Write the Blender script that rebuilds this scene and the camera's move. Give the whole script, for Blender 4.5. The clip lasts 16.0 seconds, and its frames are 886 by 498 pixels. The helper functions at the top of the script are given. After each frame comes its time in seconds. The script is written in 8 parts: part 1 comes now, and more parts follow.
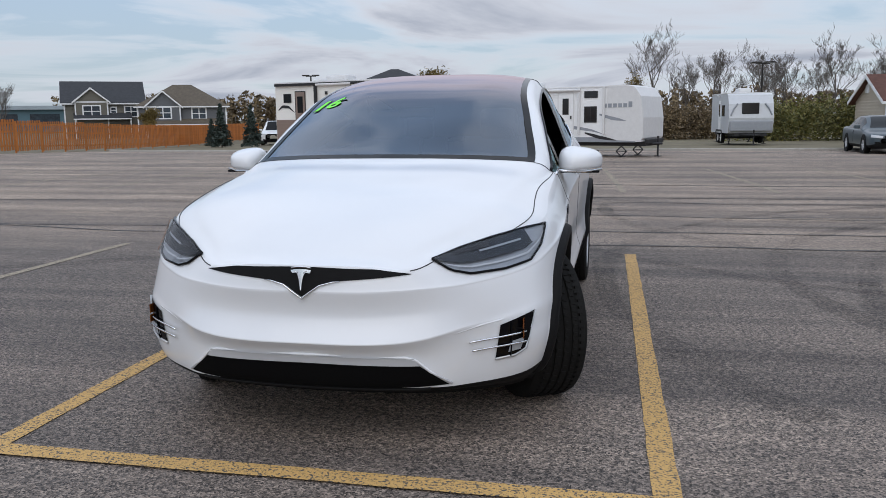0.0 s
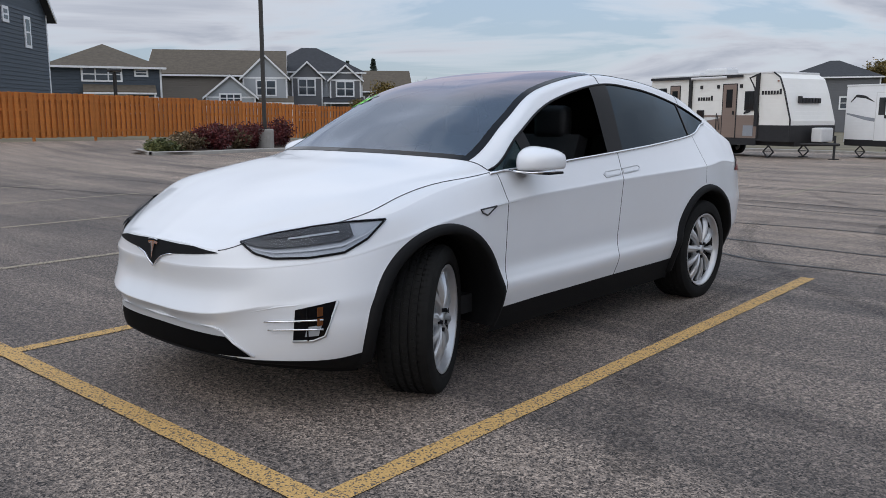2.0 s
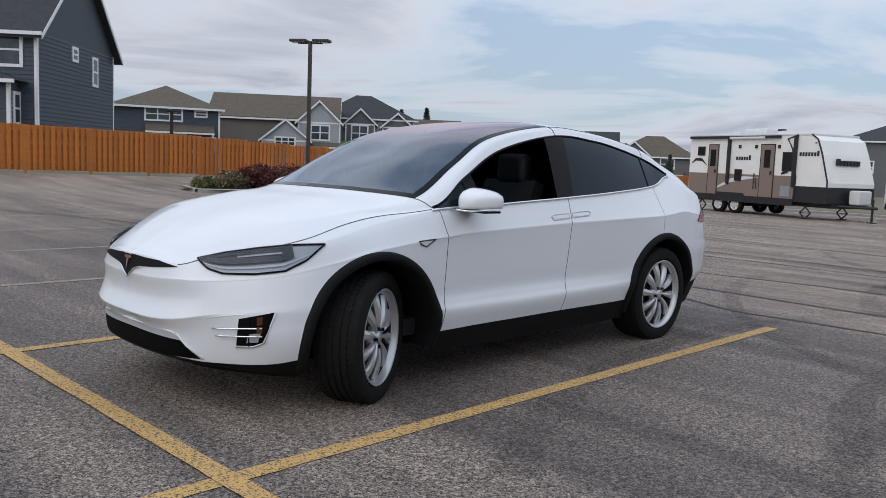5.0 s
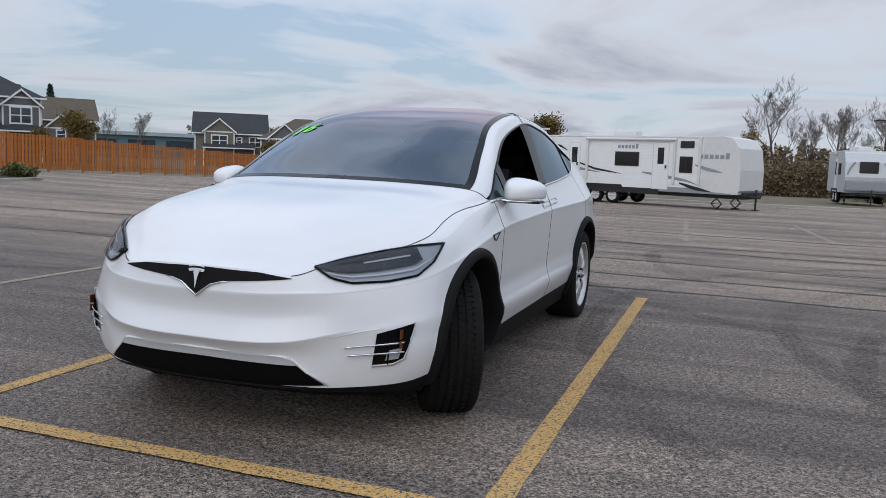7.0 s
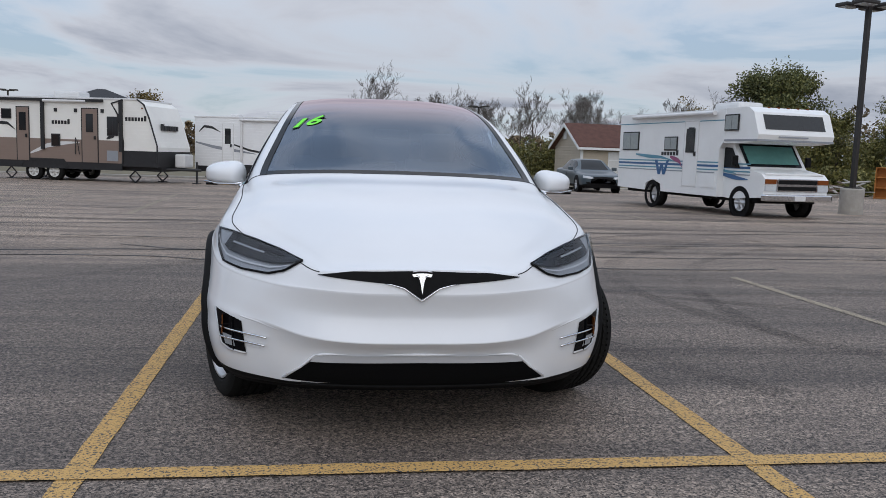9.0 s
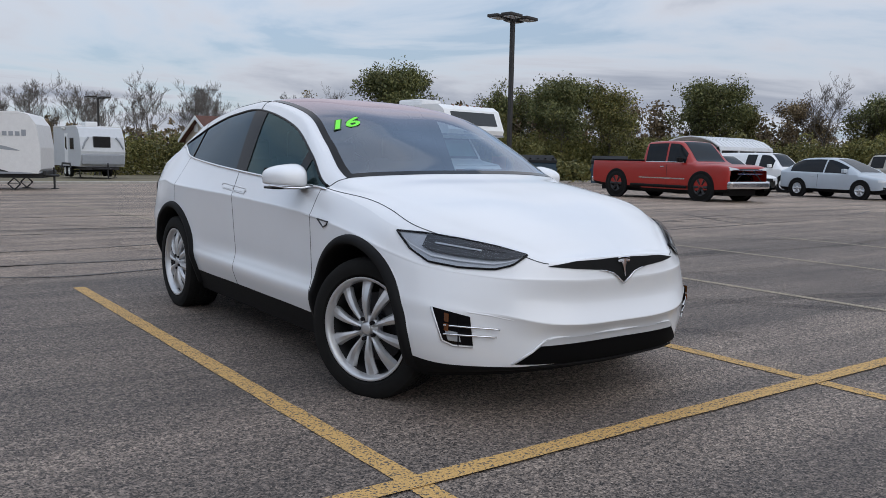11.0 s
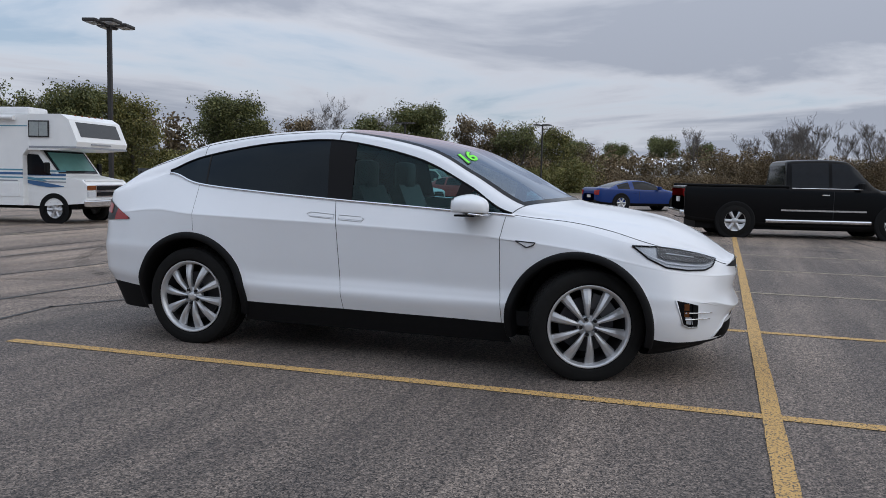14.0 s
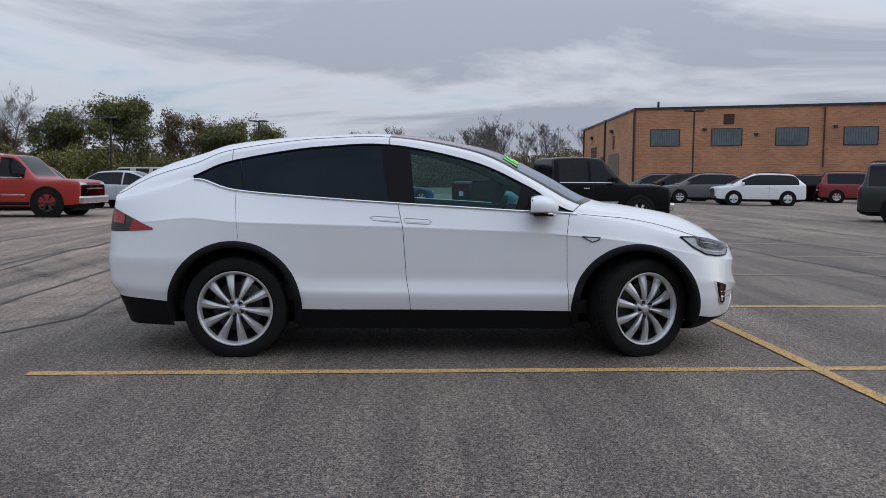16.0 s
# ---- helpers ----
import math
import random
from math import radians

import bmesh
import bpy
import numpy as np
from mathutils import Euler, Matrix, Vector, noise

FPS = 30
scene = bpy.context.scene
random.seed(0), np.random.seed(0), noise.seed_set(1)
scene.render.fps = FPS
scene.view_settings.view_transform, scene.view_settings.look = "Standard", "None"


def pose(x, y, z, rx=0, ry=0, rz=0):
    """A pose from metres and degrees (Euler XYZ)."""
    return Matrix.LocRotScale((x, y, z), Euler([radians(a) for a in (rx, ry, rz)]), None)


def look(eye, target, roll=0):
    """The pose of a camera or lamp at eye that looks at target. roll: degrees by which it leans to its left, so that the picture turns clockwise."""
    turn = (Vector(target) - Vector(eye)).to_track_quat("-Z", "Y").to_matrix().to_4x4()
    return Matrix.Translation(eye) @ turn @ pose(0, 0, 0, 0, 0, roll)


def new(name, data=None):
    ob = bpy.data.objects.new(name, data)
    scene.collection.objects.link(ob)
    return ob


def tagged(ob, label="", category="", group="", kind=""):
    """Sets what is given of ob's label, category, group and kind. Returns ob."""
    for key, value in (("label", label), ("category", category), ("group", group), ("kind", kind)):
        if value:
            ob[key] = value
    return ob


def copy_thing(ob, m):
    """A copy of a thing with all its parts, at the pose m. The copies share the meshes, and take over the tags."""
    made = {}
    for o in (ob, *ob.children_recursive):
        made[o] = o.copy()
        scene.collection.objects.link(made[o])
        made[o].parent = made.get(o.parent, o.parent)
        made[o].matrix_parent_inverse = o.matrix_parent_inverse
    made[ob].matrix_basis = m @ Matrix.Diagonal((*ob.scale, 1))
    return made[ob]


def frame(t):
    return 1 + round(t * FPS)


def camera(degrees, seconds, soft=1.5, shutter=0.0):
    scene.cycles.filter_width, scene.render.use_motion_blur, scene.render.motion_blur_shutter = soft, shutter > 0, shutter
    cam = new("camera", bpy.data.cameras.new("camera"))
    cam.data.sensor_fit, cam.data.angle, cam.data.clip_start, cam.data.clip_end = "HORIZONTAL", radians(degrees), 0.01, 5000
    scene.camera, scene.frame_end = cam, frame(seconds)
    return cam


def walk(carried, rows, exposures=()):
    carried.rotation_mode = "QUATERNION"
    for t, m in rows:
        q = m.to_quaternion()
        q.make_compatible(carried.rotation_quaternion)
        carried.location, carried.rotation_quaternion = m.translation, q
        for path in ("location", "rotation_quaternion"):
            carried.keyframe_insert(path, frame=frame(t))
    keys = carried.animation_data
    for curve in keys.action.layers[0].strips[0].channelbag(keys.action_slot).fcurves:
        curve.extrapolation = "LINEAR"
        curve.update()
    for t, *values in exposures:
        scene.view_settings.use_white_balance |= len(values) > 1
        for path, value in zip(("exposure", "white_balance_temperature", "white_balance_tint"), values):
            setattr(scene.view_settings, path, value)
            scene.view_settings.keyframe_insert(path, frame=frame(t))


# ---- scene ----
cam = camera(56.8, 16.0, 0.75)
PATH = [
    (0, (1.236, -3.981, 1.363), (0.816, -2.052, 1.045), -0.7),
    (0.5, (1.853, -3.775, 1.359), (1.163, -1.927, 1.027), -0.6),
    (1, (2.465, -3.5, 1.352), (1.543, -1.755, 1.025), -1.4),
    (1.5, (3.032, -3.205, 1.36), (1.889, -1.599, 1.022), -0.5),
    (2, (3.559, -2.903, 1.363), (2.245, -1.431, 1.037), 0.1),
    (2.5, (4.058, -2.618, 1.371), (2.616, -1.266, 1.065), 1.0),
    (3, (4.412, -2.334, 1.354), (2.912, -1.038, 1.09), 1.8),
    (3.5, (4.736, -2.257, 1.346), (3.194, -1.007, 1.105), 1.6),
    (3.7, (4.802, -2.274, 1.346), (3.246, -1.038, 1.115), 1.5),
    (5.8, (3.681, -3.346, 1.305), (2.488, -1.715, 1.105), 2.8),
    (6, (3.479, -3.450, 1.283), (2.367, -1.764, 1.084), 2.9),
    (6.5, (2.865, -3.676, 1.285), (1.971, -1.875, 1.077), 2.8),
    (7, (2.225, -3.926, 1.285), (1.541, -2.059, 1.066), 2.1),
    (7.5, (1.631, -4.114, 1.288), (1.088, -2.202, 1.061), 1.5),
    (8, (0.98, -4.283, 1.283), (0.713, -2.314, 1.054), 1.8),
    (8.1, (0.848, -4.305, 1.282), (0.634, -2.331, 1.044), 2.7),
    (8.5, (0.303, -4.341, 1.282), (0.318, -2.355, 1.048), 2.0),
    (9, (-0.398, -4.361, 1.28), (-0.119, -2.395, 1.047), 1.9),
    (9.5, (-1.07, -4.272, 1.27), (-0.549, -2.355, 1.037), 1.4),
    (9.7, (-1.338, -4.238, 1.245), (-0.717, -2.35, 1.013), 1.3),
    (11.8, (-4.07, -3.151, 1.288), (-2.668, -1.743, 1.064), 1.4),
    (12, (-4.32, -2.997, 1.314), (-2.862, -1.646, 1.091), 1.5),
    (12.5, (-4.835, -2.505, 1.315), (-3.237, -1.32, 1.106), 1.7),
    (13, (-5.361, -1.99, 1.31), (-3.654, -0.965, 1.116), 1.7),
    (13.5, (-5.777, -1.426, 1.304), (-3.972, -0.585, 1.116), 1.2),
    (14, (-6.196, -0.857, 1.301), (-4.309, -0.216, 1.126), 1.2),
    (14.5, (-6.47, -0.239, 1.301), (-4.532, 0.226, 1.132), 1.0),
    (15, (-6.734, 0.391, 1.306), (-4.761, 0.668, 1.139), 1.0),
    (15.5, (-6.832, 1.037, 1.303), (-4.843, 1.162, 1.135), 0.6),
    (16, (-6.884, 1.701, 1.315), (-4.893, 1.612, 1.141), 0.5),
]
walk(cam, [(t, look(eye, target, roll)) for t, eye, target, roll in PATH],
     exposures=[(0.0, 0.13), (1.5, 0.06), (3.5, 0.11), (7.0, 0.06), (9.0, -0.03), (12.5, 0.09), (14.5, 0.02), (16.0, 0.04)])

# ---- sky and sun ----
SUN_AZ, SUN_EL = 176.0, 32.0
world = bpy.data.worlds.new("overcast_sky")
scene.world = world
world.use_nodes = True
wn, wl = world.node_tree.nodes, world.node_tree.links
bg = wn["Background"]
bg.inputs["Strength"].default_value = 1.0
wtc = wn.new("ShaderNodeTexCoord")
wsep = wn.new("ShaderNodeSeparateXYZ")
wl.new(wtc.outputs["Generated"], wsep.inputs[0])
# the clouds lie on a flat layer, so they crowd together towards the horizon
wz = wn.new("ShaderNodeMath"); wz.operation = "MAXIMUM"; wz.inputs[1].default_value = 0.0
wl.new(wsep.outputs["Z"], wz.inputs[0])
wza = wn.new("ShaderNodeMath"); wza.operation = "ADD"; wza.inputs[1].default_value = 0.09
wl.new(wz.outputs[0], wza.inputs[0])
wdx = wn.new("ShaderNodeMath"); wdx.operation = "DIVIDE"
wdy = wn.new("ShaderNodeMath"); wdy.operation = "DIVIDE"
wl.new(wsep.outputs["X"], wdx.inputs[0]); wl.new(wza.outputs[0], wdx.inputs[1])
wl.new(wsep.outputs["Y"], wdy.inputs[0]); wl.new(wza.outputs[0], wdy.inputs[1])
wcomb = wn.new("ShaderNodeCombineXYZ")
wl.new(wdx.outputs[0], wcomb.inputs["X"]); wl.new(wdy.outputs[0], wcomb.inputs["Y"])
cl = wn.new("ShaderNodeTexNoise")
cl.inputs["Scale"].default_value = 0.42
cl.inputs["Detail"].default_value = 7
cl.inputs["Roughness"].default_value = 0.55
cl.inputs["Distortion"].default_value = 0.6
wl.new(wcomb.outputs[0], cl.inputs["Vector"])
cover = wn.new("ShaderNodeValToRGB")
cover.color_ramp.elements[0].position = 0.40
cover.color_ramp.elements[1].position = 0.53
deck = wn.new("ShaderNodeMath"); deck.operation = "MULTIPLY_ADD"; deck.inputs[1].default_value = 0.05
wl.new(wsep.outputs["X"], deck.inputs[0]); wl.new(cl.outputs["Fac"], deck.inputs[2])
wl.new(deck.outputs[0], cover.inputs["Fac"])
shade = wn.new("ShaderNodeValToRGB")
shade.color_ramp.elements[0].position = 0.43
shade.color_ramp.elements[0].color = (0.72, 0.745, 0.81, 1)
shade.color_ramp.elements[1].position = 0.62
shade.color_ramp.elements[1].color = (0.35, 0.385, 0.465, 1)
wl.new(deck.outputs[0], shade.inputs["Fac"])
sky = wn.new("ShaderNodeTexSky")
sky.sky_type = "NISHITA"
sky.sun_disc = False
sky.sun_elevation = radians(SUN_EL)
sky.sun_rotation = radians(SUN_AZ)
skys = wn.new("ShaderNodeVectorMath"); skys.operation = "SCALE"; skys.inputs["Scale"].default_value = 0.07
wl.new(sky.outputs[0], skys.inputs[0])
skym = wn.new("ShaderNodeMix"); skym.data_type = "RGBA"; skym.inputs["Factor"].default_value = 0.55
wl.new(skys.outputs[0], skym.inputs["A"])
skym.inputs["B"].default_value = (0.47, 0.585, 0.76, 1)
wmix = wn.new("ShaderNodeMix"); wmix.data_type = "RGBA"
wl.new(cover.outputs["Color"], wmix.inputs["Factor"])
wl.new(skym.outputs["Result"], wmix.inputs["A"])
wl.new(shade.outputs["Color"], wmix.inputs["B"])
# an overcast sky is about twice as bright overhead as low down
grad = wn.new("ShaderNodeMapRange")
grad.inputs["From Min"].default_value = 0.08; grad.inputs["From Max"].default_value = 0.9
grad.inputs["To Min"].default_value = 1.0; grad.inputs["To Max"].default_value = 1.95
wl.new(wsep.outputs["Z"], grad.inputs["Value"])
wgain = wn.new("ShaderNodeVectorMath"); wgain.operation = "SCALE"
wl.new(wmix.outputs["Result"], wgain.inputs[0]); wl.new(grad.outputs[0], wgain.inputs["Scale"])
wl.new(wgain.outputs[0], bg.inputs["Color"])
sun_data = bpy.data.lights.new("sun", "SUN")
sun_data.energy = 0.6
sun_data.angle = radians(60)
sun_data.color = (1.0, 0.96, 0.90)
sun = new("sun", sun_data)
sun.matrix_basis = look((60 * math.sin(radians(SUN_AZ)), 60 * math.cos(radians(SUN_AZ)), 60 * math.tan(radians(SUN_EL))), (0, 0, 0))

# ---- small builders ----
from mathutils.bvhtree import BVHTree


def ground_z(x, y):
    """The lot falls gently to the north and rises to the west fence, bent to fit the camera's view."""
    fall = -0.012 * min(max(0.0, y - 13.0), 45.0)
    s = min(max((-x - 5.0) / 21.0, 0.0), 1.0)
    s = s ** 4
    k = 1 - 0.019 * (min(max(y, -30.0), 14.0) - 5.0) - 0.034 * (min(max(y, 14.0), 50.0) - 14.0)
    return fall + 0.48 * s * max(k, -0.25)


def mesh_from(bm, name, smooth=False):
    me = bpy.data.meshes.new(name)
    bm.to_mesh(me)
    bm.free()
    if smooth:
        me.polygons.foreach_set("use_smooth", [True] * len(me.polygons))
    return me


def part(name, bm, material, parent=None, label="", smooth=False):
    me = mesh_from(bm, name, smooth) if isinstance(bm, bmesh.types.BMesh) else bm
    if material is not None and not me.materials:
        me.materials.append(material)
    ob = new(name, me)
    if parent is not None:
        ob.parent = parent
    if label:
        ob["label"] = label
    return ob


def thing(name, label, category, m=None, group="", kind=""):
    ob = new(name)
    ob.empty_display_size = 0.2
    if m is not None:
        ob.matrix_basis = m
    return tagged(ob, label, category, group, kind)


def box(bm, x0, x1, y0, y1, z0, z1, bevel=0.0, seg=2):
    """An axis-aligned box, with rounded edges where a bevel is given."""
    vs = [bm.verts.new((x, y, z)) for x in (x0, x1) for y in (y0, y1) for z in (z0, z1)]
    fs = [(0, 1, 3, 2), (4, 6, 7, 5), (0, 4, 5, 1), (2, 3, 7, 6), (0, 2, 6, 4), (1, 5, 7, 3)]
    faces = [bm.faces.new([vs[i] for i in f]) for f in fs]
    if bevel > 0:
        edges = list({e for f in faces for e in f.edges})
        bmesh.ops.bevel(bm, geom=edges, offset=bevel, segments=seg, affect="EDGES", profile=0.6)
    return bm


def boxes(*args):
    bm = bmesh.new()
    for a in args:
        box(bm, *a)
    return bm


def cyl(bm, p, q, r0, r1=None, n=16, cap=True):
    """A tapered round bar from p to q."""
    r1 = r0 if r1 is None else r1
    p, q = Vector(p), Vector(q)
    w = (q - p).normalized()
    u = w.orthogonal().normalized()
    v = w.cross(u)
    a = [bm.verts.new(p + r0 * (math.cos(2 * math.pi * k / n) * u + math.sin(2 * math.pi * k / n) * v)) for k in range(n)]
    b = [bm.verts.new(q + r1 * (math.cos(2 * math.pi * k / n) * u + math.sin(2 * math.pi * k / n) * v)) for k in range(n)]
    for k in range(n):
        bm.faces.new((a[k], a[(k + 1) % n], b[(k + 1) % n], b[k]))
    if cap:
        bm.faces.new(a[::-1])
        bm.faces.new(b)
    return bm


def bar(p, q, r0, r1=None, n=12):
    return cyl(bmesh.new(), p, q, r0, r1, n)


def tube(bm, pts, r, n=6):
    """A round bar along points."""
    pts = [Vector(p) for p in pts]
    rings = []
    for k, p in enumerate(pts):
        w = (pts[min(k + 1, len(pts) - 1)] - pts[max(k - 1, 0)]).normalized()
        u = w.cross(Vector((0.31, 0.17, 0.93))).normalized()
        v = w.cross(u)
        rr = r[k] if isinstance(r, (list, tuple)) else r
        rings.append([bm.verts.new(p + rr * (math.cos(2 * math.pi * i / n) * u + math.sin(2 * math.pi * i / n) * v)) for i in range(n)])
    for a, b in zip(rings, rings[1:]):
        for i in range(n):
            bm.faces.new((a[i], a[(i + 1) % n], b[(i + 1) % n], b[i]))
    bm.faces.new(rings[0][::-1])
    bm.faces.new(rings[-1])
    return bm


def prism(bm, outline, axis, lo, hi):
    """A flat outline of (a, b) pairs pushed from lo to hi along an axis: x gives (y, z) outlines, y gives (x, z), z gives (x, y)."""
    def at(a, b, c):
        return {"x": (c, a, b), "y": (a, c, b), "z": (a, b, c)}[axis]
    low = [bm.verts.new(at(a, b, lo)) for a, b in outline]
    top = [bm.verts.new(at(a, b, hi)) for a, b in outline]
    n = len(outline)
    fs = [bm.faces.new(low[::-1]), bm.faces.new(top)]
    for k in range(n):
        fs.append(bm.faces.new((low[k], low[(k + 1) % n], top[(k + 1) % n], top[k])))
    bmesh.ops.recalc_face_normals(bm, faces=fs)
    return bm


def prisms(axis, lo, hi, *outlines):
    bm = bmesh.new()
    for o in outlines:
        prism(bm, o, axis, lo, hi)
    return bm


def lathe(bm, profile, centre=(0, 0, 0), axis="x", n=48):
    """Turns (along, radius) pairs round an axis."""
    rings = []
    for a, r in profile:
        ring = []
        for k in range(n):
            c, s = r * math.cos(2 * math.pi * k / n), r * math.sin(2 * math.pi * k / n)
            p = {"x": (a, c, s), "y": (c, a, s), "z": (c, s, a)}[axis]
            ring.append(bm.verts.new(Vector(p) + Vector(centre)))
        rings.append(ring)
    fs = []
    for a, b in zip(rings, rings[1:]):
        for k in range(n):
            fs.append(bm.faces.new((a[k], a[(k + 1) % n], b[(k + 1) % n], b[k])))
    bmesh.ops.recalc_face_normals(bm, faces=fs)
    return bm


# ---- materials ----
def material(name, colour, rough=0.6, metal=0.0, vary=0.12, scale=6.0, bump=0.0, bump_scale=60.0, coat=0.0, spec=0.5, each=0.0, coords="Object"):
    """A surface with variation at two sizes and an optional fine relief; each: variation from piece to piece."""
    m = bpy.data.materials.new(name)
    m.use_nodes = True
    nt = m.node_tree
    N, L = nt.nodes, nt.links
    b = N["Principled BSDF"]
    b.inputs["Roughness"].default_value = rough
    b.inputs["Metallic"].default_value = metal
    b.inputs["Coat Weight"].default_value = coat
    b.inputs["Coat Roughness"].default_value = 0.03
    b.inputs["Specular IOR Level"].default_value = spec
    tc = N.new("ShaderNodeTexCoord")
    out = None
    if vary > 0 or each > 0:
        n1 = N.new("ShaderNodeTexNoise")
        n1.inputs["Scale"].default_value = scale
        n1.inputs["Detail"].default_value = 6
        n1.inputs["Roughness"].default_value = 0.65
        L.new(tc.outputs[coords], n1.inputs["Vector"])
        mr = N.new("ShaderNodeMapRange")
        mr.inputs["From Min"].default_value = 0.25
        mr.inputs["From Max"].default_value = 0.75
        mr.inputs["To Min"].default_value = 1 - vary
        mr.inputs["To Max"].default_value = 1 + vary
        L.new(n1.outputs["Fac"], mr.inputs["Value"])
        out = mr.outputs["Result"]
        if each > 0:
            oi = N.new("ShaderNodeObjectInfo")
            m2 = N.new("ShaderNodeMapRange")
            m2.inputs["To Min"].default_value = 1 - each
            m2.inputs["To Max"].default_value = 1 + each
            L.new(oi.outputs["Random"], m2.inputs["Value"])
            mul = N.new("ShaderNodeMath")
            mul.operation = "MULTIPLY"
            L.new(out, mul.inputs[0])
            L.new(m2.outputs["Result"], mul.inputs[1])
            out = mul.outputs[0]
        vm = N.new("ShaderNodeVectorMath")
        vm.operation = "SCALE"
        vm.inputs[0].default_value = colour
        L.new(out, vm.inputs["Scale"])
        L.new(vm.outputs["Vector"], b.inputs["Base Color"])
    else:
        b.inputs["Base Color"].default_value = (*colour, 1)
    if bump > 0:
        n2 = N.new("ShaderNodeTexNoise")
        n2.inputs["Scale"].default_value = bump_scale
        n2.inputs["Detail"].default_value = 4
        L.new(tc.outputs[coords], n2.inputs["Vector"])
        bp = N.new("ShaderNodeBump")
        bp.inputs["Strength"].default_value = bump
        bp.inputs["Distance"].default_value = 0.01
        L.new(n2.outputs["Fac"], bp.inputs["Height"])
        L.new(bp.outputs["Normal"], b.inputs["Normal"])
    return m


def glass(name, tint, clear, rough=0.0, ior=1.5, coat=None, double=False):
    """A thin tinted pane: part see-through, part mirror by Fresnel; coat: two colours of a sun-proof coating, low and over the heads."""
    m = bpy.data.materials.new(name)
    m.use_nodes = True
    nt = m.node_tree
    N, L = nt.nodes, nt.links
    for n in list(N):
        N.remove(n)
    out = N.new("ShaderNodeOutputMaterial")
    tr = N.new("ShaderNodeBsdfTransparent")
    tr.inputs["Color"].default_value = (tint[0] * clear, tint[1] * clear, tint[2] * clear, 1)
    gl = N.new("ShaderNodeBsdfGlossy")
    gl.inputs["Roughness"].default_value = rough
    gl.inputs["Color"].default_value = (0.95, 0.97, 1.0, 1)
    if coat:
        tc, sp, mr, mc = N.new("ShaderNodeTexCoord"), N.new("ShaderNodeSeparateXYZ"), N.new("ShaderNodeMapRange"), N.new("ShaderNodeMix")
        mr.inputs["From Min"].default_value, mr.inputs["From Max"].default_value = 1.42, 1.60
        mc.data_type = "RGBA"
        mc.inputs["A"].default_value, mc.inputs["B"].default_value = (*coat[0], 1), (*coat[1], 1)
        L.new(tc.outputs["Object"], sp.inputs[0])
        L.new(sp.outputs["Z"], mr.inputs["Value"])
        L.new(mr.outputs["Result"], mc.inputs["Factor"])
        L.new(mc.outputs["Result"], gl.inputs["Color"])
    fr = N.new("ShaderNodeFresnel")
    fr.inputs["IOR"].default_value = ior
    mix = N.new("ShaderNodeMixShader")
    fac = fr.outputs["Fac"]
    if double:
        # both faces of the pane mirror: 2R / (1 + R)
        up, low, dv = N.new("ShaderNodeMath"), N.new("ShaderNodeMath"), N.new("ShaderNodeMath")
        up.operation, low.operation, dv.operation = "MULTIPLY", "ADD", "DIVIDE"
        up.inputs[1].default_value, low.inputs[1].default_value = 2.0, 1.0
        L.new(fac, up.inputs[0])
        L.new(fac, low.inputs[0])
        L.new(up.outputs[0], dv.inputs[0])
        L.new(low.outputs[0], dv.inputs[1])
        fac = dv.outputs[0]
    L.new(fac, mix.inputs["Fac"])
    L.new(tr.outputs["BSDF"], mix.inputs[1])
    L.new(gl.outputs["BSDF"], mix.inputs[2])
    L.new(mix.outputs["Shader"], out.inputs["Surface"])
    return m


WHITE_PAINT = material("white_car_paint", (0.77, 0.785, 0.81), 0.26, vary=0.015, scale=3, coat=0.6)
BLACK_TRIM = material("black_plastic_trim", (0.006, 0.006, 0.0065), 0.7, vary=0.2, scale=30, bump=0.05, bump_scale=400, spec=0.18)
PILLAR = material("satin_black_pillar", (0.006, 0.006, 0.007), 0.22, vary=0.1, spec=0.10)
GLOSS_BLACK = material("gloss_black", (0.004, 0.004, 0.005), 0.10, vary=0.1, spec=0.14)
CHROME = material("chrome", (0.75, 0.76, 0.78), 0.12, 1.0, vary=0.04)
SILVER = material("silver_alloy", (0.55, 0.555, 0.565), 0.33, 0.62, vary=0.05, scale=20)
DARK_METAL = material("dark_metal", (0.05, 0.05, 0.055), 0.45, 0.7, vary=0.2)
RUBBER = material("tyre_rubber", (0.009, 0.0088, 0.0085), 0.85, vary=0.25, scale=14, bump=0.1, bump_scale=120, spec=0.2)
GAP = material("panel_gap_shadow", (0.02, 0.02, 0.022), 0.8, vary=0.1)
CABIN = material("dark_cabin_plastic", (0.012, 0.012, 0.013), 0.7, vary=0.15, scale=20)
SEAT = material("black_seat_leather", (0.02, 0.02, 0.021), 0.5, vary=0.15, scale=10, bump=0.1, bump_scale=150)
WINDSHIELD = glass("windscreen_glass", (0.62, 0.80, 0.92), 0.42, ior=1.62, coat=((0.80, 0.88, 1.0), (1.0, 0.84, 0.87)), double=True)
CLEAR_GLASS = glass("side_window_glass", (0.45, 0.95, 0.95), 0.55, ior=1.36, coat=((0.72, 0.97, 1.0), (0.72, 0.97, 1.0)))
TINT_GLASS = glass("dark_tinted_glass", (0.6, 0.7, 0.8), 0.012, ior=1.34, coat=((0.72, 0.87, 1.0), (0.72, 0.87, 1.0)))
LENS = glass("lamp_lens", (0.95, 0.97, 1.0), 0.95, ior=1.22)


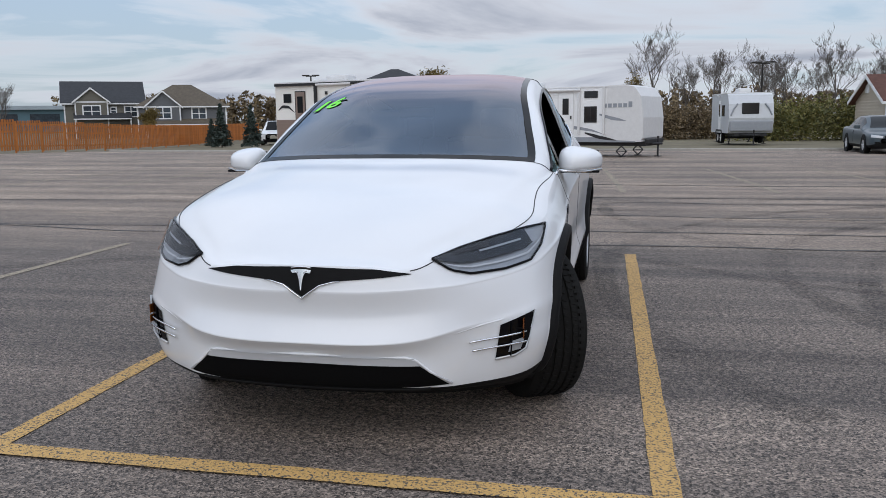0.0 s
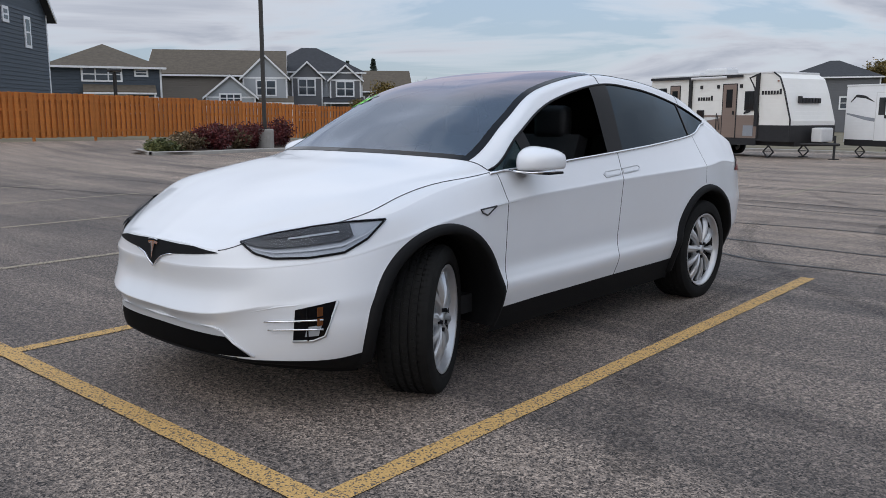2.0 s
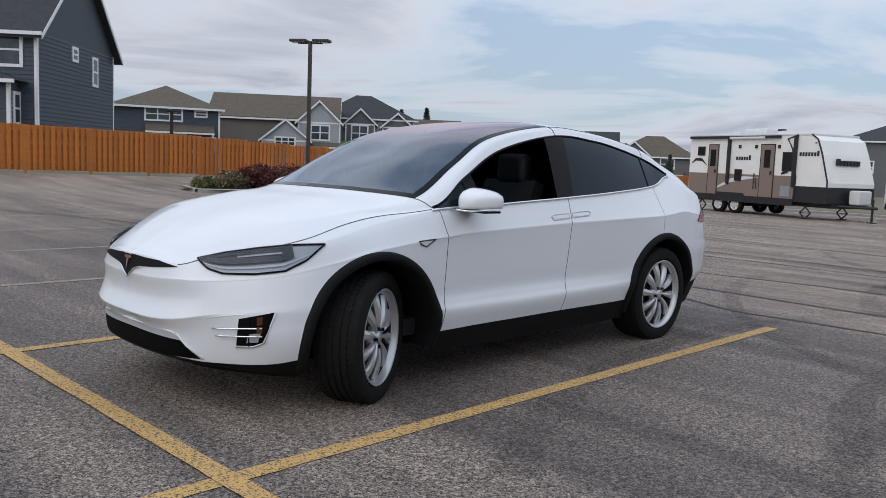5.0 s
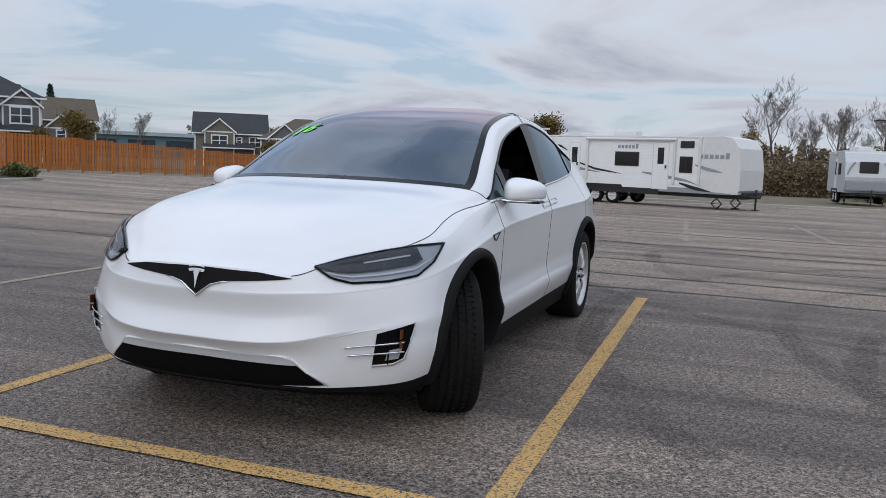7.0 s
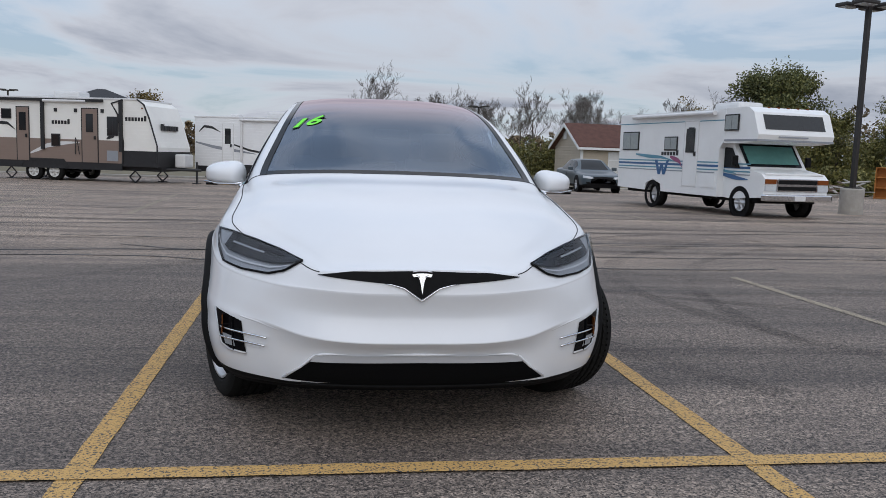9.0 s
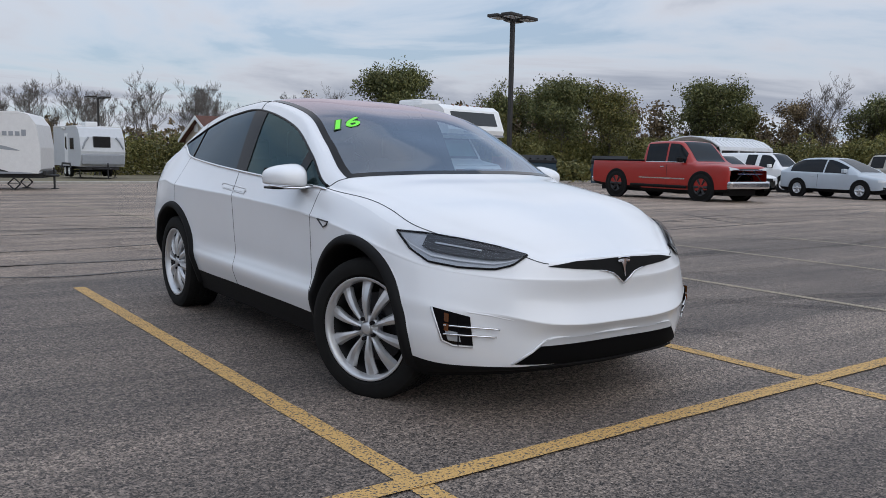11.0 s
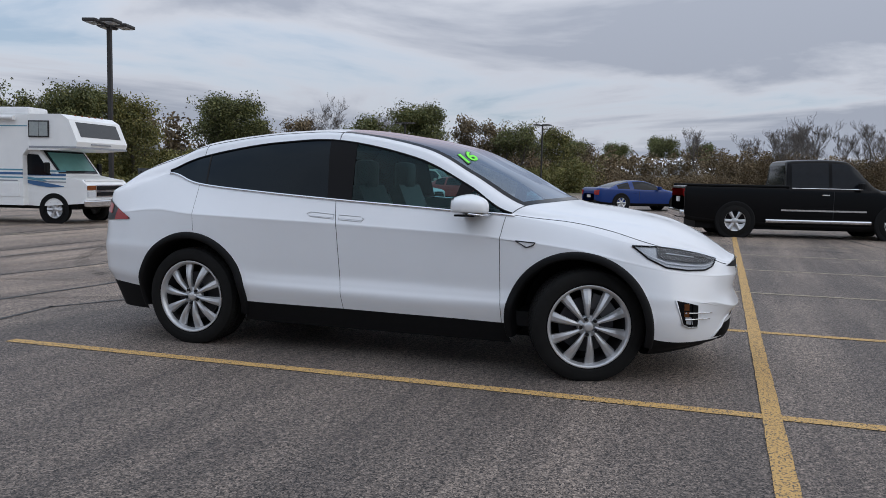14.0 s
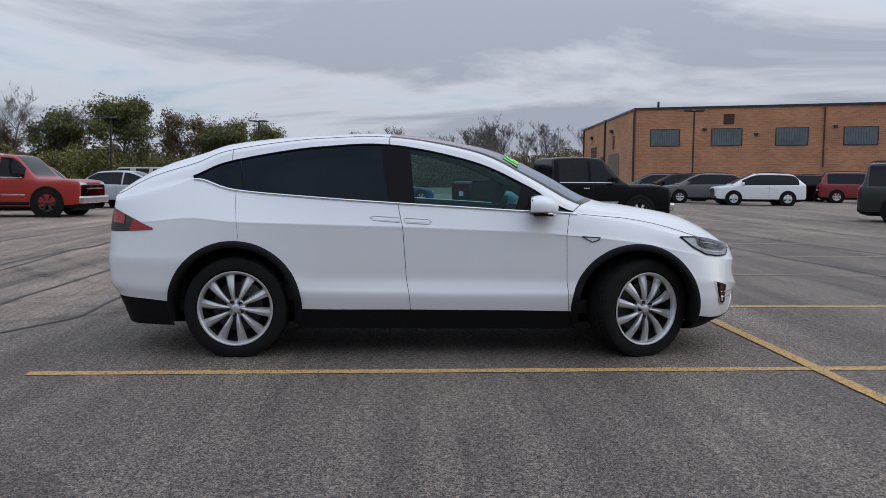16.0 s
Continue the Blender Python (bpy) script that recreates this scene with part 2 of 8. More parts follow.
def line_paint(name, colour, wear):
    """Old road paint, worn through to the stones in specks and patches."""
    m = material(name, colour, 0.8, vary=0.0)
    N, L = m.node_tree.nodes, m.node_tree.links
    tc = N.new("ShaderNodeTexCoord")
    vo = N.new("ShaderNodeTexVoronoi")
    vo.inputs["Scale"].default_value = 130
    L.new(tc.outputs["Object"], vo.inputs["Vector"])
    n1 = N.new("ShaderNodeTexNoise")
    n1.inputs["Scale"].default_value, n1.inputs["Detail"].default_value = 85, 6
    L.new(tc.outputs["Object"], n1.inputs["Vector"])
    sp = N.new("ShaderNodeSeparateColor")
    L.new(vo.outputs["Color"], sp.inputs["Color"])
    ad = N.new("ShaderNodeMath")
    ad.operation = "MULTIPLY_ADD"
    ad.inputs[1].default_value = 0.45
    L.new(sp.outputs["Red"], ad.inputs[0])
    L.new(n1.outputs["Fac"], ad.inputs[2])
    rp = N.new("ShaderNodeValToRGB")
    rp.color_ramp.elements[0].position = 0.90 - wear
    rp.color_ramp.elements[0].color = (*colour, 1)
    rp.color_ramp.elements[1].position = 1.0 - wear
    rp.color_ramp.elements[1].color = (0.085, 0.075, 0.065, 1)
    e = rp.color_ramp.elements.new(0.55 - wear * .5)
    e.color = (colour[0] * 1.12, colour[1] * 1.12, colour[2] * 1.15, 1)
    L.new(ad.outputs[0], rp.inputs["Fac"])
    L.new(rp.outputs["Color"], N["Principled BSDF"].inputs["Base Color"])
    bp = N.new("ShaderNodeBump")
    bp.inputs["Strength"].default_value, bp.inputs["Distance"].default_value = 0.4, 0.005
    L.new(vo.outputs["Distance"], bp.inputs["Height"])
    L.new(bp.outputs["Normal"], N["Principled BSDF"].inputs["Normal"])
    return m


YELLOW_LINE = line_paint("worn_yellow_paint", (0.53, 0.325, 0.11), 0.09)
OLD_LINE = line_paint("faded_line_paint", (0.36, 0.30, 0.215), 0.14)
RV_GREY = material("rv_grey_stripe", (0.28, 0.30, 0.33), 0.45, vary=0.08)
FRAME_BLACK = material("black_painted_steel", (0.015, 0.015, 0.017), 0.55, vary=0.3, scale=8)
BLUE_STRIPE = material("blue_stripe", (0.04, 0.12, 0.27), 0.4, vary=0.08)
TEAL_STRIPE = material("teal_stripe", (0.10, 0.28, 0.38), 0.4, vary=0.08)
CEDAR = material("stained_cedar", (0.50, 0.16, 0.026), 0.7, vary=0.22, scale=5, bump=0.3, bump_scale=40, each=0.16)
WHITE_TRIM = material("white_house_trim", (0.80, 0.81, 0.82), 0.5, vary=0.05)
SHINGLE_DARK = material("charcoal_shingles", (0.035, 0.037, 0.042), 0.85, vary=0.3, scale=3, bump=0.5, bump_scale=12)
SHINGLE_BROWN = material("brown_shingles", (0.105, 0.085, 0.062), 0.85, vary=0.3, scale=3, bump=0.5, bump_scale=12)
SHINGLE_RED = material("red_brown_shingles", (0.10, 0.042, 0.03), 0.85, vary=0.3, scale=3, bump=0.5, bump_scale=12)
HOUSE_PANE = material("house_window_pane", (0.05, 0.065, 0.08), 0.05, vary=0.5, scale=1.2)
CONCRETE = material("old_concrete", (0.36, 0.34, 0.31), 0.85, vary=0.2, scale=5, bump=0.3, bump_scale=60)
POLE = material("bronze_lamp_pole", (0.022, 0.02, 0.019), 0.5, vary=0.25, scale=6)
PLASTIC_WHITE = material("white_plastic", (0.68, 0.68, 0.68), 0.4, vary=0.06)
AMBER = material("amber_reflector", (0.20, 0.055, 0.012), 0.2, vary=0.1)
RED_LENS = material("red_lamp_lens", (0.30, 0.012, 0.012), 0.12, vary=0.15)
STICKER = material("lime_sticker", (0.20, 0.95, 0.05), 0.5, vary=0.05)

# ---- the ground ----
def asphalt_material():
    m = material("worn_asphalt", (0.105, 0.1, 0.098), 0.72, vary=0.0, bump=0.0)
    nt = m.node_tree
    N, L = nt.nodes, nt.links
    b = N["Principled BSDF"]
    tc = N.new("ShaderNodeTexCoord")
    def noise_tex(scale, detail, stretch=None, rough=0.6):
        n = N.new("ShaderNodeTexNoise")
        n.inputs["Scale"].default_value = scale
        n.inputs["Detail"].default_value = detail
        n.inputs["Roughness"].default_value = rough
        if stretch:
            mp = N.new("ShaderNodeMapping")
            mp.inputs["Scale"].default_value = stretch
            mp.inputs["Rotation"].default_value = (0, 0, 0.06)
            L.new(tc.outputs["Object"], mp.inputs["Vector"])
            L.new(mp.outputs["Vector"], n.inputs["Vector"])
        else:
            L.new(tc.outputs["Object"], n.inputs["Vector"])
        return n
    def ramp(src, p0, c0, p1, c1):
        r = N.new("ShaderNodeValToRGB")
        r.color_ramp.elements[0].position, r.color_ramp.elements[0].color = p0, (*c0, 1)
        r.color_ramp.elements[1].position, r.color_ramp.elements[1].color = p1, (*c1, 1)
        L.new(src, r.inputs["Fac"])
        return r
    def mul(a, c):
        x = N.new("ShaderNodeMix")
        x.data_type, x.blend_type = "RGBA", "MULTIPLY"
        x.inputs["Factor"].default_value = 1.0
        L.new(a, x.inputs["A"])
        L.new(c, x.inputs["B"])
        return x.outputs["Result"]
    vor = N.new("ShaderNodeTexVoronoi")
    vor.inputs["Scale"].default_value = 130
    L.new(tc.outputs["Object"], vor.inputs["Vector"])
    vsep = N.new("ShaderNodeSeparateColor")
    L.new(vor.outputs["Color"], vsep.inputs["Color"])
    stones = ramp(vsep.outputs["Red"], 0.0, (0.012, 0.0105, 0.0095), 1.0, (0.340, 0.292, 0.258))
    big = ramp(noise_tex(0.42, 6).outputs["Fac"], 0.32, (0.74, 0.725, 0.73), 0.66, (1.12, 1.10, 1.07))
    bands = ramp(noise_tex(0.5, 5, (0.12, 1.1, 1.0)).outputs["Fac"], 0.35, (0.76, 0.75, 0.75), 0.62, (1.12, 1.10, 1.08))
    fine = ramp(noise_tex(75, 6, None, 0.8).outputs["Fac"], 0.32, (0.66, 0.66, 0.66), 0.68, (1.36, 1.35, 1.33))
    # paler away from the car's stall: grazing-view brightness painted into the asphalt's colour
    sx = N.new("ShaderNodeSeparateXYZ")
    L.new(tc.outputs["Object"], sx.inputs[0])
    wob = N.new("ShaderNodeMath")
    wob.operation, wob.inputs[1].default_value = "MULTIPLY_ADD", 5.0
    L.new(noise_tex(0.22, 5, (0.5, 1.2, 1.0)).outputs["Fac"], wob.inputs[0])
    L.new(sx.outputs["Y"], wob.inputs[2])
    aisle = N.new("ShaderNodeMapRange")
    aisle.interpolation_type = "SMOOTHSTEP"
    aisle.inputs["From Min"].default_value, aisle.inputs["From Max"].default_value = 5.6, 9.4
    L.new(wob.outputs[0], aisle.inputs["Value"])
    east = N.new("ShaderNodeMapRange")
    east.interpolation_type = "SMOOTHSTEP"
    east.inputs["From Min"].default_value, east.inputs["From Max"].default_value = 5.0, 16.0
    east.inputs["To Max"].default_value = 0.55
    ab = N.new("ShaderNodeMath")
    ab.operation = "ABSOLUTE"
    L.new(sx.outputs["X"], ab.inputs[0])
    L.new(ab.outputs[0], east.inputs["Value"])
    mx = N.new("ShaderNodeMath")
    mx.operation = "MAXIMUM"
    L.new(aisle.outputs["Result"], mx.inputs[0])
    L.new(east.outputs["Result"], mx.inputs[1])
    paled = ramp(mx.outputs[0], 0.0, (0.93, 0.925, 0.935), 1.0, (1.66, 1.60, 1.52))
    streak = ramp(noise_tex(1.3, 6, (0.06, 1.0, 1.0), 0.7).outputs["Fac"], 0.38, (0.62, 0.62, 0.63), 0.62, (1.20, 1.18, 1.15))
    clump = ramp(noise_tex(34, 3, None, 0.6).outputs["Fac"], 0.34, (0.55, 0.55, 0.56), 0.66, (1.52, 1.50, 1.46))
    c = mul(mul(mul(stones.outputs["Color"], big.outputs["Color"]), bands.outputs["Color"]), fine.outputs["Color"])
    c = mul(mul(mul(c, paled.outputs["Color"]), streak.outputs["Color"]), clump.outputs["Color"])
    L.new(c, b.inputs["Base Color"])
    bp = N.new("ShaderNodeBump")
    bp.inputs["Strength"].default_value = 0.8
    bp.inputs["Distance"].default_value = 0.006
    L.new(vor.outputs["Distance"], bp.inputs["Height"])
    L.new(bp.outputs["Normal"], b.inputs["Normal"])
    return m


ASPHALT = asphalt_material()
GRASS_SOIL = material("dry_grass_ground", (0.155, 0.132, 0.082), 0.95, vary=0.4, scale=0.4, bump=0.5, bump_scale=8)


def sheet(xs, ys, lift):
    bm = bmesh.new()
    rows = [[bm.verts.new((x, y, ground_z(x, y) + lift)) for x in xs] for y in ys]
    for a, b in zip(rows, rows[1:]):
        for k in range(len(xs) - 1):
            bm.faces.new((a[k], a[k + 1], b[k + 1], b[k]))
    return bm


def steps(lo, hi, step):
    n = max(1, round((hi - lo) / step))
    return [lo + (hi - lo) * k / n for k in range(n + 1)]


far_steps = [-1500, -700, -300, -150]
tagged(part("ground", sheet(far_steps + steps(-100, 100, 5) + [150, 300, 700, 1500], far_steps + steps(-100, 100, 5) + [150, 300, 700, 1500], -0.06), GRASS_SOIL, smooth=True),
       "dry autumn grass and soil reaching to the horizon", "ground", kind="structure")
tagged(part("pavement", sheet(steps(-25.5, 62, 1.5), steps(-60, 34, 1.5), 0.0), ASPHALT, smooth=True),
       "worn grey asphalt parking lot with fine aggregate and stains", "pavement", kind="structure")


def stripe(name, p, q, w, material_, label, lift=0.004):
    """A painted stripe that follows the ground, with slightly ragged sides."""
    p, q = Vector(p), Vector(q)
    n = max(2, int((q - p).length / 0.12))
    d = (q - p).normalized()
    s = Vector((-d.y, d.x))
    bm = bmesh.new()
    left, right = [], []
    for k in range(n + 1):
        c = p + (q - p) * k / n
        a = c + s * (w / 2 + random.uniform(-0.003, 0.003))
        b = c - s * (w / 2 + random.uniform(-0.003, 0.003))
        left.append(bm.verts.new((a.x, a.y, ground_z(a.x, a.y) + lift)))
        right.append(bm.verts.new((b.x, b.y, ground_z(b.x, b.y) + lift)))
    for k in range(n):
        bm.faces.new((right[k], right[k + 1], left[k + 1], left[k]))
    return tagged(part(name, bm, material_), label, "line", kind="structure")


LINE = "worn yellow parking stall line on asphalt"
X0 = -1.355
stripe("parking_line", (-20, -1.20), (24, -1.14), 0.105, YELLOW_LINE, LINE, 0.008)
for k in range(-6, 9):
    x = X0 + 2.76 * k
    near = k in (0, 1)
    stripe("parking_line", (x - .06 * (1.6 if k == 0 else 1.0), 4.20), (x + .105, -6.6), 0.105 if near else 0.095, YELLOW_LINE if near else OLD_LINE, LINE if near else "faded parking stall line on asphalt")
for k in range(-7, 9):
    x = -1.25 + 2.62 * k
    stripe("parking_line", (x - .08, 10.95), (x - .58, 18.6), 0.10, OLD_LINE, "faded parking stall line on asphalt")


# sealed cracks and curved tyre marks on the asphalt
TAR = material("black_crack_sealer", (0.022, 0.021, 0.021), 0.6, vary=0.25, scale=3, bump=0.2, bump_scale=60)


def ribbon(name, pts, w, mat_, label, category, lift=0.004, wobble=0.0, step=.18):
    total = sum((Vector(b) - Vector(a)).length for a, b in zip(pts, pts[1:]))
    ps = resample_plan(pts, max(4, int(total / step)))
    bm = bmesh.new()
    rows = []
    for k, p in enumerate(ps):
        d = (ps[min(k + 1, len(ps) - 1)] - ps[max(k - 1, 0)]).normalized()
        n = Vector((-d.y, d.x))
        q = p + n * wobble * noise.noise(Vector((p.x * .9, p.y * .9, 3.1)))
        h = w / 2 * (0.65 + 0.7 * abs(noise.noise(Vector((p.x * 1.7, p.y * 1.7, 9.4)))))
        rows.append([bm.verts.new((v.x, v.y, ground_z(v.x, v.y) + lift)) for v in (q + n * h, q - n * h)])
    for a, b in zip(rows, rows[1:]):
        bm.faces.new((a[1], b[1], b[0], a[0]))
    return tagged(part(name, bm, mat_), label, category, kind="structure")


def resample_plan(pts, n):
    """Points at even steps along a smooth curve through the plan points."""
    P_ = [Vector(p) for p in pts]
    P_ = [2 * P_[0] - P_[1]] + P_ + [2 * P_[-1] - P_[-2]]
    out = []
    m = len(P_) - 3
    for k in range(n + 1):
        t = m * k / n
        i = min(int(t), m - 1)
        f = t - i
        a, b, c, d = P_[i:i + 4]
        out.append(0.5 * ((2 * b) + (c - a) * f + (2 * a - 5 * b + 4 * c - d) * f * f + (3 * b - a - 3 * c + d) * f ** 3))
    return out


more = []
for k in range(10):
    y, x0 = 7.4 + 2.5 * k + random.uniform(-.5, .5), random.uniform(-20, -2)
    n = random.randint(6, 12)
    more.append([(x0 + 2.6 * i, y + .16 * i * random.uniform(-.4, .4) + random.uniform(-.18, .18)) for i in range(n)])
for k in range(8):
    x, y0 = 10 + 5.2 * k + random.uniform(-1, 1), random.uniform(-14, 2)
    more.append([(x + random.uniform(-.6, .6) + .35 * i, y0 + 2.4 * i) for i in range(6)])
for k in range(7):
    y, x0 = -7 - 2.6 * k + random.uniform(-.6, .6), random.uniform(2, 10)
    more.append([(x0 + 2.8 * i, y + .2 * i + random.uniform(-.25, .25)) for i in range(9)])
for pts in ([(-14, 5.2), (-8, 5.5), (-4.2, 5.7), (-2, 5.9), (3.1, 5.8), (7.3, 5.95), (14, 6.3)], [(-16, 8.3), (-5.4, 8.9), (-3, 9.4), (4, 9.1), (10, 9.6), (20, 9.4)],
            [(-.15, 5.12), (.3, 4.92), (.83, 4.72), (1.9, 4.78), (3.6, 4.7), (5.0, 4.9)], [(3.2, -5.2), (4.1, -4.93), (6, -4.75), (8.6, -4.63), (12, -4.2), (17, -3.4)], [(-.1, 5.1), (-1.4, 4.95), (-2.6, 5.3), (-4.5, 5.15), (-7, 5.5)],
            [(3.2, 7.4), (6, 7.6), (11, 7.3)], [(-12, 12.4), (-4, 12.8), (6, 12.3), (16, 12.9)], [(-3.0, 6.4), (-2.2, 5.95), (-1.6, 5.9)], [(-16, 1.5), (-11.5, 3.4), (-7.5, 4.4)]) + tuple(more):
    ribbon("sealed_crack", pts, .055, TAR, "black sealed crack in the asphalt", "crack", .005, .10)


def scuff_material():
    m = bpy.data.materials.new("tyre_scuff")
    m.use_nodes = True
    N, L = m.node_tree.nodes, m.node_tree.links
    b = N["Principled BSDF"]
    b.inputs["Base Color"].default_value = (0.022, 0.021, 0.022, 1)
    b.inputs["Roughness"].default_value = 0.8
    tc = N.new("ShaderNodeTexCoord")
    n1 = N.new("ShaderNodeTexNoise")
    n1.inputs["Scale"].default_value, n1.inputs["Detail"].default_value = 22, 7
    L.new(tc.outputs["Object"], n1.inputs["Vector"])
    n2 = N.new("ShaderNodeTexNoise")
    n2.inputs["Scale"].default_value, n2.inputs["Detail"].default_value = 0.35, 3
    L.new(tc.outputs["Object"], n2.inputs["Vector"])
    ml = N.new("ShaderNodeMath")
    ml.operation = "MULTIPLY"
    L.new(n1.outputs["Fac"], ml.inputs[0])
    L.new(n2.outputs["Fac"], ml.inputs[1])
    mr = N.new("ShaderNodeMapRange")
    mr.inputs["From Min"].default_value, mr.inputs["From Max"].default_value = 0.12, 0.42
    mr.inputs["To Min"].default_value, mr.inputs["To Max"].default_value = 0.0, 0.32
    L.new(ml.outputs[0], mr.inputs["Value"])
    L.new(mr.outputs["Result"], b.inputs["Alpha"])
    return m


SCUFF = scuff_material()
for cx, cy, r, a0, a1, w in ((7.2, 3.2, 4.6, 120, 235, .26), (7.2, 3.2, 6.1, 110, 215, .24), (6.2, 8.5, 5.2, 175, 285, .24), (6.2, 8.5, 6.6, 185, 280, .22), (2.4, -5.2, 6.0, 40, 120, .24), (9.5, 1.5, 6.5, 105, 190, .22), (-7.5, 9.0, 7.0, 260, 340, .24), (3.5, 14.0, 5.0, 200, 300, .22), (12.5, 9.0, 6.0, 150, 250, .24)):
    ribbon("tyre_mark", [(cx + r * math.cos(radians(a)), cy + r * math.sin(radians(a))) for a in range(a0, a1, 8)], w, SCUFF, "curved dark tyre mark on asphalt", "tyre mark", .003, .05, .25)
for y, x0, x1, w in ((7.0, -14, 16, .30), (8.4, -16, 12, .28), (10.2, -12, 18, .30), (6.5, 2, 18, .24), (3.0, 3, 12, .22), (7.9, 4, 20, .26), (14.5, -10, 14, .3), (20.5, -12, 16, .35), (22.2, -12, 16, .35)):
    ribbon("tyre_mark", [(x0, y), ((2 * x0 + x1) / 3, y + random.uniform(-.3, .3)), ((x0 + 2 * x1) / 3, y + random.uniform(-.3, .3)), (x1, y + random.uniform(-.4, .4))], w, SCUFF, "long dark tyre track on asphalt", "tyre mark", .0025, .05, .4)

# ---- the white crossover ----
# Half of the body as a net of curves: each station runs from the sill over the shoulder to the roof's middle line.
# rows: 0 under edge, 1 lower edge of paint, 2 lower flare, 3 hollow, 4 crease, 5 belt or bonnet edge, 6 window top, 7 roof rail, 8, 9 middle line
NET = [
    [(0, -.86, .250), (0, -.934, .285), (0, -.945, .405), (0, -.995, .475), (0, -.972, .68), (0, -.955, .785), (0, -.952, .787), (0, -.95, .789), (0, -.948, .79), (0, -.946, .792)],
    [(.22, -.85, .250), (.23, -.924, .285), (.23, -.938, .405), (.23, -.987, .475), (.23, -.962, .68), (.22, -.942, .782), (.19, -.94, .785), (.15, -.938, .788), (.08, -.935, .793), (0, -.932, .798)],
    [(.43, -.81, .245), (.45, -.887, .281), (.46, -.90, .41), (.46, -.942, .49), (.45, -.915, .69), (.43, -.895, .762), (.38, -.895, .777), (.31, -.897, .79), (.16, -.90, .806), (0, -.90, .815)],
    [(.58, -.74, .236), (.617, -.797, .274), (.665, -.795, .42), (.668, -.812, .53), (.65, -.79, .70), (.58, -.745, .822), (.51, -.755, .84), (.42, -.775, .858), (.22, -.80, .872), (0, -.815, .872)],
    [(.80, -.54, .215), (.858, -.597, .285), (.895, -.61, .43), (.897, -.60, .55), (.865, -.56, .735), (.80, -.50, .877), (.68, -.555, .908), (.56, -.60, .93), (.30, -.66, .95), (0, -.68, .95)],
    [(.89, -.30, .20), (.944, -.32, .325), (.972, -.31, .44), (.976, -.30, .58), (.952, -.29, .79), (.905, -.27, .915), (.78, -.34, .968), (.64, -.385, 1.008), (.34, -.44, 1.035), (0, -.46, 1.03)],
    [(.89, .0, .20), (.95, .0, .34), (.982, .0, .44), (.988, .0, .62), (.976, .0, .85), (.895, .03, .985), (.80, .0, 1.03), (.70, -.02, 1.062), (.38, -.09, 1.098), (0, -.12, 1.10)],
    [(.885, .50, .20), (.94, .505, .34), (.968, .51, .44), (.95, .52, .65), (.958, .53, .905), (.893, .50, 1.058), (.865, .475, 1.068), (.785, .40, 1.118), (.42, .24, 1.146), (0, .175, 1.153)],
    [(.885, .85, .20), (.94, .85, .345), (.968, .85, .44), (.945, .86, .65), (.955, .87, .925), (.887, .85, 1.072), (.81, .80, 1.248), (.725, .785, 1.32), (.40, .66, 1.365), (0, .61, 1.345)],
    [(.885, 1.25, .20), (.94, 1.25, .347), (.968, 1.25, .44), (.943, 1.27, .65), (.955, 1.29, .94), (.887, 1.30, 1.097), (.735, 1.21, 1.43), (.655, 1.18, 1.505), (.36, 1.10, 1.548), (0, 1.07, 1.545)],
    [(.885, 1.66, .20), (.94, 1.67, .35), (.968, 1.68, .445), (.944, 1.70, .66), (.957, 1.73, .955), (.882, 1.765, 1.122), (.695, 1.83, 1.55), (.615, 1.83, 1.615), (.34, 1.81, 1.652), (0, 1.80, 1.657)],
    [(.885, 2.30, .20), (.94, 2.31, .35), (.968, 2.32, .45), (.955, 2.33, .68), (.967, 2.34, .97), (.865, 2.35, 1.158), (.685, 2.33, 1.532), (.605, 2.33, 1.602), (.33, 2.33, 1.642), (0, 2.33, 1.652)],
    [(.885, 2.88, .22), (.945, 2.88, .37), (.985, 2.88, .47), (.99, 2.89, .70), (.972, 2.92, .985), (.82, 2.955, 1.208), (.685, 3.0, 1.42), (.613, 3.0, 1.51), (.33, 3.02, 1.568), (0, 3.02, 1.582)],
    [(.87, 3.25, .22), (.93, 3.26, .39), (.965, 3.26, .48), (.98, 3.26, .70), (.95, 3.25, 1.01), (.765, 3.262, 1.285), (.745, 3.272, 1.307), (.645, 3.28, 1.405), (.34, 3.30, 1.482), (0, 3.30, 1.505)],
    [(.83, 3.56, .22), (.895, 3.59, .42), (.925, 3.60, .50), (.94, 3.60, .70), (.91, 3.57, .98), (.81, 3.57, 1.165), (.74, 3.59, 1.225), (.63, 3.61, 1.30), (.33, 3.65, 1.365), (0, 3.66, 1.38)],
    [(.66, 3.78, .22), (.72, 3.84, .43), (.745, 3.885, .52), (.765, 3.89, .70), (.765, 3.86, .95), (.745, 3.83, 1.125), (.69, 3.845, 1.15), (.59, 3.87, 1.172), (.30, 3.94, 1.195), (0, 3.955, 1.20)],
    [(0, 3.92, .22), (0, 4.0, .43), (0, 4.05, .52), (0, 4.06, .70), (0, 4.02, .95), (0, 3.985, 1.12), (0, 3.983, 1.14), (0, 3.98, 1.155), (0, 3.978, 1.165), (0, 3.975, 1.17)],
]
SUB_S, SUB_R = 8, 6
# along the doors the hollow comes down close over the lower fold
for k in (7, 8, 9, 10, 11):
    x, y, z = NET[k][3]
    NET[k][3] = (x - .002, y, .565 + .004 * (k - 7))
    x, y, z = NET[k][2]
    NET[k][2] = (x + .004, y, z + .012)
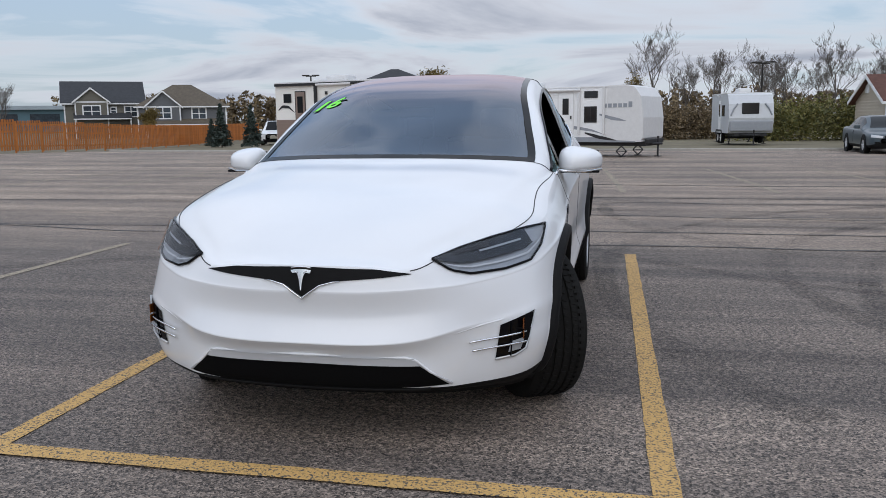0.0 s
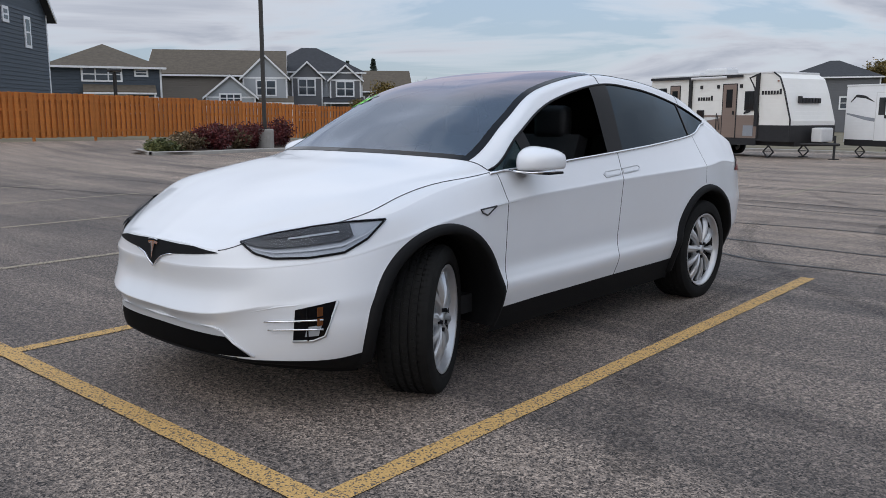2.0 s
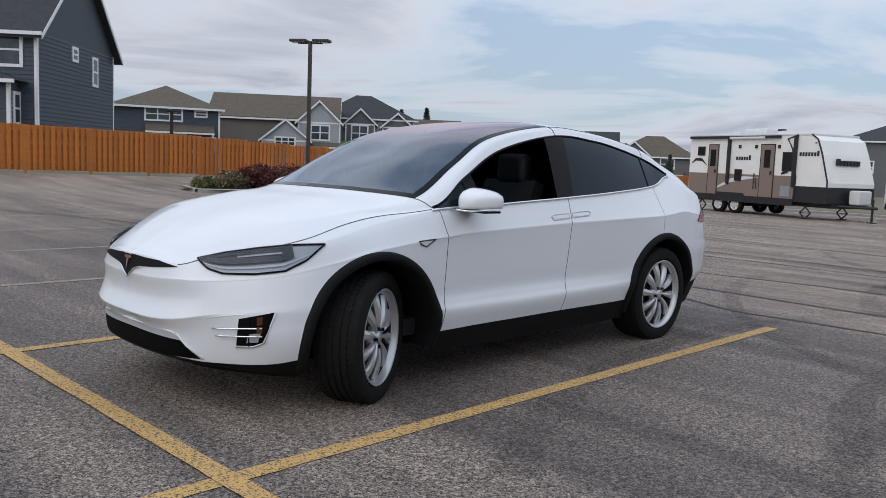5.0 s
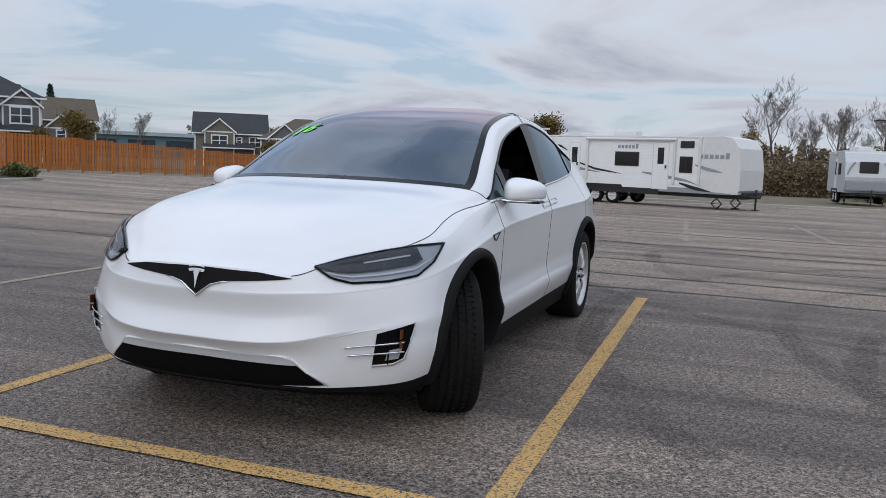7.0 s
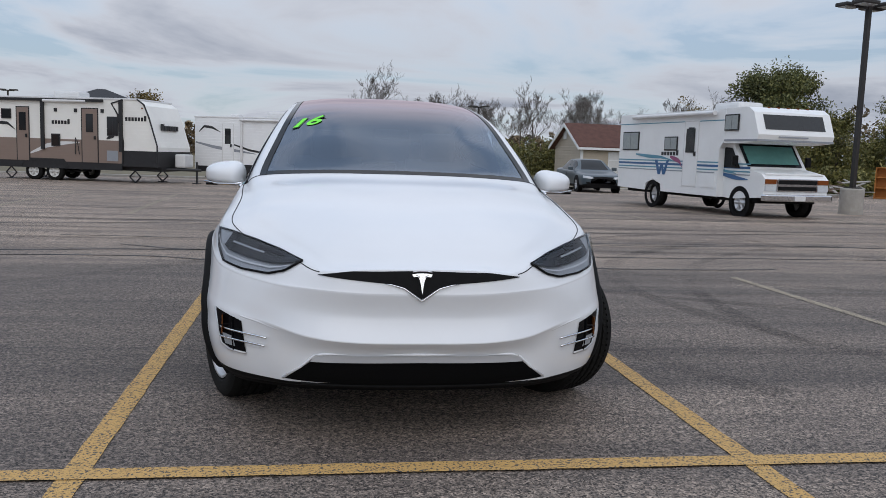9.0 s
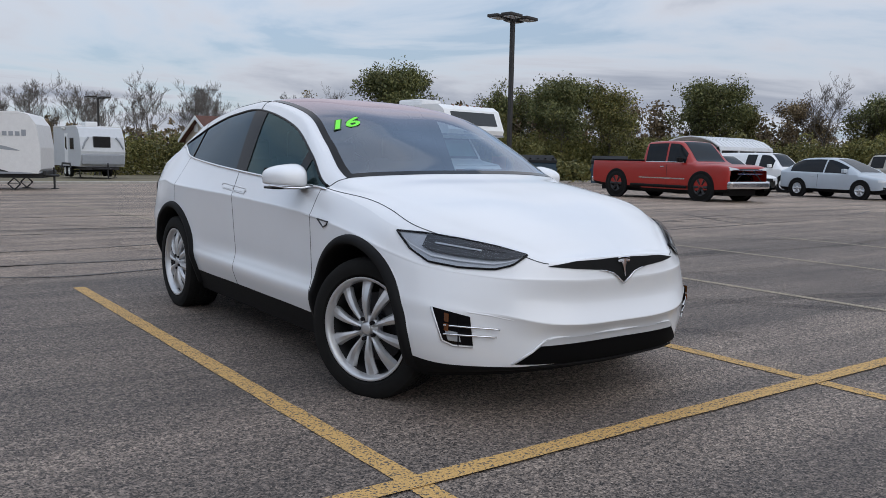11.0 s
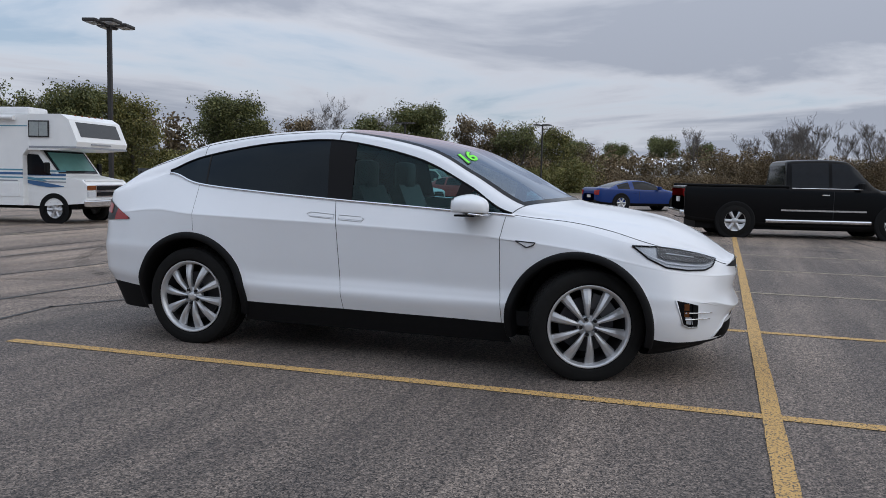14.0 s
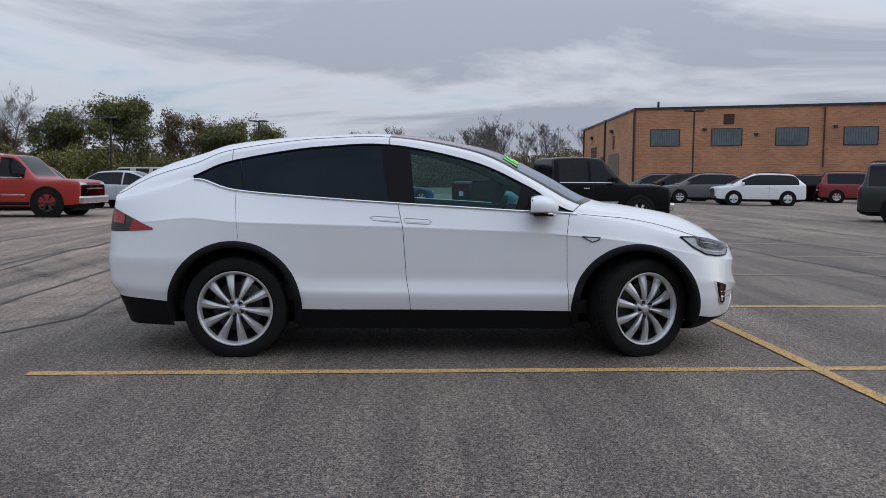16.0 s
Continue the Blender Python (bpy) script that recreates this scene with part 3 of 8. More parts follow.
# one more row between hollow and crease; the nose is dished there
DISH = [0.03, 0.03, 0.022, 0.0]
for k, row in enumerate(NET):
    a, b = np.array(row[3]), np.array(row[4])
    mid = 0.5 * (a + b) + np.array((0, DISH[k] if k < 4 else 0, 0))
    row.insert(4, tuple(mid))
# rows set close beside the shelf of the nose and beside the crease along the flanks, to keep both edges crisp
for k, row in enumerate(NET):
    sharp = .86 if k < 4 else .5
    rows = [np.array(p) for p in row]
    extra = [rows[2] + (rows[3] - rows[2]) * sharp, rows[3] + (rows[4] - rows[3]) * (1 - sharp), rows[4] + (rows[5] - rows[4]) * .87, rows[5] + (rows[6] - rows[5]) * .10]
    row[3:6] = [tuple(extra[0]), row[3], tuple(extra[1]), row[4], tuple(extra[2]), row[5], tuple(extra[3])]
BELT, WINTOP, RAIL, MIDDLE = 10, 11, 12, 14


def smooth_along(grid, sub):
    """Interpolates a grid of points along its first axis, without overshoot."""
    grid = np.asarray(grid, float)
    n = len(grid)
    d = np.diff(grid, axis=0)
    m = np.zeros_like(grid)
    m[1:-1] = np.where(d[:-1] * d[1:] > 0, 2 * d[:-1] * d[1:] / np.where(np.abs(d[:-1] + d[1:]) < 1e-9, 1, d[:-1] + d[1:]), 0)
    soft = 0.5 * (d[:-1] + d[1:])
    lim = 2.2 * np.minimum(np.abs(d[:-1]), np.abs(d[1:])) + 0.004
    m[1:-1] = np.clip(soft, -lim, lim)
    m[0], m[-1] = d[0], d[-1]
    out = []
    for k in range(n - 1):
        for i in range(sub):
            t = i / sub
            h00, h10, h01, h11 = 2 * t**3 - 3 * t**2 + 1, t**3 - 2 * t**2 + t, -2 * t**3 + 3 * t**2, t**3 - t**2
            out.append(h00 * grid[k] + h10 * m[k] + h01 * grid[k + 1] + h11 * m[k + 1])
    out.append(grid[-1])
    return np.array(out)


SKIN = smooth_along(NET, SUB_S)
SKIN = np.swapaxes(smooth_along(np.swapaxes(SKIN, 0, 1), SUB_R), 0, 1)
ARCHES = ((0.0, 0.355, 0.472), (2.945, 0.362, 0.472))


def in_arch(p):
    return any((p[1] - y) ** 2 + (p[2] - z) ** 2 < r * r and p[0] > 0.5 for y, z, r in ARCHES)


def skin_patch(s0, s1, r0, r1, side, arch=True):
    """The part of the body between two stations and two rows, on one side (1 or -1), with the wheel openings cut out."""
    bm = bmesh.new()
    S0, S1, R0, R1 = s0 * SUB_S, s1 * SUB_S, r0 * SUB_R, r1 * SUB_R
    vs = {}
    def vert(i, j):
        if (i, j) not in vs:
            x, y, z = SKIN[i, j]
            for cy, cz, cr in ARCHES if arch else ():
                r = math.hypot(y - cy, z - cz)
                if r < cr and x > 0.5:
                    y, z = cy + (y - cy) * cr / max(r, 1e-6), cz + (z - cz) * cr / max(r, 1e-6)
            vs[i, j] = bm.verts.new((side * x, y, z))
        return vs[i, j]
    for i in range(S0, S1):
        for j in range(R0, R1):
            q = [SKIN[i, j], SKIN[i + 1, j], SKIN[i + 1, j + 1], SKIN[i, j + 1]]
            if arch and sum(in_arch(p) for p in q) == 4:
                continue
            vv = [vert(i, j), vert(i + 1, j), vert(i + 1, j + 1), vert(i, j + 1)]
            bm.faces.new(vv if side > 0 else vv[::-1])
    bmesh.ops.remove_doubles(bm, verts=bm.verts, dist=0.0004)
    bmesh.ops.dissolve_degenerate(bm, edges=bm.edges, dist=0.0003)
    return bm


def both(s0, s1, r0, r1, arch=True):
    bm = skin_patch(s0, s1, r0, r1, 1, arch)
    b2 = skin_patch(s0, s1, r0, r1, -1, arch)
    me = mesh_from(b2, "tmp")
    bm.from_mesh(me)
    bpy.data.meshes.remove(me)
    bmesh.ops.remove_doubles(bm, verts=bm.verts, dist=0.0005)
    return bm


skin_bm = both(0, 16, 0, MIDDLE, arch=False)
bmesh.ops.recalc_face_normals(skin_bm, faces=skin_bm.faces)
TREE = BVHTree.FromBMesh(skin_bm)
skin_bm.free()


def on_skin(p, way, off=0.0):
    """The place where a ray from p meets the body, moved off along the ray's reverse."""
    hit, n, _, _ = TREE.ray_cast(Vector(p), Vector(way))
    if hit is None:
        hit, n, _, _ = TREE.find_nearest(Vector(p))
    if n.dot(Vector(way)) > 0:
        n = -n
    return hit + n * off, n


def side_on(y, z, side, off=0.0):
    return on_skin((side * 2.0, y, z), (-side, 0, 0), off)[0]


def front_on(x, z, off=0.0):
    return on_skin((x, -2.0, z), (0, 1, 0), off)[0]


def corner_on(x, y, z, side, off=0.0):
    """From ahead and aside at once, for lamps that wrap the corner."""
    p = Vector((side * x, y, z))
    way = Vector((-side * 0.62, 0.78, -0.08)).normalized()
    return on_skin(p - way * 1.2, way, off)[0]


def resample(pts, n):
    pts = [Vector(p) for p in pts]
    d = [0.0]
    for a, b in zip(pts, pts[1:]):
        d.append(d[-1] + (b - a).length)
    out = []
    for k in range(n + 1):
        t = d[-1] * k / n
        i = max(j for j in range(len(d)) if d[j] <= t + 1e-9)
        i = min(i, len(pts) - 2)
        f = (t - d[i]) / max(d[i + 1] - d[i], 1e-9)
        out.append(pts[i].lerp(pts[i + 1], f))
    return out


def laid(A, B, nu, nv, place, flip=False):
    """A panel between two polylines, each point laid on the body by place(a, b[, c])."""
    A, B = resample(A, nu), resample(B, nu)
    bm = bmesh.new()
    rows = []
    for j in range(nv + 1):
        rows.append([bm.verts.new(place(*a.lerp(b, j / nv))) for a, b in zip(A, B)])
    for a, b in zip(rows, rows[1:]):
        for k in range(nu):
            bm.faces.new((a[k], a[k + 1], b[k + 1], b[k]))
    bmesh.ops.remove_doubles(bm, verts=bm.verts, dist=0.0003)
    bmesh.ops.recalc_face_normals(bm, faces=bm.faces)
    return bm


def strip(pts, w, place, off=0.003):
    """A narrow line on the body along points (a, b)."""
    bm = bmesh.new()
    c = [place(*p) for p in resample(pts, max(8, 4 * len(pts)))]
    return tube(bm, c, w, 5)


def skin_range(i0, i1, j0, j1, side, off=0.0, thick=0.0):
    """A patch by fine steps of the net, lifted off the body."""
    bm = bmesh.new()
    rows = []
    for i in range(i0, i1 + 1):
        row = []
        for j in range(j0, j1 + 1):
            a, b = SKIN[min(i + 1, len(SKIN) - 1), j] - SKIN[max(i - 1, 0), j], SKIN[i, min(j + 1, SKIN.shape[1] - 1)] - SKIN[i, max(j - 1, 0)]
            n = np.cross(a, b)
            n = n / max(np.linalg.norm(n), 1e-9)
            if n[0] < 0 and SKIN[i, j][0] > 0.3 or (SKIN[i, j][0] <= 0.3 and n[2] < 0 and n[1] > 0):
                n = -n
            p = SKIN[i, j] + n * off
            row.append(bm.verts.new((side * p[0], p[1], p[2])))
        rows.append(row)
    for a, b in zip(rows, rows[1:]):
        for k in range(len(a) - 1):
            bm.faces.new((a[k], b[k], b[k + 1], a[k + 1]) if side > 0 else (a[k], a[k + 1], b[k + 1], b[k]))
    return bm


def seam(idx, side, r, off=0.0):
    """A bar along the net's points (i, j)."""
    pts = []
    for i, j in idx:
        x, y, z = SKIN[i, j]
        p = Vector((side * x, y, z))
        n = Vector((side * 0.9, 0, 0.45)) if x > 0.3 else Vector((0, -0.7, 0.7))
        q = p + n.normalized() * off
        if not pts or (q - pts[-1]).length > 0.002:
            pts.append(q)
    return tube(bmesh.new(), pts, r, 6)


car = thing("white_crossover_car", "white electric crossover car, front wheels turned, driver's window open", "car")
part("bonnet", both(0, 7, BELT, MIDDLE), WHITE_PAINT, car, "smooth white sculpted bonnet", smooth=True)
part("front_bumper", both(0, 5, 1, BELT), WHITE_PAINT, car, "white front bumper without a radiator grille", smooth=True)
part("windscreen", both(7, 10, RAIL, MIDDLE), WINDSHIELD, car, "long tinted windscreen reaching over the roof", smooth=True)
part("roof", both(10, 16, RAIL, MIDDLE), WHITE_PAINT, car, smooth=True)
for side in (1, -1):
    part("fender", skin_patch(5, 7, 1, BELT, side), WHITE_PAINT, car, smooth=True)
    part("front_door", skin_patch(7, 10, 1, BELT, side), WHITE_PAINT, car, smooth=True)
    part("rear_door", skin_patch(10, 12, 1, BELT, side), WHITE_PAINT, car, smooth=True)
    part("rear_quarter", skin_patch(12, 16, 1, BELT, side), WHITE_PAINT, car, smooth=True)
    part("roof_rail", skin_patch(7, 13, WINTOP, RAIL, side), WHITE_PAINT, car, smooth=True)
    part("rear_pillar", skin_patch(13, 16, BELT, RAIL, side), WHITE_PAINT, car, smooth=True)
    part("rear_side_window", skin_patch(10, 13, BELT, WINTOP, side), TINT_GLASS, car, "dark tinted rear side glass", smooth=True)
part("lower_cladding", both(0, 16, 0, 1), BLACK_TRIM, car, "matt black lower body cladding", smooth=True)
part("underbody", boxes((-.62, .62, -.45, 3.7, .20, .30, .02)), BLACK_TRIM, car)
# black lip under the front bumper; it also stands in for shade there
for side in (1, -1):
    bm, rim_ = bmesh.new(), [Vector(SKIN[i, 0]) for i in range(0, 64) if SKIN[i, 0][1] < -.43]
    rows_ = [[bm.verts.new((side * p.x * k, p.y + dy, p.z + dz)) for p in rim_] for k, dy, dz in ((.985, .006, .012), (.975, .015, -.020), (.93, .06, -.024), (.90, .10, .02))]
    for lo, hi in zip(rows_, rows_[1:]):
        for q in range(len(rim_) - 1):
            bm.faces.new((lo[q], lo[q + 1], hi[q + 1], hi[q]))
    bmesh.ops.recalc_face_normals(bm, faces=bm.faces)
    part("front_lip", bm, BLACK_TRIM, car, "matt black lip that also fills in for shade under the bumper", smooth=True)
# the right front window is up; the left one is wound down but for its quarter light
part("front_side_window", skin_patch(7, 10, BELT, WINTOP, -1), CLEAR_GLASS, car, "clear front passenger window", smooth=True)
part("quarter_light", skin_patch(7, 8, BELT, WINTOP, 1), CLEAR_GLASS, car, "small fixed corner window", smooth=True)

# black pillars, window frames, chrome belt line and panel joints
for side in (1, -1):
    part("centre_pillar", skin_range(78, 81, BELT * 6, WINTOP * 6, side, 0.004), PILLAR, car, "satin black centre pillar", smooth=True)
    part("corner_pillar", skin_range(63, 65, BELT * 6, WINTOP * 6, side, 0.004), GLOSS_BLACK, car, smooth=True)
    part("window_bar", seam([(95, j) for j in range(BELT * 6, WINTOP * 6 + 1)], side, 0.006, 0.001), GLOSS_BLACK, car)
    part("window_seal", seam([(i, WINTOP * 6) for i in range(56, 105)], side, 0.008, 0.002), GLOSS_BLACK, car, smooth=True)
    part("belt_trim", seam([(i, BELT * 6) for i in range(55, 105)], side, 0.009, 0.004), CHROME, car, "bright chrome belt trim", smooth=True)
    part("windscreen_border", skin_range(56, 80, RAIL * 6, RAIL * 6 + 1, side, 0.003), GLOSS_BLACK, car, "black ceramic edge of the windscreen", smooth=True)
    part("windscreen_border", skin_range(56, 57, RAIL * 6, MIDDLE * 6, side, 0.002), GLOSS_BLACK, car, "black ceramic edge of the windscreen", smooth=True)
    for st in (7, 10, 12):
        part("door_joint", seam([(st * 8, j) for j in range(6, BELT * 6 + 1) if st < 12 or SKIN[st * 8, j][2] > .855], side, 0.0020 if st < 12 else .0012), GAP, car)
    part("roof_joint", seam([(80, j) for j in range(WINTOP * 6, RAIL * 6 + 1)], side, 0.003), GAP, car)
    part("roof_joint", seam([(96, j) for j in range(WINTOP * 6, RAIL * 6 + 1)], side, 0.002), GAP, car)
    joint = []
    for i in range(16, 57):
        f = min(1.0, max(0.0, (i - 28) / 16))
        j, q = BELT * 6, 3.2 * f * f * (3 - 2 * f)
        k = int(q)
        p = Vector(SKIN[i, j + k]).lerp(Vector(SKIN[i, j + k + 1]), q - k)
        joint.append((side * p.x, p.y, p.z + .001))
    part("bonnet_joint", tube(bmesh.new(), joint, 0.0022), GAP, car)
    part("cowl_joint", seam([(56, j) for j in range(BELT * 6 + 3, RAIL * 6 + 1)], side, 0.003), GAP, car)
    part("rail_joint", seam([(i, RAIL * 6) for i in range(80, 122)], side, 0.003), GAP, car)
    # crease from the badge, drawn along the doors
    part("handle_outline", tube(bmesh.new(), [side_on(y, z, side, 0.001) for y, z in ((1.54, .975), (1.52, .995), (1.55, 1.01), (1.715, 1.018), (1.715, .985), (1.54, .975))], 0.0032), SILVER, car, "flush door handle")
    part("handle_outline", tube(bmesh.new(), [side_on(y, z, side, 0.001) for y, z in ((1.755, .988), (1.755, 1.02), (1.94, 1.032), (1.97, 1.02), (1.94, 1.0), (1.755, .988))], 0.0032), SILVER, car, "flush door handle")
    part("handle_plate", laid([(1.54, .985), (1.712, .992)], [(1.535, 1.005), (1.712, 1.013)], 8, 2, lambda y, z, c=0: side_on(y, z, side, 0.004)), WHITE_PAINT, car, smooth=True)
    part("handle_plate", laid([(1.758, .995), (1.945, 1.005)], [(1.758, 1.015), (1.95, 1.026)], 8, 2, lambda y, z, c=0: side_on(y, z, side, 0.004)), WHITE_PAINT, car, smooth=True)
    part("fender_badge", tube(bmesh.new(), [side_on(y, z, side, 0.004) for y, z in ((.42, .893), (.285, .885), (.30, .868), (.345, .853), (.42, .893))], 0.004), DARK_METAL, car, "small triangular fender badge")
    part("badge_line", tube(bmesh.new(), [side_on(y, z, side, 0.002) for y, z in ((.41, .892), (.47, .896), (.53, .900), (.62, .905))], [.003, .0026, .002, .001]), SILVER, car, "thin bright line running back from the badge")
    part("badge_face", laid([(.40, .888), (.30, .882)], [(.345, .858), (.34, .857)], 6, 4, lambda y, z, c=0: side_on(y, z, side, 0.003)), WHITE_PAINT, car, smooth=True)

# nose
def nose(x, z, c=0):
    return front_on(x, z, 0.004)


part("nose_panel", laid([(-.435, .752), (-.3, .772), (0, .781), (.3, .772), (.435, .752)], [(-.435, .750), (-.3, .737), (-.13, .724), (-.07, .708), (0, .662), (.07, .708), (.13, .724), (.3, .737), (.435, .750)], 48, 6, nose), BLACK_TRIM, car, "slim black nose panel", smooth=True)
part("nose_trim", tube(bmesh.new(), [front_on(x, z, 0.006) for x, z in ((-.16, .7245), (-.13, .722), (-.075, .707), (-.04, .683), (0, .655), (.04, .683), (.075, .707), (.13, .722), (.16, .7245))], [.0015, .003, .004, .0045, .005, .0045, .004, .003, .0015]), CHROME, car, "thin chrome edge", smooth=True)
emblem = part("nose_emblem", laid([(-.043, .766), (-.022, .770), (0, .771), (.022, .770), (.043, .766)], [(-.036, .755), (-.011, .758), (0, .684), (.011, .758), (.036, .755)], 24, 5, lambda x, z, c=0: front_on(x, z, 0.012)), CHROME, car, "chrome nose emblem", smooth=True)
part("emblem_arc", tube(bmesh.new(), [front_on(x / 100, .779 - .003 * (x / 4) ** 2, .011) for x in range(-4, 5)], .0028), CHROME, emblem)
# flat near-black sheet; the opening's inner darkness is put into its colour
INTAKE_DARK = material("intake_dark_sheet", (0.002, 0.002, 0.0022), 0.7, vary=.3, scale=90, spec=.08)
part("lower_grille", laid([(-.46, .378), (0, .383), (.46, .378)], [(-.57, .290), (-.3, .286), (0, .285), (.3, .286), (.57, .290)], 40, 6, lambda x, z, c=0: front_on(x, z, 0.007)), INTAKE_DARK, car, "wide black lower air intake", smooth=True)
# grey colour stands in for shade on the white edge's downward face
part("intake_visor", laid([(-.44, .412), (0, .417), (.44, .412)], [(-.462, .377), (0, .382), (.462, .377)], 40, 3, lambda x, z, c=0: front_on(x, z, 0.009)), material("shade_grey_visor", (0.48, 0.49, 0.51), 0.4, vary=.05), car, "edge over the air intake, greyed for shade", smooth=True)
part("front_lip", tube(bmesh.new(), [front_on(x / 20, .274 + 0.004 * (x / 13) ** 4, 0.002) for x in range(-10, 11)], 0.007, 8), BLACK_TRIM, car, "black front lip", smooth=True)
part("intake_edge", tube(bmesh.new(), [front_on(x, z, 0.004) for x, z in ((-.58, .290), (-.50, .35), (-.45, .400), (-.41, .414), (0, .419), (.41, .414), (.45, .400), (.50, .35), (.58, .290))], 0.006), WHITE_PAINT, car, smooth=True)

# lamps and corner vents
LAMP_DARK = material("dark_lamp_bowl", (0.035, 0.038, 0.043), 0.18, 0.3, vary=0.3, scale=30)
LAMP_GREY = material("smoked_lamp_grey", (0.36, 0.38, 0.41), 0.3, 0.2, vary=0.08, scale=12)
DARK_AMBER = material("dark_amber_reflector", (0.13, 0.042, 0.010), 0.18, vary=.1)
WHITE_RIM_GREY = material("daytime_light_white", (0.55, 0.57, 0.6), 0.3, vary=0.05)
for side in (1, -1):
    HT = [(.50, -.82, .797), (.60, -.72, .832), (.72, -.595, .862), (.835, -.457, .884), (.918, -.34, .890)]
    HB = [(.50, -.82, .797), (.57, -.80, .752), (.66, -.775, .734), (.78, -.665, .738), (.87, -.545, .757), (.905, -.44, .81), (.918, -.34, .890)]
    def on(off):
        return lambda x, y, z: corner_on(x, y, z, side, off)
    def across(f, n=12):
        return [tuple(Vector(a).lerp(Vector(b), f)) for a, b in zip(resample(HT, n), resample(HB, n))]
    lamp = part("headlight", laid(HT, HB, 36, 10, on(0.001)), LAMP_GREY, car, "slender LED headlight with grey inner frame", smooth=True)
    part("reflector_bowl", laid(across(.04)[:10], across(.60)[:10], 36, 10, on(0.010)), LAMP_DARK, lamp, "dark inner bowl", smooth=True)
    part("light_strip", laid(across(.28)[4:9], across(.34)[4:9], 24, 2, on(0.015)), LAMP_GREY, lamp, "pale light strip", smooth=True)
    part("light_strip", laid(across(.74)[1:12], across(.80)[1:12], 36, 2, on(0.010)), WHITE_RIM_GREY, lamp, "white daytime light strip", smooth=True)
    part("projector", laid(across(.10)[2:6], across(.24)[2:6], 16, 4, on(0.014)), DARK_METAL, lamp, "row of dark projectors", smooth=True)
    part("bowl_edge", laid(across(.58)[0:10], across(.62)[0:10], 36, 2, on(0.014)), DARK_METAL, lamp, smooth=True)
    lens = part("lens", laid(HT, HB, 36, 10, on(0.024)), LENS, lamp, "clear lamp lens", smooth=True)
    lens.visible_shadow = False
    part("lamp_edge", tube(bmesh.new(), [corner_on(*p, side, 0.006) for p in resample(HT, 24) + resample(HB, 30)[::-1]], 0.0055), GLOSS_BLACK, lamp, smooth=True)
    # corner vent with fog lamp
    VT, VB = [(.735, -.70, .515), (.885, -.60, .557)], [(.722, -.71, .372), (.80, -.66, .378), (.835, -.62, .40)]
    vent = part("corner_vent", laid(VT, VB, 14, 10, on(0.004)), GLOSS_BLACK, car, "black corner vent with fog lamp", smooth=True)
    part("fog_lamp", laid([(.772, -.665, .44), (.825, -.628, .450)], [(.762, -.67, .395), (.812, -.636, .402)], 8, 6, on(0.007)), LAMP_GREY, vent, "small grey fog lamp", smooth=True)
    part("vent_divider", tube(bmesh.new(), [corner_on(.775, -.665, z, side, .007) for z in (.375, .43, .48, .525)], .004), GLOSS_BLACK, vent)
    for z0, z1 in ((.452, .486), (.494, .534)):
        c = corner_on(.835, -.63, z0 + .02, side, .0)
        part("amber_marker", boxes((c.x - .002, c.x + .002, c.y - .034, c.y + .004, z0, z1)), DARK_AMBER, vent, "amber side reflector")
    part("vent_edge", tube(bmesh.new(), [corner_on(*p, side, 0.006) for p in ((.722, -.71, .372), (.80, -.66, .378), (.835, -.62, .40), (.887, -.60, .557))], 0.006), SILVER, vent, smooth=True)
    for z0, z1, xin in ((.462, .474, .635), (.425, .434, .655)):
        part("vent_fin", tube(bmesh.new(), [corner_on(xin + (0.835 - xin) * k / 8, -.80 + (.17) * k / 8, z0 + (z1 - z0) * k / 8, side, 0.013) for k in range(9)], 0.0045), CHROME, vent, "thin chrome fin", smooth=True)
    part("vent_brow", tube(bmesh.new(), [corner_on(*p, side, -0.0025) for p in ((.52, -.88, .487), (.60, -.83, .505), (.68, -.77, .525), (.74, -.70, .535), (.88, -.60, .567))], [0.002, 0.004, 0.005, 0.005, 0.003]), WHITE_PAINT, car, smooth=True)
    # tail lamp
    tail = part("tail_lamp", laid([(3.90, 1.09), (3.80, 1.055), (3.52, .935)], [(3.92, .905), (3.8, .905), (3.52, .925)], 20, 8, lambda y, z, c=0: side_on(y, z, side, 0.004)), DARK_METAL, car, "grey and red tail lamp", smooth=True)
    part("red_lens", laid([(3.67, 1.0), (3.53, .940)], [(3.70, .912), (3.53, .924)], 10, 6, lambda y, z, c=0: side_on(y, z, side, 0.008)), RED_LENS, tail, "red lens", smooth=True)
    part("red_lens", laid([(3.85, 1.065), (3.74, 1.025)], [(3.84, .97), (3.74, .96)], 8, 6, lambda y, z, c=0: side_on(y, z, side, 0.008)), RED_LENS, tail, "red lens", smooth=True)

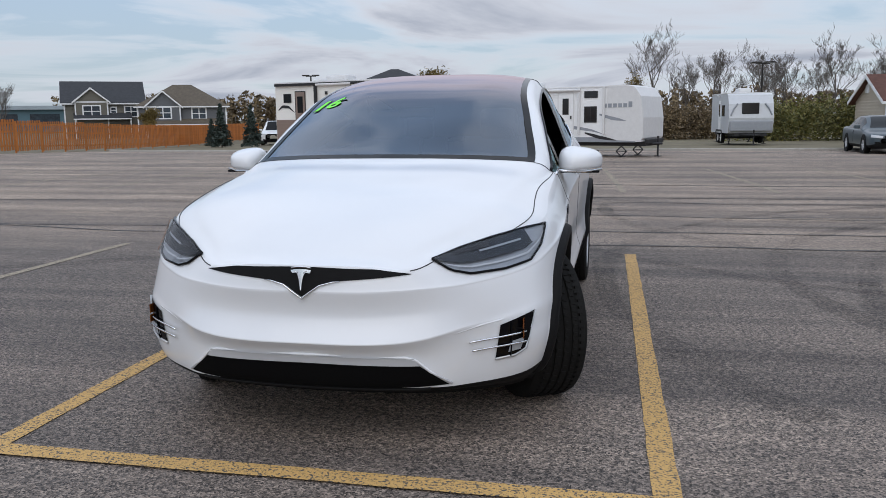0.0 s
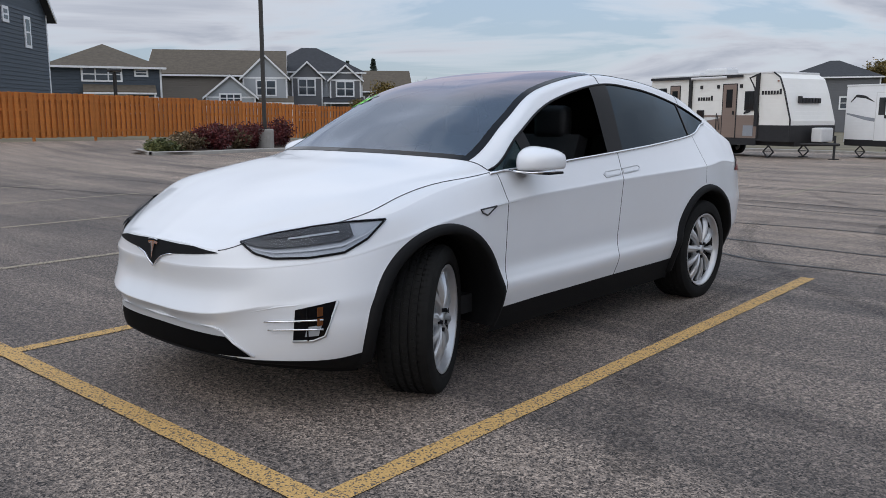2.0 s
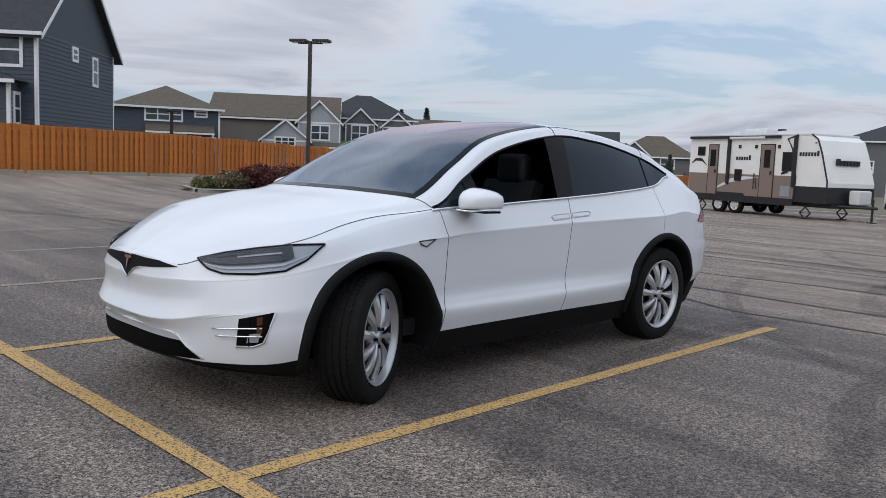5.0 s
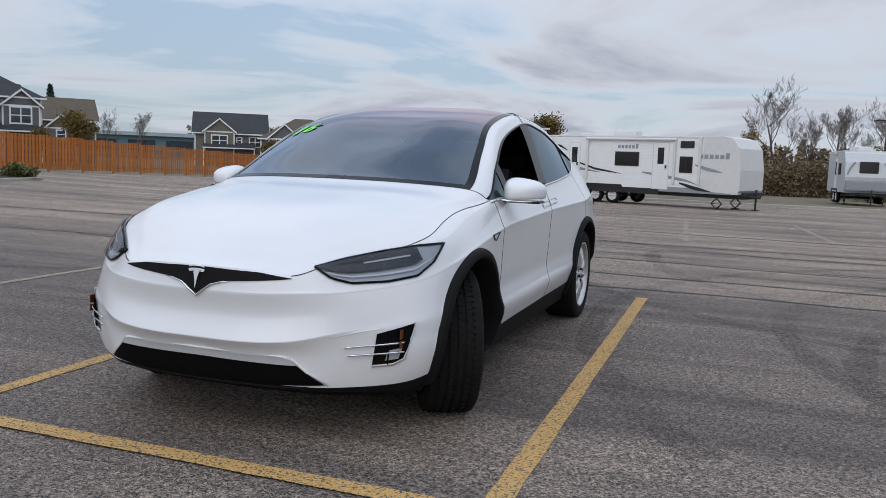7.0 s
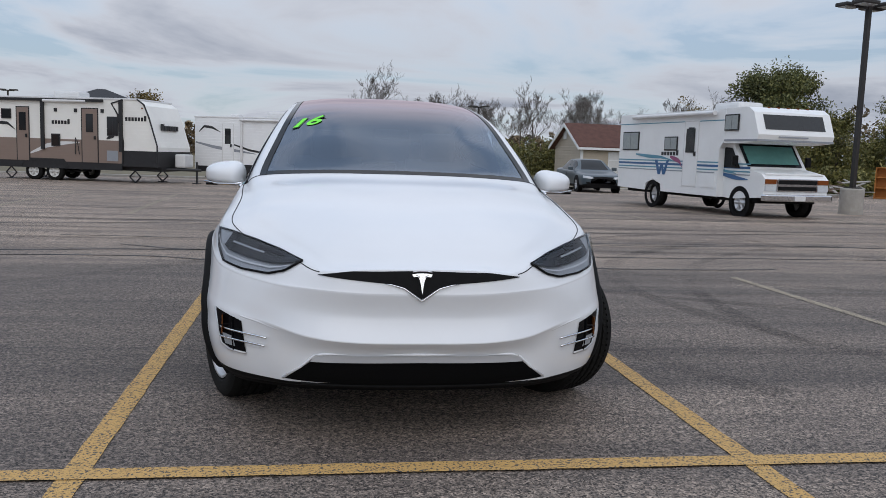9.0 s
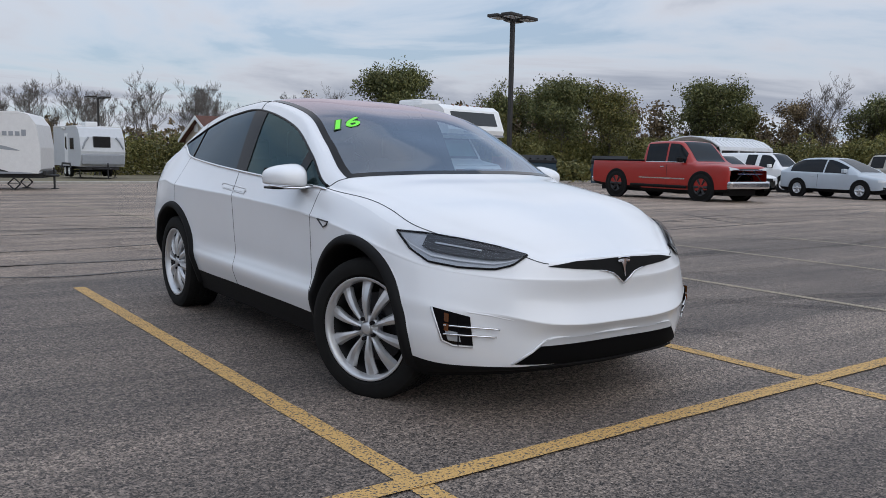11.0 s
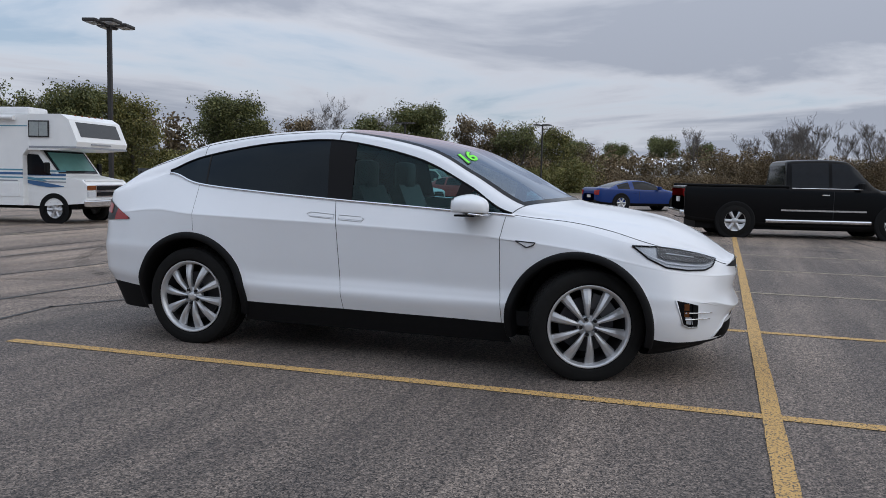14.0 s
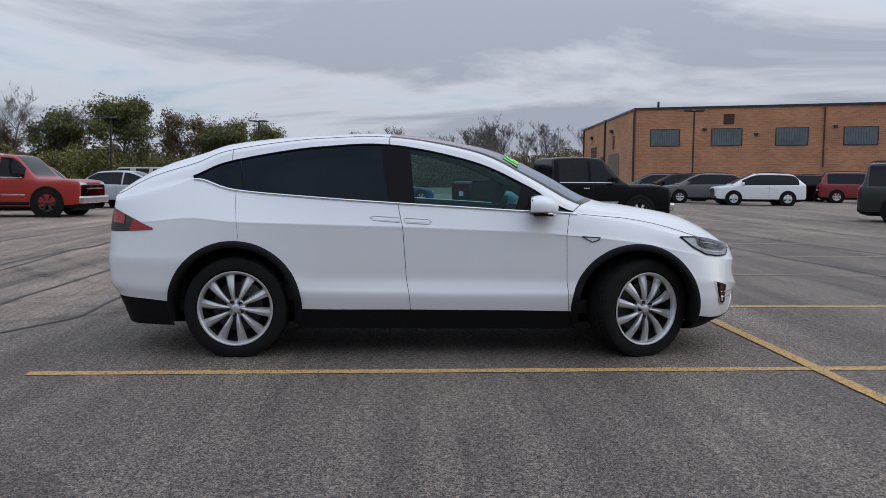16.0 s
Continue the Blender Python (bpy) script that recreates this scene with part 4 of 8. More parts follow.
# wheel arch edges and liners
for ay, az, _ in ARCHES:
    for side in (1, -1):
        bm = bmesh.new()
        rows = []
        angles = [radians(a) for a in range(-14, 195, 4)]
        for r, off in ((.488, .000), (.484, .016), (.477, .026), (.446, .027), (.438, .018), (.434, -.03), (.434, -.12)):
            row = []
            for a in angles:
                y, z = ay + r * math.cos(a), max(.215, az + r * math.sin(a))
                p = side_on(y, z, side, 0)
                row.append(bm.verts.new((p.x + side * off, y, z)))
            rows.append(row)
        for a, b in zip(rows, rows[1:]):
            for k in range(len(a) - 1):
                bm.faces.new((a[k], a[k + 1], b[k + 1], b[k]))
        bmesh.ops.recalc_face_normals(bm, faces=bm.faces)
        part("arch_cladding", bm, BLACK_TRIM, car, "matt black wheel arch moulding", smooth=True)
        bm = bmesh.new()
        rows = [[bm.verts.new((side * x, ay + r * math.cos(a), az + r * math.sin(a))) for a in angles] for x, r in ((.86, .45), (.50, .45), (.50, .02))]
        for a, b in zip(rows, rows[1:]):
            for k in range(len(a) - 1):
                bm.faces.new((a[k], a[k + 1], b[k + 1], b[k]))
        part("arch_liner", bm, BLACK_TRIM, car)


# wheels
def spoke_mesh(r_rim):
    """One blade of the rim, standing along +z, face towards +x: a broad bright face and a steep darker flank."""
    bm = bmesh.new()
    rings = []
    for t in range(9):
        f = t / 8
        r = 0.040 + (r_rim - 0.046) * f
        half = 0.0085 + 0.0290 * f ** 1.1
        lean = 0.010 * f - .002
        front = 0.004 - 0.016 * f + 0.020 * math.sin(math.pi * min(1, f * 1.1))
        rings.append([bm.verts.new(v) for v in ((front - 0.020, -half - .004 + lean, r), (front - .001, -half * 0.72 + lean, r), (front + 0.004, half * .10 + lean, r), (front - 0.003, half * .86 + lean, r), (front - 0.016, half + lean, r), (front - 0.034, half * 0.8 + lean, r), (front - 0.036, -half * 0.8 + lean, r))])
    n = len(rings[0])
    for a, b in zip(rings, rings[1:]):
        for k in range(n):
            bm.faces.new((a[k], a[(k + 1) % n], b[(k + 1) % n], b[k]))
    bm.faces.new(rings[0][::-1])
    bm.faces.new(rings[-1])
    bmesh.ops.recalc_face_normals(bm, faces=bm.faces)
    return mesh_from(bm, "spoke")


# barrel darker than the rim: shade between the spokes put into its colour
SHADED_BARREL = material("shaded_wheel_barrel", (0.016, 0.016, 0.017), 0.6, 0.0, vary=.2)
CALIPER = material("grey_brake_caliper", (0.09, 0.09, 0.095), 0.5, 0.4, vary=.15)
NUT_BLACK = material("black_wheel_nut", (0.03, 0.03, 0.033), 0.25, 0.8, vary=.1)


def tyre_mesh(R, r_rim, w):
    bm = bmesh.new()
    h = w / 2
    prof = [(-h * .78, r_rim), (-h * .97, r_rim + .02), (-h * 1.0, r_rim + .05), (-h * .97, R - .030), (-h * .88, R - .009), (-h * .74, R - .003)]
    for k in range(-2, 3):
        c = k * h * .30
        prof += [(c - h * .07, R - .0005), (c - h * .065, R - .008), (c + h * .03, R - .008), (c + h * .035, R - .0005)]
    prof += [(h * .74, R - .003), (h * .88, R - .009), (h * .97, R - .030), (h * 1.0, r_rim + .05), (h * .97, r_rim + .02), (h * .78, r_rim)]
    lathe(bm, prof, (0, 0, 0), "x", 72)
    # shoulder blocks
    for s in (-1, 1):
        for k in range(72):
            a = 2 * math.pi * (k + 0.25 * s) / 72
            c, sn = math.cos(a), math.sin(a)
            d = 0.010
            pts = []
            for x, r in ((s * h * .55, R + .0005), (s * h * .74, R - .001), (s * h * .90, R - .017)):
                for e in (-d, d):
                    pts.append(bm.verts.new((x, r * c - e * sn, r * sn + e * c)))
            bm.faces.new((pts[0], pts[1], pts[3], pts[2]))
            bm.faces.new((pts[2], pts[3], pts[5], pts[4]))
    # slanted tread blocks on the four ribs
    for q in range(-2, 2):
        mid = q * h * .30 + h * .13
        for k in range(64):
            a = 2 * math.pi * (k + .5 * (q % 2)) / 64
            ring = []
            for rr, grow_by in ((R - .002, 1.0), (R + .0022, .86)):
                for x, e in ((-.085, -.012), (.085, -.006), (.085, .012), (-.085, .006)):
                    t = a + e * grow_by / R
                    ring.append(bm.verts.new((mid + x * h * grow_by, rr * math.cos(t), rr * math.sin(t))))
            for i in range(4):
                bm.faces.new((ring[i], ring[(i + 1) % 4], ring[4 + (i + 1) % 4], ring[4 + i]))
            bm.faces.new(ring[4:])
    me = mesh_from(bm, "tyre", True)
    me.set_sharp_from_angle(angle=radians(35))
    return me


def wheel(parent, name, at, R, r_rim, w, turn, side, spokes=10, lugs=5, spin=0.0, rim_mat=None):
    """A wheel as a part of a vehicle, face outwards to the given side."""
    rim_mat = rim_mat or SILVER
    m = Matrix.Translation(at) @ pose(0, 0, 0, 0, 0, turn) @ pose(0, 0, 0, 0, 0, 0 if side > 0 else 180)
    w_ob = part(name, tyre_mesh(R, r_rim, w), RUBBER, parent, "black all-season tyre on an alloy rim")
    w_ob.matrix_basis = m
    f = w * 0.40
    part("rim", lathe(bmesh.new(), [(f * 1.16, r_rim + .006), (f * 1.18, r_rim - .001), (f * 1.12, r_rim - .010), (f * .86, r_rim - .020), (f * .80, r_rim - .022)], (0, 0, 0), "x", 60), rim_mat, w_ob, "silver alloy rim", smooth=True)
    part("barrel", lathe(bmesh.new(), [(f * .80, r_rim - .0225), (f * .2, r_rim - .035), (-f * .9, r_rim - .03), (-f * .92, .02)], (0, 0, 0), "x", 48), SHADED_BARREL, w_ob, "inner barrel, darkened for shade between spokes", smooth=True)
    part("brake_disc", lathe(bmesh.new(), [(f * .25, .001), (f * .25, .07), (f * .12, .075), (f * .12, r_rim * .68), (-f * .1, r_rim * .68)], (0, 0, 0), "x", 40), DARK_METAL, w_ob, smooth=False)
    part("brake_caliper", prisms("x", -f * .2, f * .45, [(r_rim * .42 * math.cos(q), r_rim * .42 * math.sin(q)) for q in (.5, .8, 1.1, 1.4)] + [(r_rim * .80 * math.cos(q), r_rim * .80 * math.sin(q)) for q in (1.4, 1.1, .8, .5)]), CALIPER, w_ob, "dark grey brake caliper")
    sm = spoke_mesh(r_rim)
    for k in range(spokes):
        s = part("spoke", sm, rim_mat, w_ob)
        s.matrix_basis = Matrix.Translation((f * .93, 0, 0)) @ Matrix.Rotation(2 * math.pi * k / spokes + spin, 4, "X")
    part("hub", lathe(bmesh.new(), [(f * .55, .072), (f * .92, .068), (f * .92, .034), (f * 1.04, .032), (f * 1.08, .025), (f * 1.09, .001)], (0, 0, 0), "x", 32), rim_mat, w_ob, smooth=True)
    for k in range(lugs):
        a = 2 * math.pi * (k + .5) / lugs + spin
        part("lug_nut", cyl(bmesh.new(), (f * .85, .053 * math.cos(a), .053 * math.sin(a)), (f * 1.12, .053 * math.cos(a), .053 * math.sin(a)), .0115, .0105, 10), NUT_BLACK, w_ob)
    return w_ob


for side in (1, -1):
    STEER = 28.5 if side > 0 else 20.5
    a = radians(STEER)
    d = side * 0.105
    wheel(car, "front_wheel", (side * .730 + d * math.cos(a), d * math.sin(a) - (.05 if side > 0 else 0), .357), .371, .266, .272, STEER, side, spin=.1)
    wheel(car, "rear_wheel", (side * .842, 2.935, .358), .371, .266, .280, 0, side, spin=.2)

# mirrors
for side in (1, -1):
    bm = bmesh.new()
    bmesh.ops.create_uvsphere(bm, u_segments=28, v_segments=18, radius=1.0)
    for v in bm.verts:
        x, y, z = v.co
        x = math.copysign(abs(x) ** 0.68, x)
        z = math.copysign(abs(z) ** 0.74, z)
        y = min(y, 0.55)
        out = x * side
        z2 = z * (0.080 - 0.022 * out) * (1 - .16 * max(0, -y)) if z > 0 else max(z, -0.50) * 0.080
        v.co = (side * 1.012 + x * 0.122 * (1 - 0.2 * max(0, -y)), .735 + y * 0.13 + out * 0.02, 1.108 + z2 + 0.006 * out)
    mir = part("door_mirror", bm, WHITE_PAINT, car, "white door mirror with a chrome base", smooth=True)
    part("mirror_base", boxes((min(side * .905, side * 1.12), max(side * .905, side * 1.12), .66, .80, 1.046, 1.060, .006)), GLOSS_BLACK, mir, smooth=False)
    part("mirror_trim", tube(bmesh.new(), [(side * .90, .60, 1.066), (side * .95, .615, 1.058), (side * 1.04, .63, 1.056), (side * 1.13, .70, 1.066)], 0.007), CHROME, mir, smooth=True)
    part("mirror_glass", boxes((min(side * .92, side * 1.11), max(side * .92, side * 1.11), .808, .813, 1.075, 1.165, .002)), GLOSS_BLACK, mir)

# cabin
for side in (1, -1):
    part("headliner", skin_range(82, 124, WINTOP * 6, MIDDLE * 6, side, -.03), CABIN, car, "dark cabin headliner", smooth=True)
    part("pillar_lining", skin_range(104, 124, BELT * 6, WINTOP * 6, side, -.03), CABIN, car, smooth=True)
part("dashboard", boxes((-.76, .76, .30, .80, .80, 1.02, .05)), CABIN, car, "dark dashboard")
part("centre_screen", boxes((-.14, .14, .72, .745, .82, 1.10, .01)), GLOSS_BLACK, car)
part("cabin_floor", boxes((-.78, .78, .3, 3.5, .30, .40)), CABIN, car)
part("rear_bulkhead", boxes((-.72, .72, 3.35, 3.40, .40, 1.15, .02)), CABIN, car)
for side in (1, -1):
    st = part("front_seat", boxes((side * .40 - .25, side * .40 + .25, 1.0, 1.52, .52, .70, .06)), SEAT, car, "black leather front seat", smooth=True)
    part("backrest", prisms("x", side * .40 - .24, side * .40 + .24, [(1.44, .62), (1.58, .62), (1.80, 1.20), (1.70, 1.23)]), SEAT, st)
    part("headrest", boxes((side * .40 - .13, side * .40 + .13, 1.68, 1.80, 1.20, 1.42, .05)), SEAT, st, smooth=True)
    st = part("rear_seat", boxes((side * .40 - .24, side * .40 + .24, 2.0, 2.5, .52, .68, .06)), SEAT, car, "black leather rear seat", smooth=True)
    part("backrest", prisms("x", side * .40 - .23, side * .40 + .23, [(2.42, .60), (2.56, .60), (2.74, 1.18), (2.64, 1.20)]), SEAT, st)
    part("headrest", boxes((side * .40 - .12, side * .40 + .12, 2.62, 2.72, 1.18, 1.36, .04)), SEAT, st, smooth=True)
    part("door_lining", boxes((min(side * .80, side * .86), max(side * .80, side * .86), .55, 2.6, .40, 1.03, .02)), CABIN, car)
bm = bmesh.new()
sw = Matrix.Translation((.40, .90, .99)) @ Matrix.Rotation(radians(-62), 4, "X")
tube(bm, [sw @ Vector((.18 * math.cos(k * math.pi / 14), .18 * math.sin(k * math.pi / 14), 0)) for k in range(29)], 0.016, 8)
cyl(bm, sw @ Vector((-.17, 0, 0)), sw @ Vector((.17, 0, 0)), .02)
cyl(bm, sw @ Vector((0, 0, 0)), sw @ Vector((0, -.17, 0)), .02)
part("steering_wheel", bm, CABIN, car, "dark steering wheel", smooth=True)
part("rear_mirror", boxes((-.11, .11, .98, 1.01, 1.36, 1.42, .01)), GLOSS_BLACK, car)


# lime numerals on the windscreen
def text_mesh(word, size, shear=0.0, fat=0.006):
    cu = bpy.data.curves.new("text", "FONT")
    cu.body, cu.size, cu.shear, cu.align_x = word, size, shear, "CENTER"
    cu.offset = fat
    ob = new("text", cu)
    me = bpy.data.meshes.new_from_object(ob)
    bpy.data.objects.remove(ob)
    bm = bmesh.new()
    bm.from_mesh(me)
    bpy.data.meshes.remove(me)
    return bm


spot, up_n = on_skin((-.550, .905, 3.0), (0, 0, -1))
right = (Vector((1, 0, 0)) - up_n * up_n.x).normalized()
rise = up_n.cross(right).normalized()
turn_by = Matrix.Rotation(radians(-7), 3, up_n)
right, rise = turn_by @ right, turn_by @ rise
for mat_, lift, grow_by in ((STICKER, .0035, 0.004), (material("dark_green_outline", (0.02, 0.10, 0.015), 0.5), .0020, 0.011)):
    bm = text_mesh("16", 0.160, 0.30, grow_by)
    for v in bm.verts:
        v.co = spot + right * v.co.x * 1.25 + rise * (v.co.y - .06) + up_n * lift
    part("year_sticker", bm, mat_, car, "lime green year sticker on the windscreen")

# ---- other vehicles: each is built with its front towards -y, standing on z = 0 ----
def paint(name, colour, rough=0.3):
    return material(name, colour, rough, vary=0.04, scale=3, coat=0.25)


BLACK_PAINT = material("black_truck_paint", (0.004, 0.004, 0.0045), 0.22, vary=0.05, spec=0.12)
RED_PAINT = paint("red_truck_paint", (0.34, 0.016, 0.010))
CAR_RED = paint("red_car_paint", (0.34, 0.03, 0.03))
MAROON = paint("maroon_paint", (0.16, 0.016, 0.022))
BLUE_PAINT = material("blue_car_paint", (0.008, 0.032, 0.155), 0.25, vary=0.04, scale=3, spec=0.35)
TEAL_PAINT = paint("grey_teal_paint", (0.045, 0.066, 0.082))
SILVER_PAINT = paint("silver_blue_paint", (0.42, 0.47, 0.52))
GREY_PAINT = paint("dark_grey_paint", (0.10, 0.105, 0.11))
FLEET_WHITE = paint("white_fleet_paint", (0.74, 0.75, 0.76))
TAN_PAINT = paint("pale_gold_paint", (0.34, 0.32, 0.28))
MAROON_RED = paint("maroon_red_paint", (0.20, 0.012, 0.016))
GREEN_PAINT = paint("dark_green_paint", (0.005, 0.010, 0.009))
NAVY_PAINT = paint("dark_blue_paint", (0.015, 0.025, 0.06))
CAR_PANE = material("car_window", (0.008, 0.010, 0.013), 0.06, vary=0.2, spec=0.2)
RV_PANE = material("rv_dark_window", (0.018, 0.02, 0.022), 0.1, vary=0.2)
CURTAIN = material("pale_curtain", (0.30, 0.33, 0.33), 0.5, vary=0.15, scale=12)
CLEAR_LAMP = material("clear_lamp", (0.55, 0.57, 0.6), 0.15, vary=0.1)
WHITE_RIM = material("white_steel_rim", (0.62, 0.62, 0.60), 0.45, vary=0.1)


def ribbed(name, colour, period, rough=0.45):
    """Siding with level ribs at a true spacing."""
    m = material(name, colour, rough, vary=0.05, scale=1.2)
    N, L = m.node_tree.nodes, m.node_tree.links
    tc = N.new("ShaderNodeTexCoord")
    wv = N.new("ShaderNodeTexWave")
    wv.bands_direction = "Z"
    wv.wave_profile = "SAW"
    wv.inputs["Scale"].default_value = 2 * math.pi / period / 20
    wv.inputs["Distortion"].default_value = 0
    L.new(tc.outputs["Object"], wv.inputs["Vector"])
    bp = N.new("ShaderNodeBump")
    bp.inputs["Strength"].default_value = 0.5
    bp.inputs["Distance"].default_value = 0.012
    L.new(wv.outputs["Fac"], bp.inputs["Height"])
    L.new(bp.outputs["Normal"], N["Principled BSDF"].inputs["Normal"])
    return m


RV_WHITE = ribbed("rv_white_siding", (0.84, 0.85, 0.86), 0.12)
RV_CREAM = ribbed("rv_cream_siding", (0.84, 0.83, 0.79), 0.14)
RV_TAN = ribbed("rv_taupe_siding", (0.24, 0.18, 0.15), 0.14)


def simple_wheel(parent, x, y, R, w, side, rim=None, r_rim=None):
    r_rim = r_rim or R * 0.62
    t = part("wheel", lathe(bmesh.new(), [(-w / 2, r_rim), (-w / 2, R - .03), (-w * .38, R), (w * .38, R), (w / 2, R - .03), (w / 2, r_rim)], (0, 0, 0), "x", 32), RUBBER, parent, smooth=True)
    t.matrix_basis = Matrix.Translation((x, y, R)) @ pose(0, 0, 0, 0, 0, 0 if side > 0 else 180)
    part("rim", lathe(bmesh.new(), [(w * .46, r_rim + .004), (w * .40, r_rim - .02), (w * .18, r_rim * .80), (w * .20, r_rim * .42), (w * .42, r_rim * .36), (w * .44, .001)], (0, 0, 0), "x", 28), rim or SILVER, t, smooth=True)
    for k in range(6):
        a = math.pi * 2 * k / 6
        c, s = math.cos(a), math.sin(a)
        part("spoke", cyl(bmesh.new(), (w * .30, c * r_rim * .3, s * r_rim * .3), (w * .34, c * r_rim * .96, s * r_rim * .96), .035 * R / .33, .045 * R / .33, 6), rim or SILVER, t)
    return t


def frustum(y0, y1, z0, y2, y3, z1, hw0, hw1, bevel=0.05):
    """A cabin: base from y0 to y1 at z0, roof from y2 to y3 at z1."""
    bm = bmesh.new()
    b = [bm.verts.new(v) for v in ((-hw0, y0, z0), (hw0, y0, z0), (hw0, y1, z0), (-hw0, y1, z0))]
    t = [bm.verts.new(v) for v in ((-hw1, y2, z1), (hw1, y2, z1), (hw1, y3, z1), (-hw1, y3, z1))]
    bm.faces.new(b[::-1])
    bm.faces.new(t)
    for k in range(4):
        bm.faces.new((b[k], b[(k + 1) % 4], t[(k + 1) % 4], t[k]))
    bmesh.ops.bevel(bm, geom=bm.edges[:], offset=bevel, segments=3, affect="EDGES", profile=0.6)
    return bm


def quad_on(corners, u0, u1, v0, v1, off, skew0=0.0, skew1=0.0):
    """A thin pane inside a four-cornered face (bottom left, bottom right, top right, top left), by shares of its width and height."""
    a, b, c, d = [Vector(p) for p in corners]
    n = (b - a).cross(d - a).normalized()
    def at(u, v):
        return (a.lerp(b, u)).lerp(d.lerp(c, u), v)
    ps = [at(u0, v0), at(u1, v0), at(u1 + skew1, v1), at(u0 + skew0, v1)]
    bm = bmesh.new()
    o = [bm.verts.new(p + n * off) for p in ps]
    i = [bm.verts.new(p - n * 0.02) for p in ps]
    bm.faces.new(o)
    for k in range(4):
        bm.faces.new((i[k], i[(k + 1) % 4], o[(k + 1) % 4], o[k]))
    return bm


def vehicle_net(L, W, lower, cabin, truck):
    """Half-body stations from the nose to the tail, seven rows each, from the sill over the belt to the roof's middle."""
    hw, yf = W / 2, lower[0][0]
    ye, zf = yf + L, lower[2][1]
    y0, y1, z0, y2, y3, z1 = cabin
    h = z1 - z0
    mid = (y2 + y3) / 2
    st = [(yf, .60, .34, zf - .16, zf - .14), (yf + .05, .82, .28, zf - .06, zf - .03), (yf + .22, .94, .24, zf, zf + .04), (yf + .55, .985, .23, zf + .05, zf + .09),
          (y0 * .45, 1, .23, z0 - .06, z0 + .0), (y0 - .04, 1, .23, z0 - .01, z0 + .05), (y0 + .10, 1, .23, z0, z0 + .17 * h + .03), (y0 + (y2 - y0) * .6, 1, .23, z0 + .01, z0 + .66 * h),
          (y2, 1, .23, z0 + .02, z1 - .03), (y2 + .25, 1, .23, z0 + .02, z1 + .005), (mid, 1, .23, z0 + .03, z1 + .015), (y3, 1, .23, z0 + .04, z1 - .02)]
    if truck:
        st[:4] = [(yf, .90, .36, zf - .12, zf - .10), (yf + .04, .95, .32, zf - .04, zf - .01), (yf + .18, .985, .30, zf, zf + .03), (yf + .55, 1, .28, zf + .03, zf + .07)]
        st += [(y1 - .05, 1, .23, z0 + .04, z0 + .90 * h), (y1, 1, .25, z0 + .04, z0 + .05), (y1 + .04, 1, .28, z0 + .04, z0 + .045), (y1 + 1.2, 1, .30, z0 + .04, z0 + .045), (ye - .10, .995, .40, z0 + .04, z0 + .045), (ye - .02, .98, .45, z0 + .02, z0 + .03), (ye, .93, .50, z0 - .04, z0 - .03)]
    else:
        st += [(y3 + (y1 - y3) * .5, .99, .24, z0 + .05, z0 + .62 * h), (y1 - .02, .975, .25, z0 + .05, z0 + .16 * h)]
        zt = lower[-3][1]
        if ye - y1 > .35:
            st += [(y1 + .12, .97, .26, z0 + .03, z0 + .08), (ye - .20, .95, .28, zt, zt + .05)]
        st += [(ye - .07, .90, .31, zt - .02, zt + .01), (ye - .015, .80, .34, zt - .12, zt - .10), (ye, .62, .38, zt - .25, zt - .23)]
    net = []
    for y, w, zs, zb, zr in st:
        k = hw * w
        tall = min(1.0, max(0.0, (zr - zb) / max(.3, h * .8)))
        tuck = .05 + (.10 if truck is None else .035) * tall
        net.append([(k * .90, y, zs), (k * .985, y, zs + .10), (k, y, .5 * (zs + zb) + .02), (k * .985, y, zb - .07), (k * .945, y, zb), (k * (.945 - tuck * 1.9), y, zb + (zr - zb) * .86), (k * (.80 - tuck * 2.0), y, zb + (zr - zb) * .975), (0.0, y, zr)])
    return net


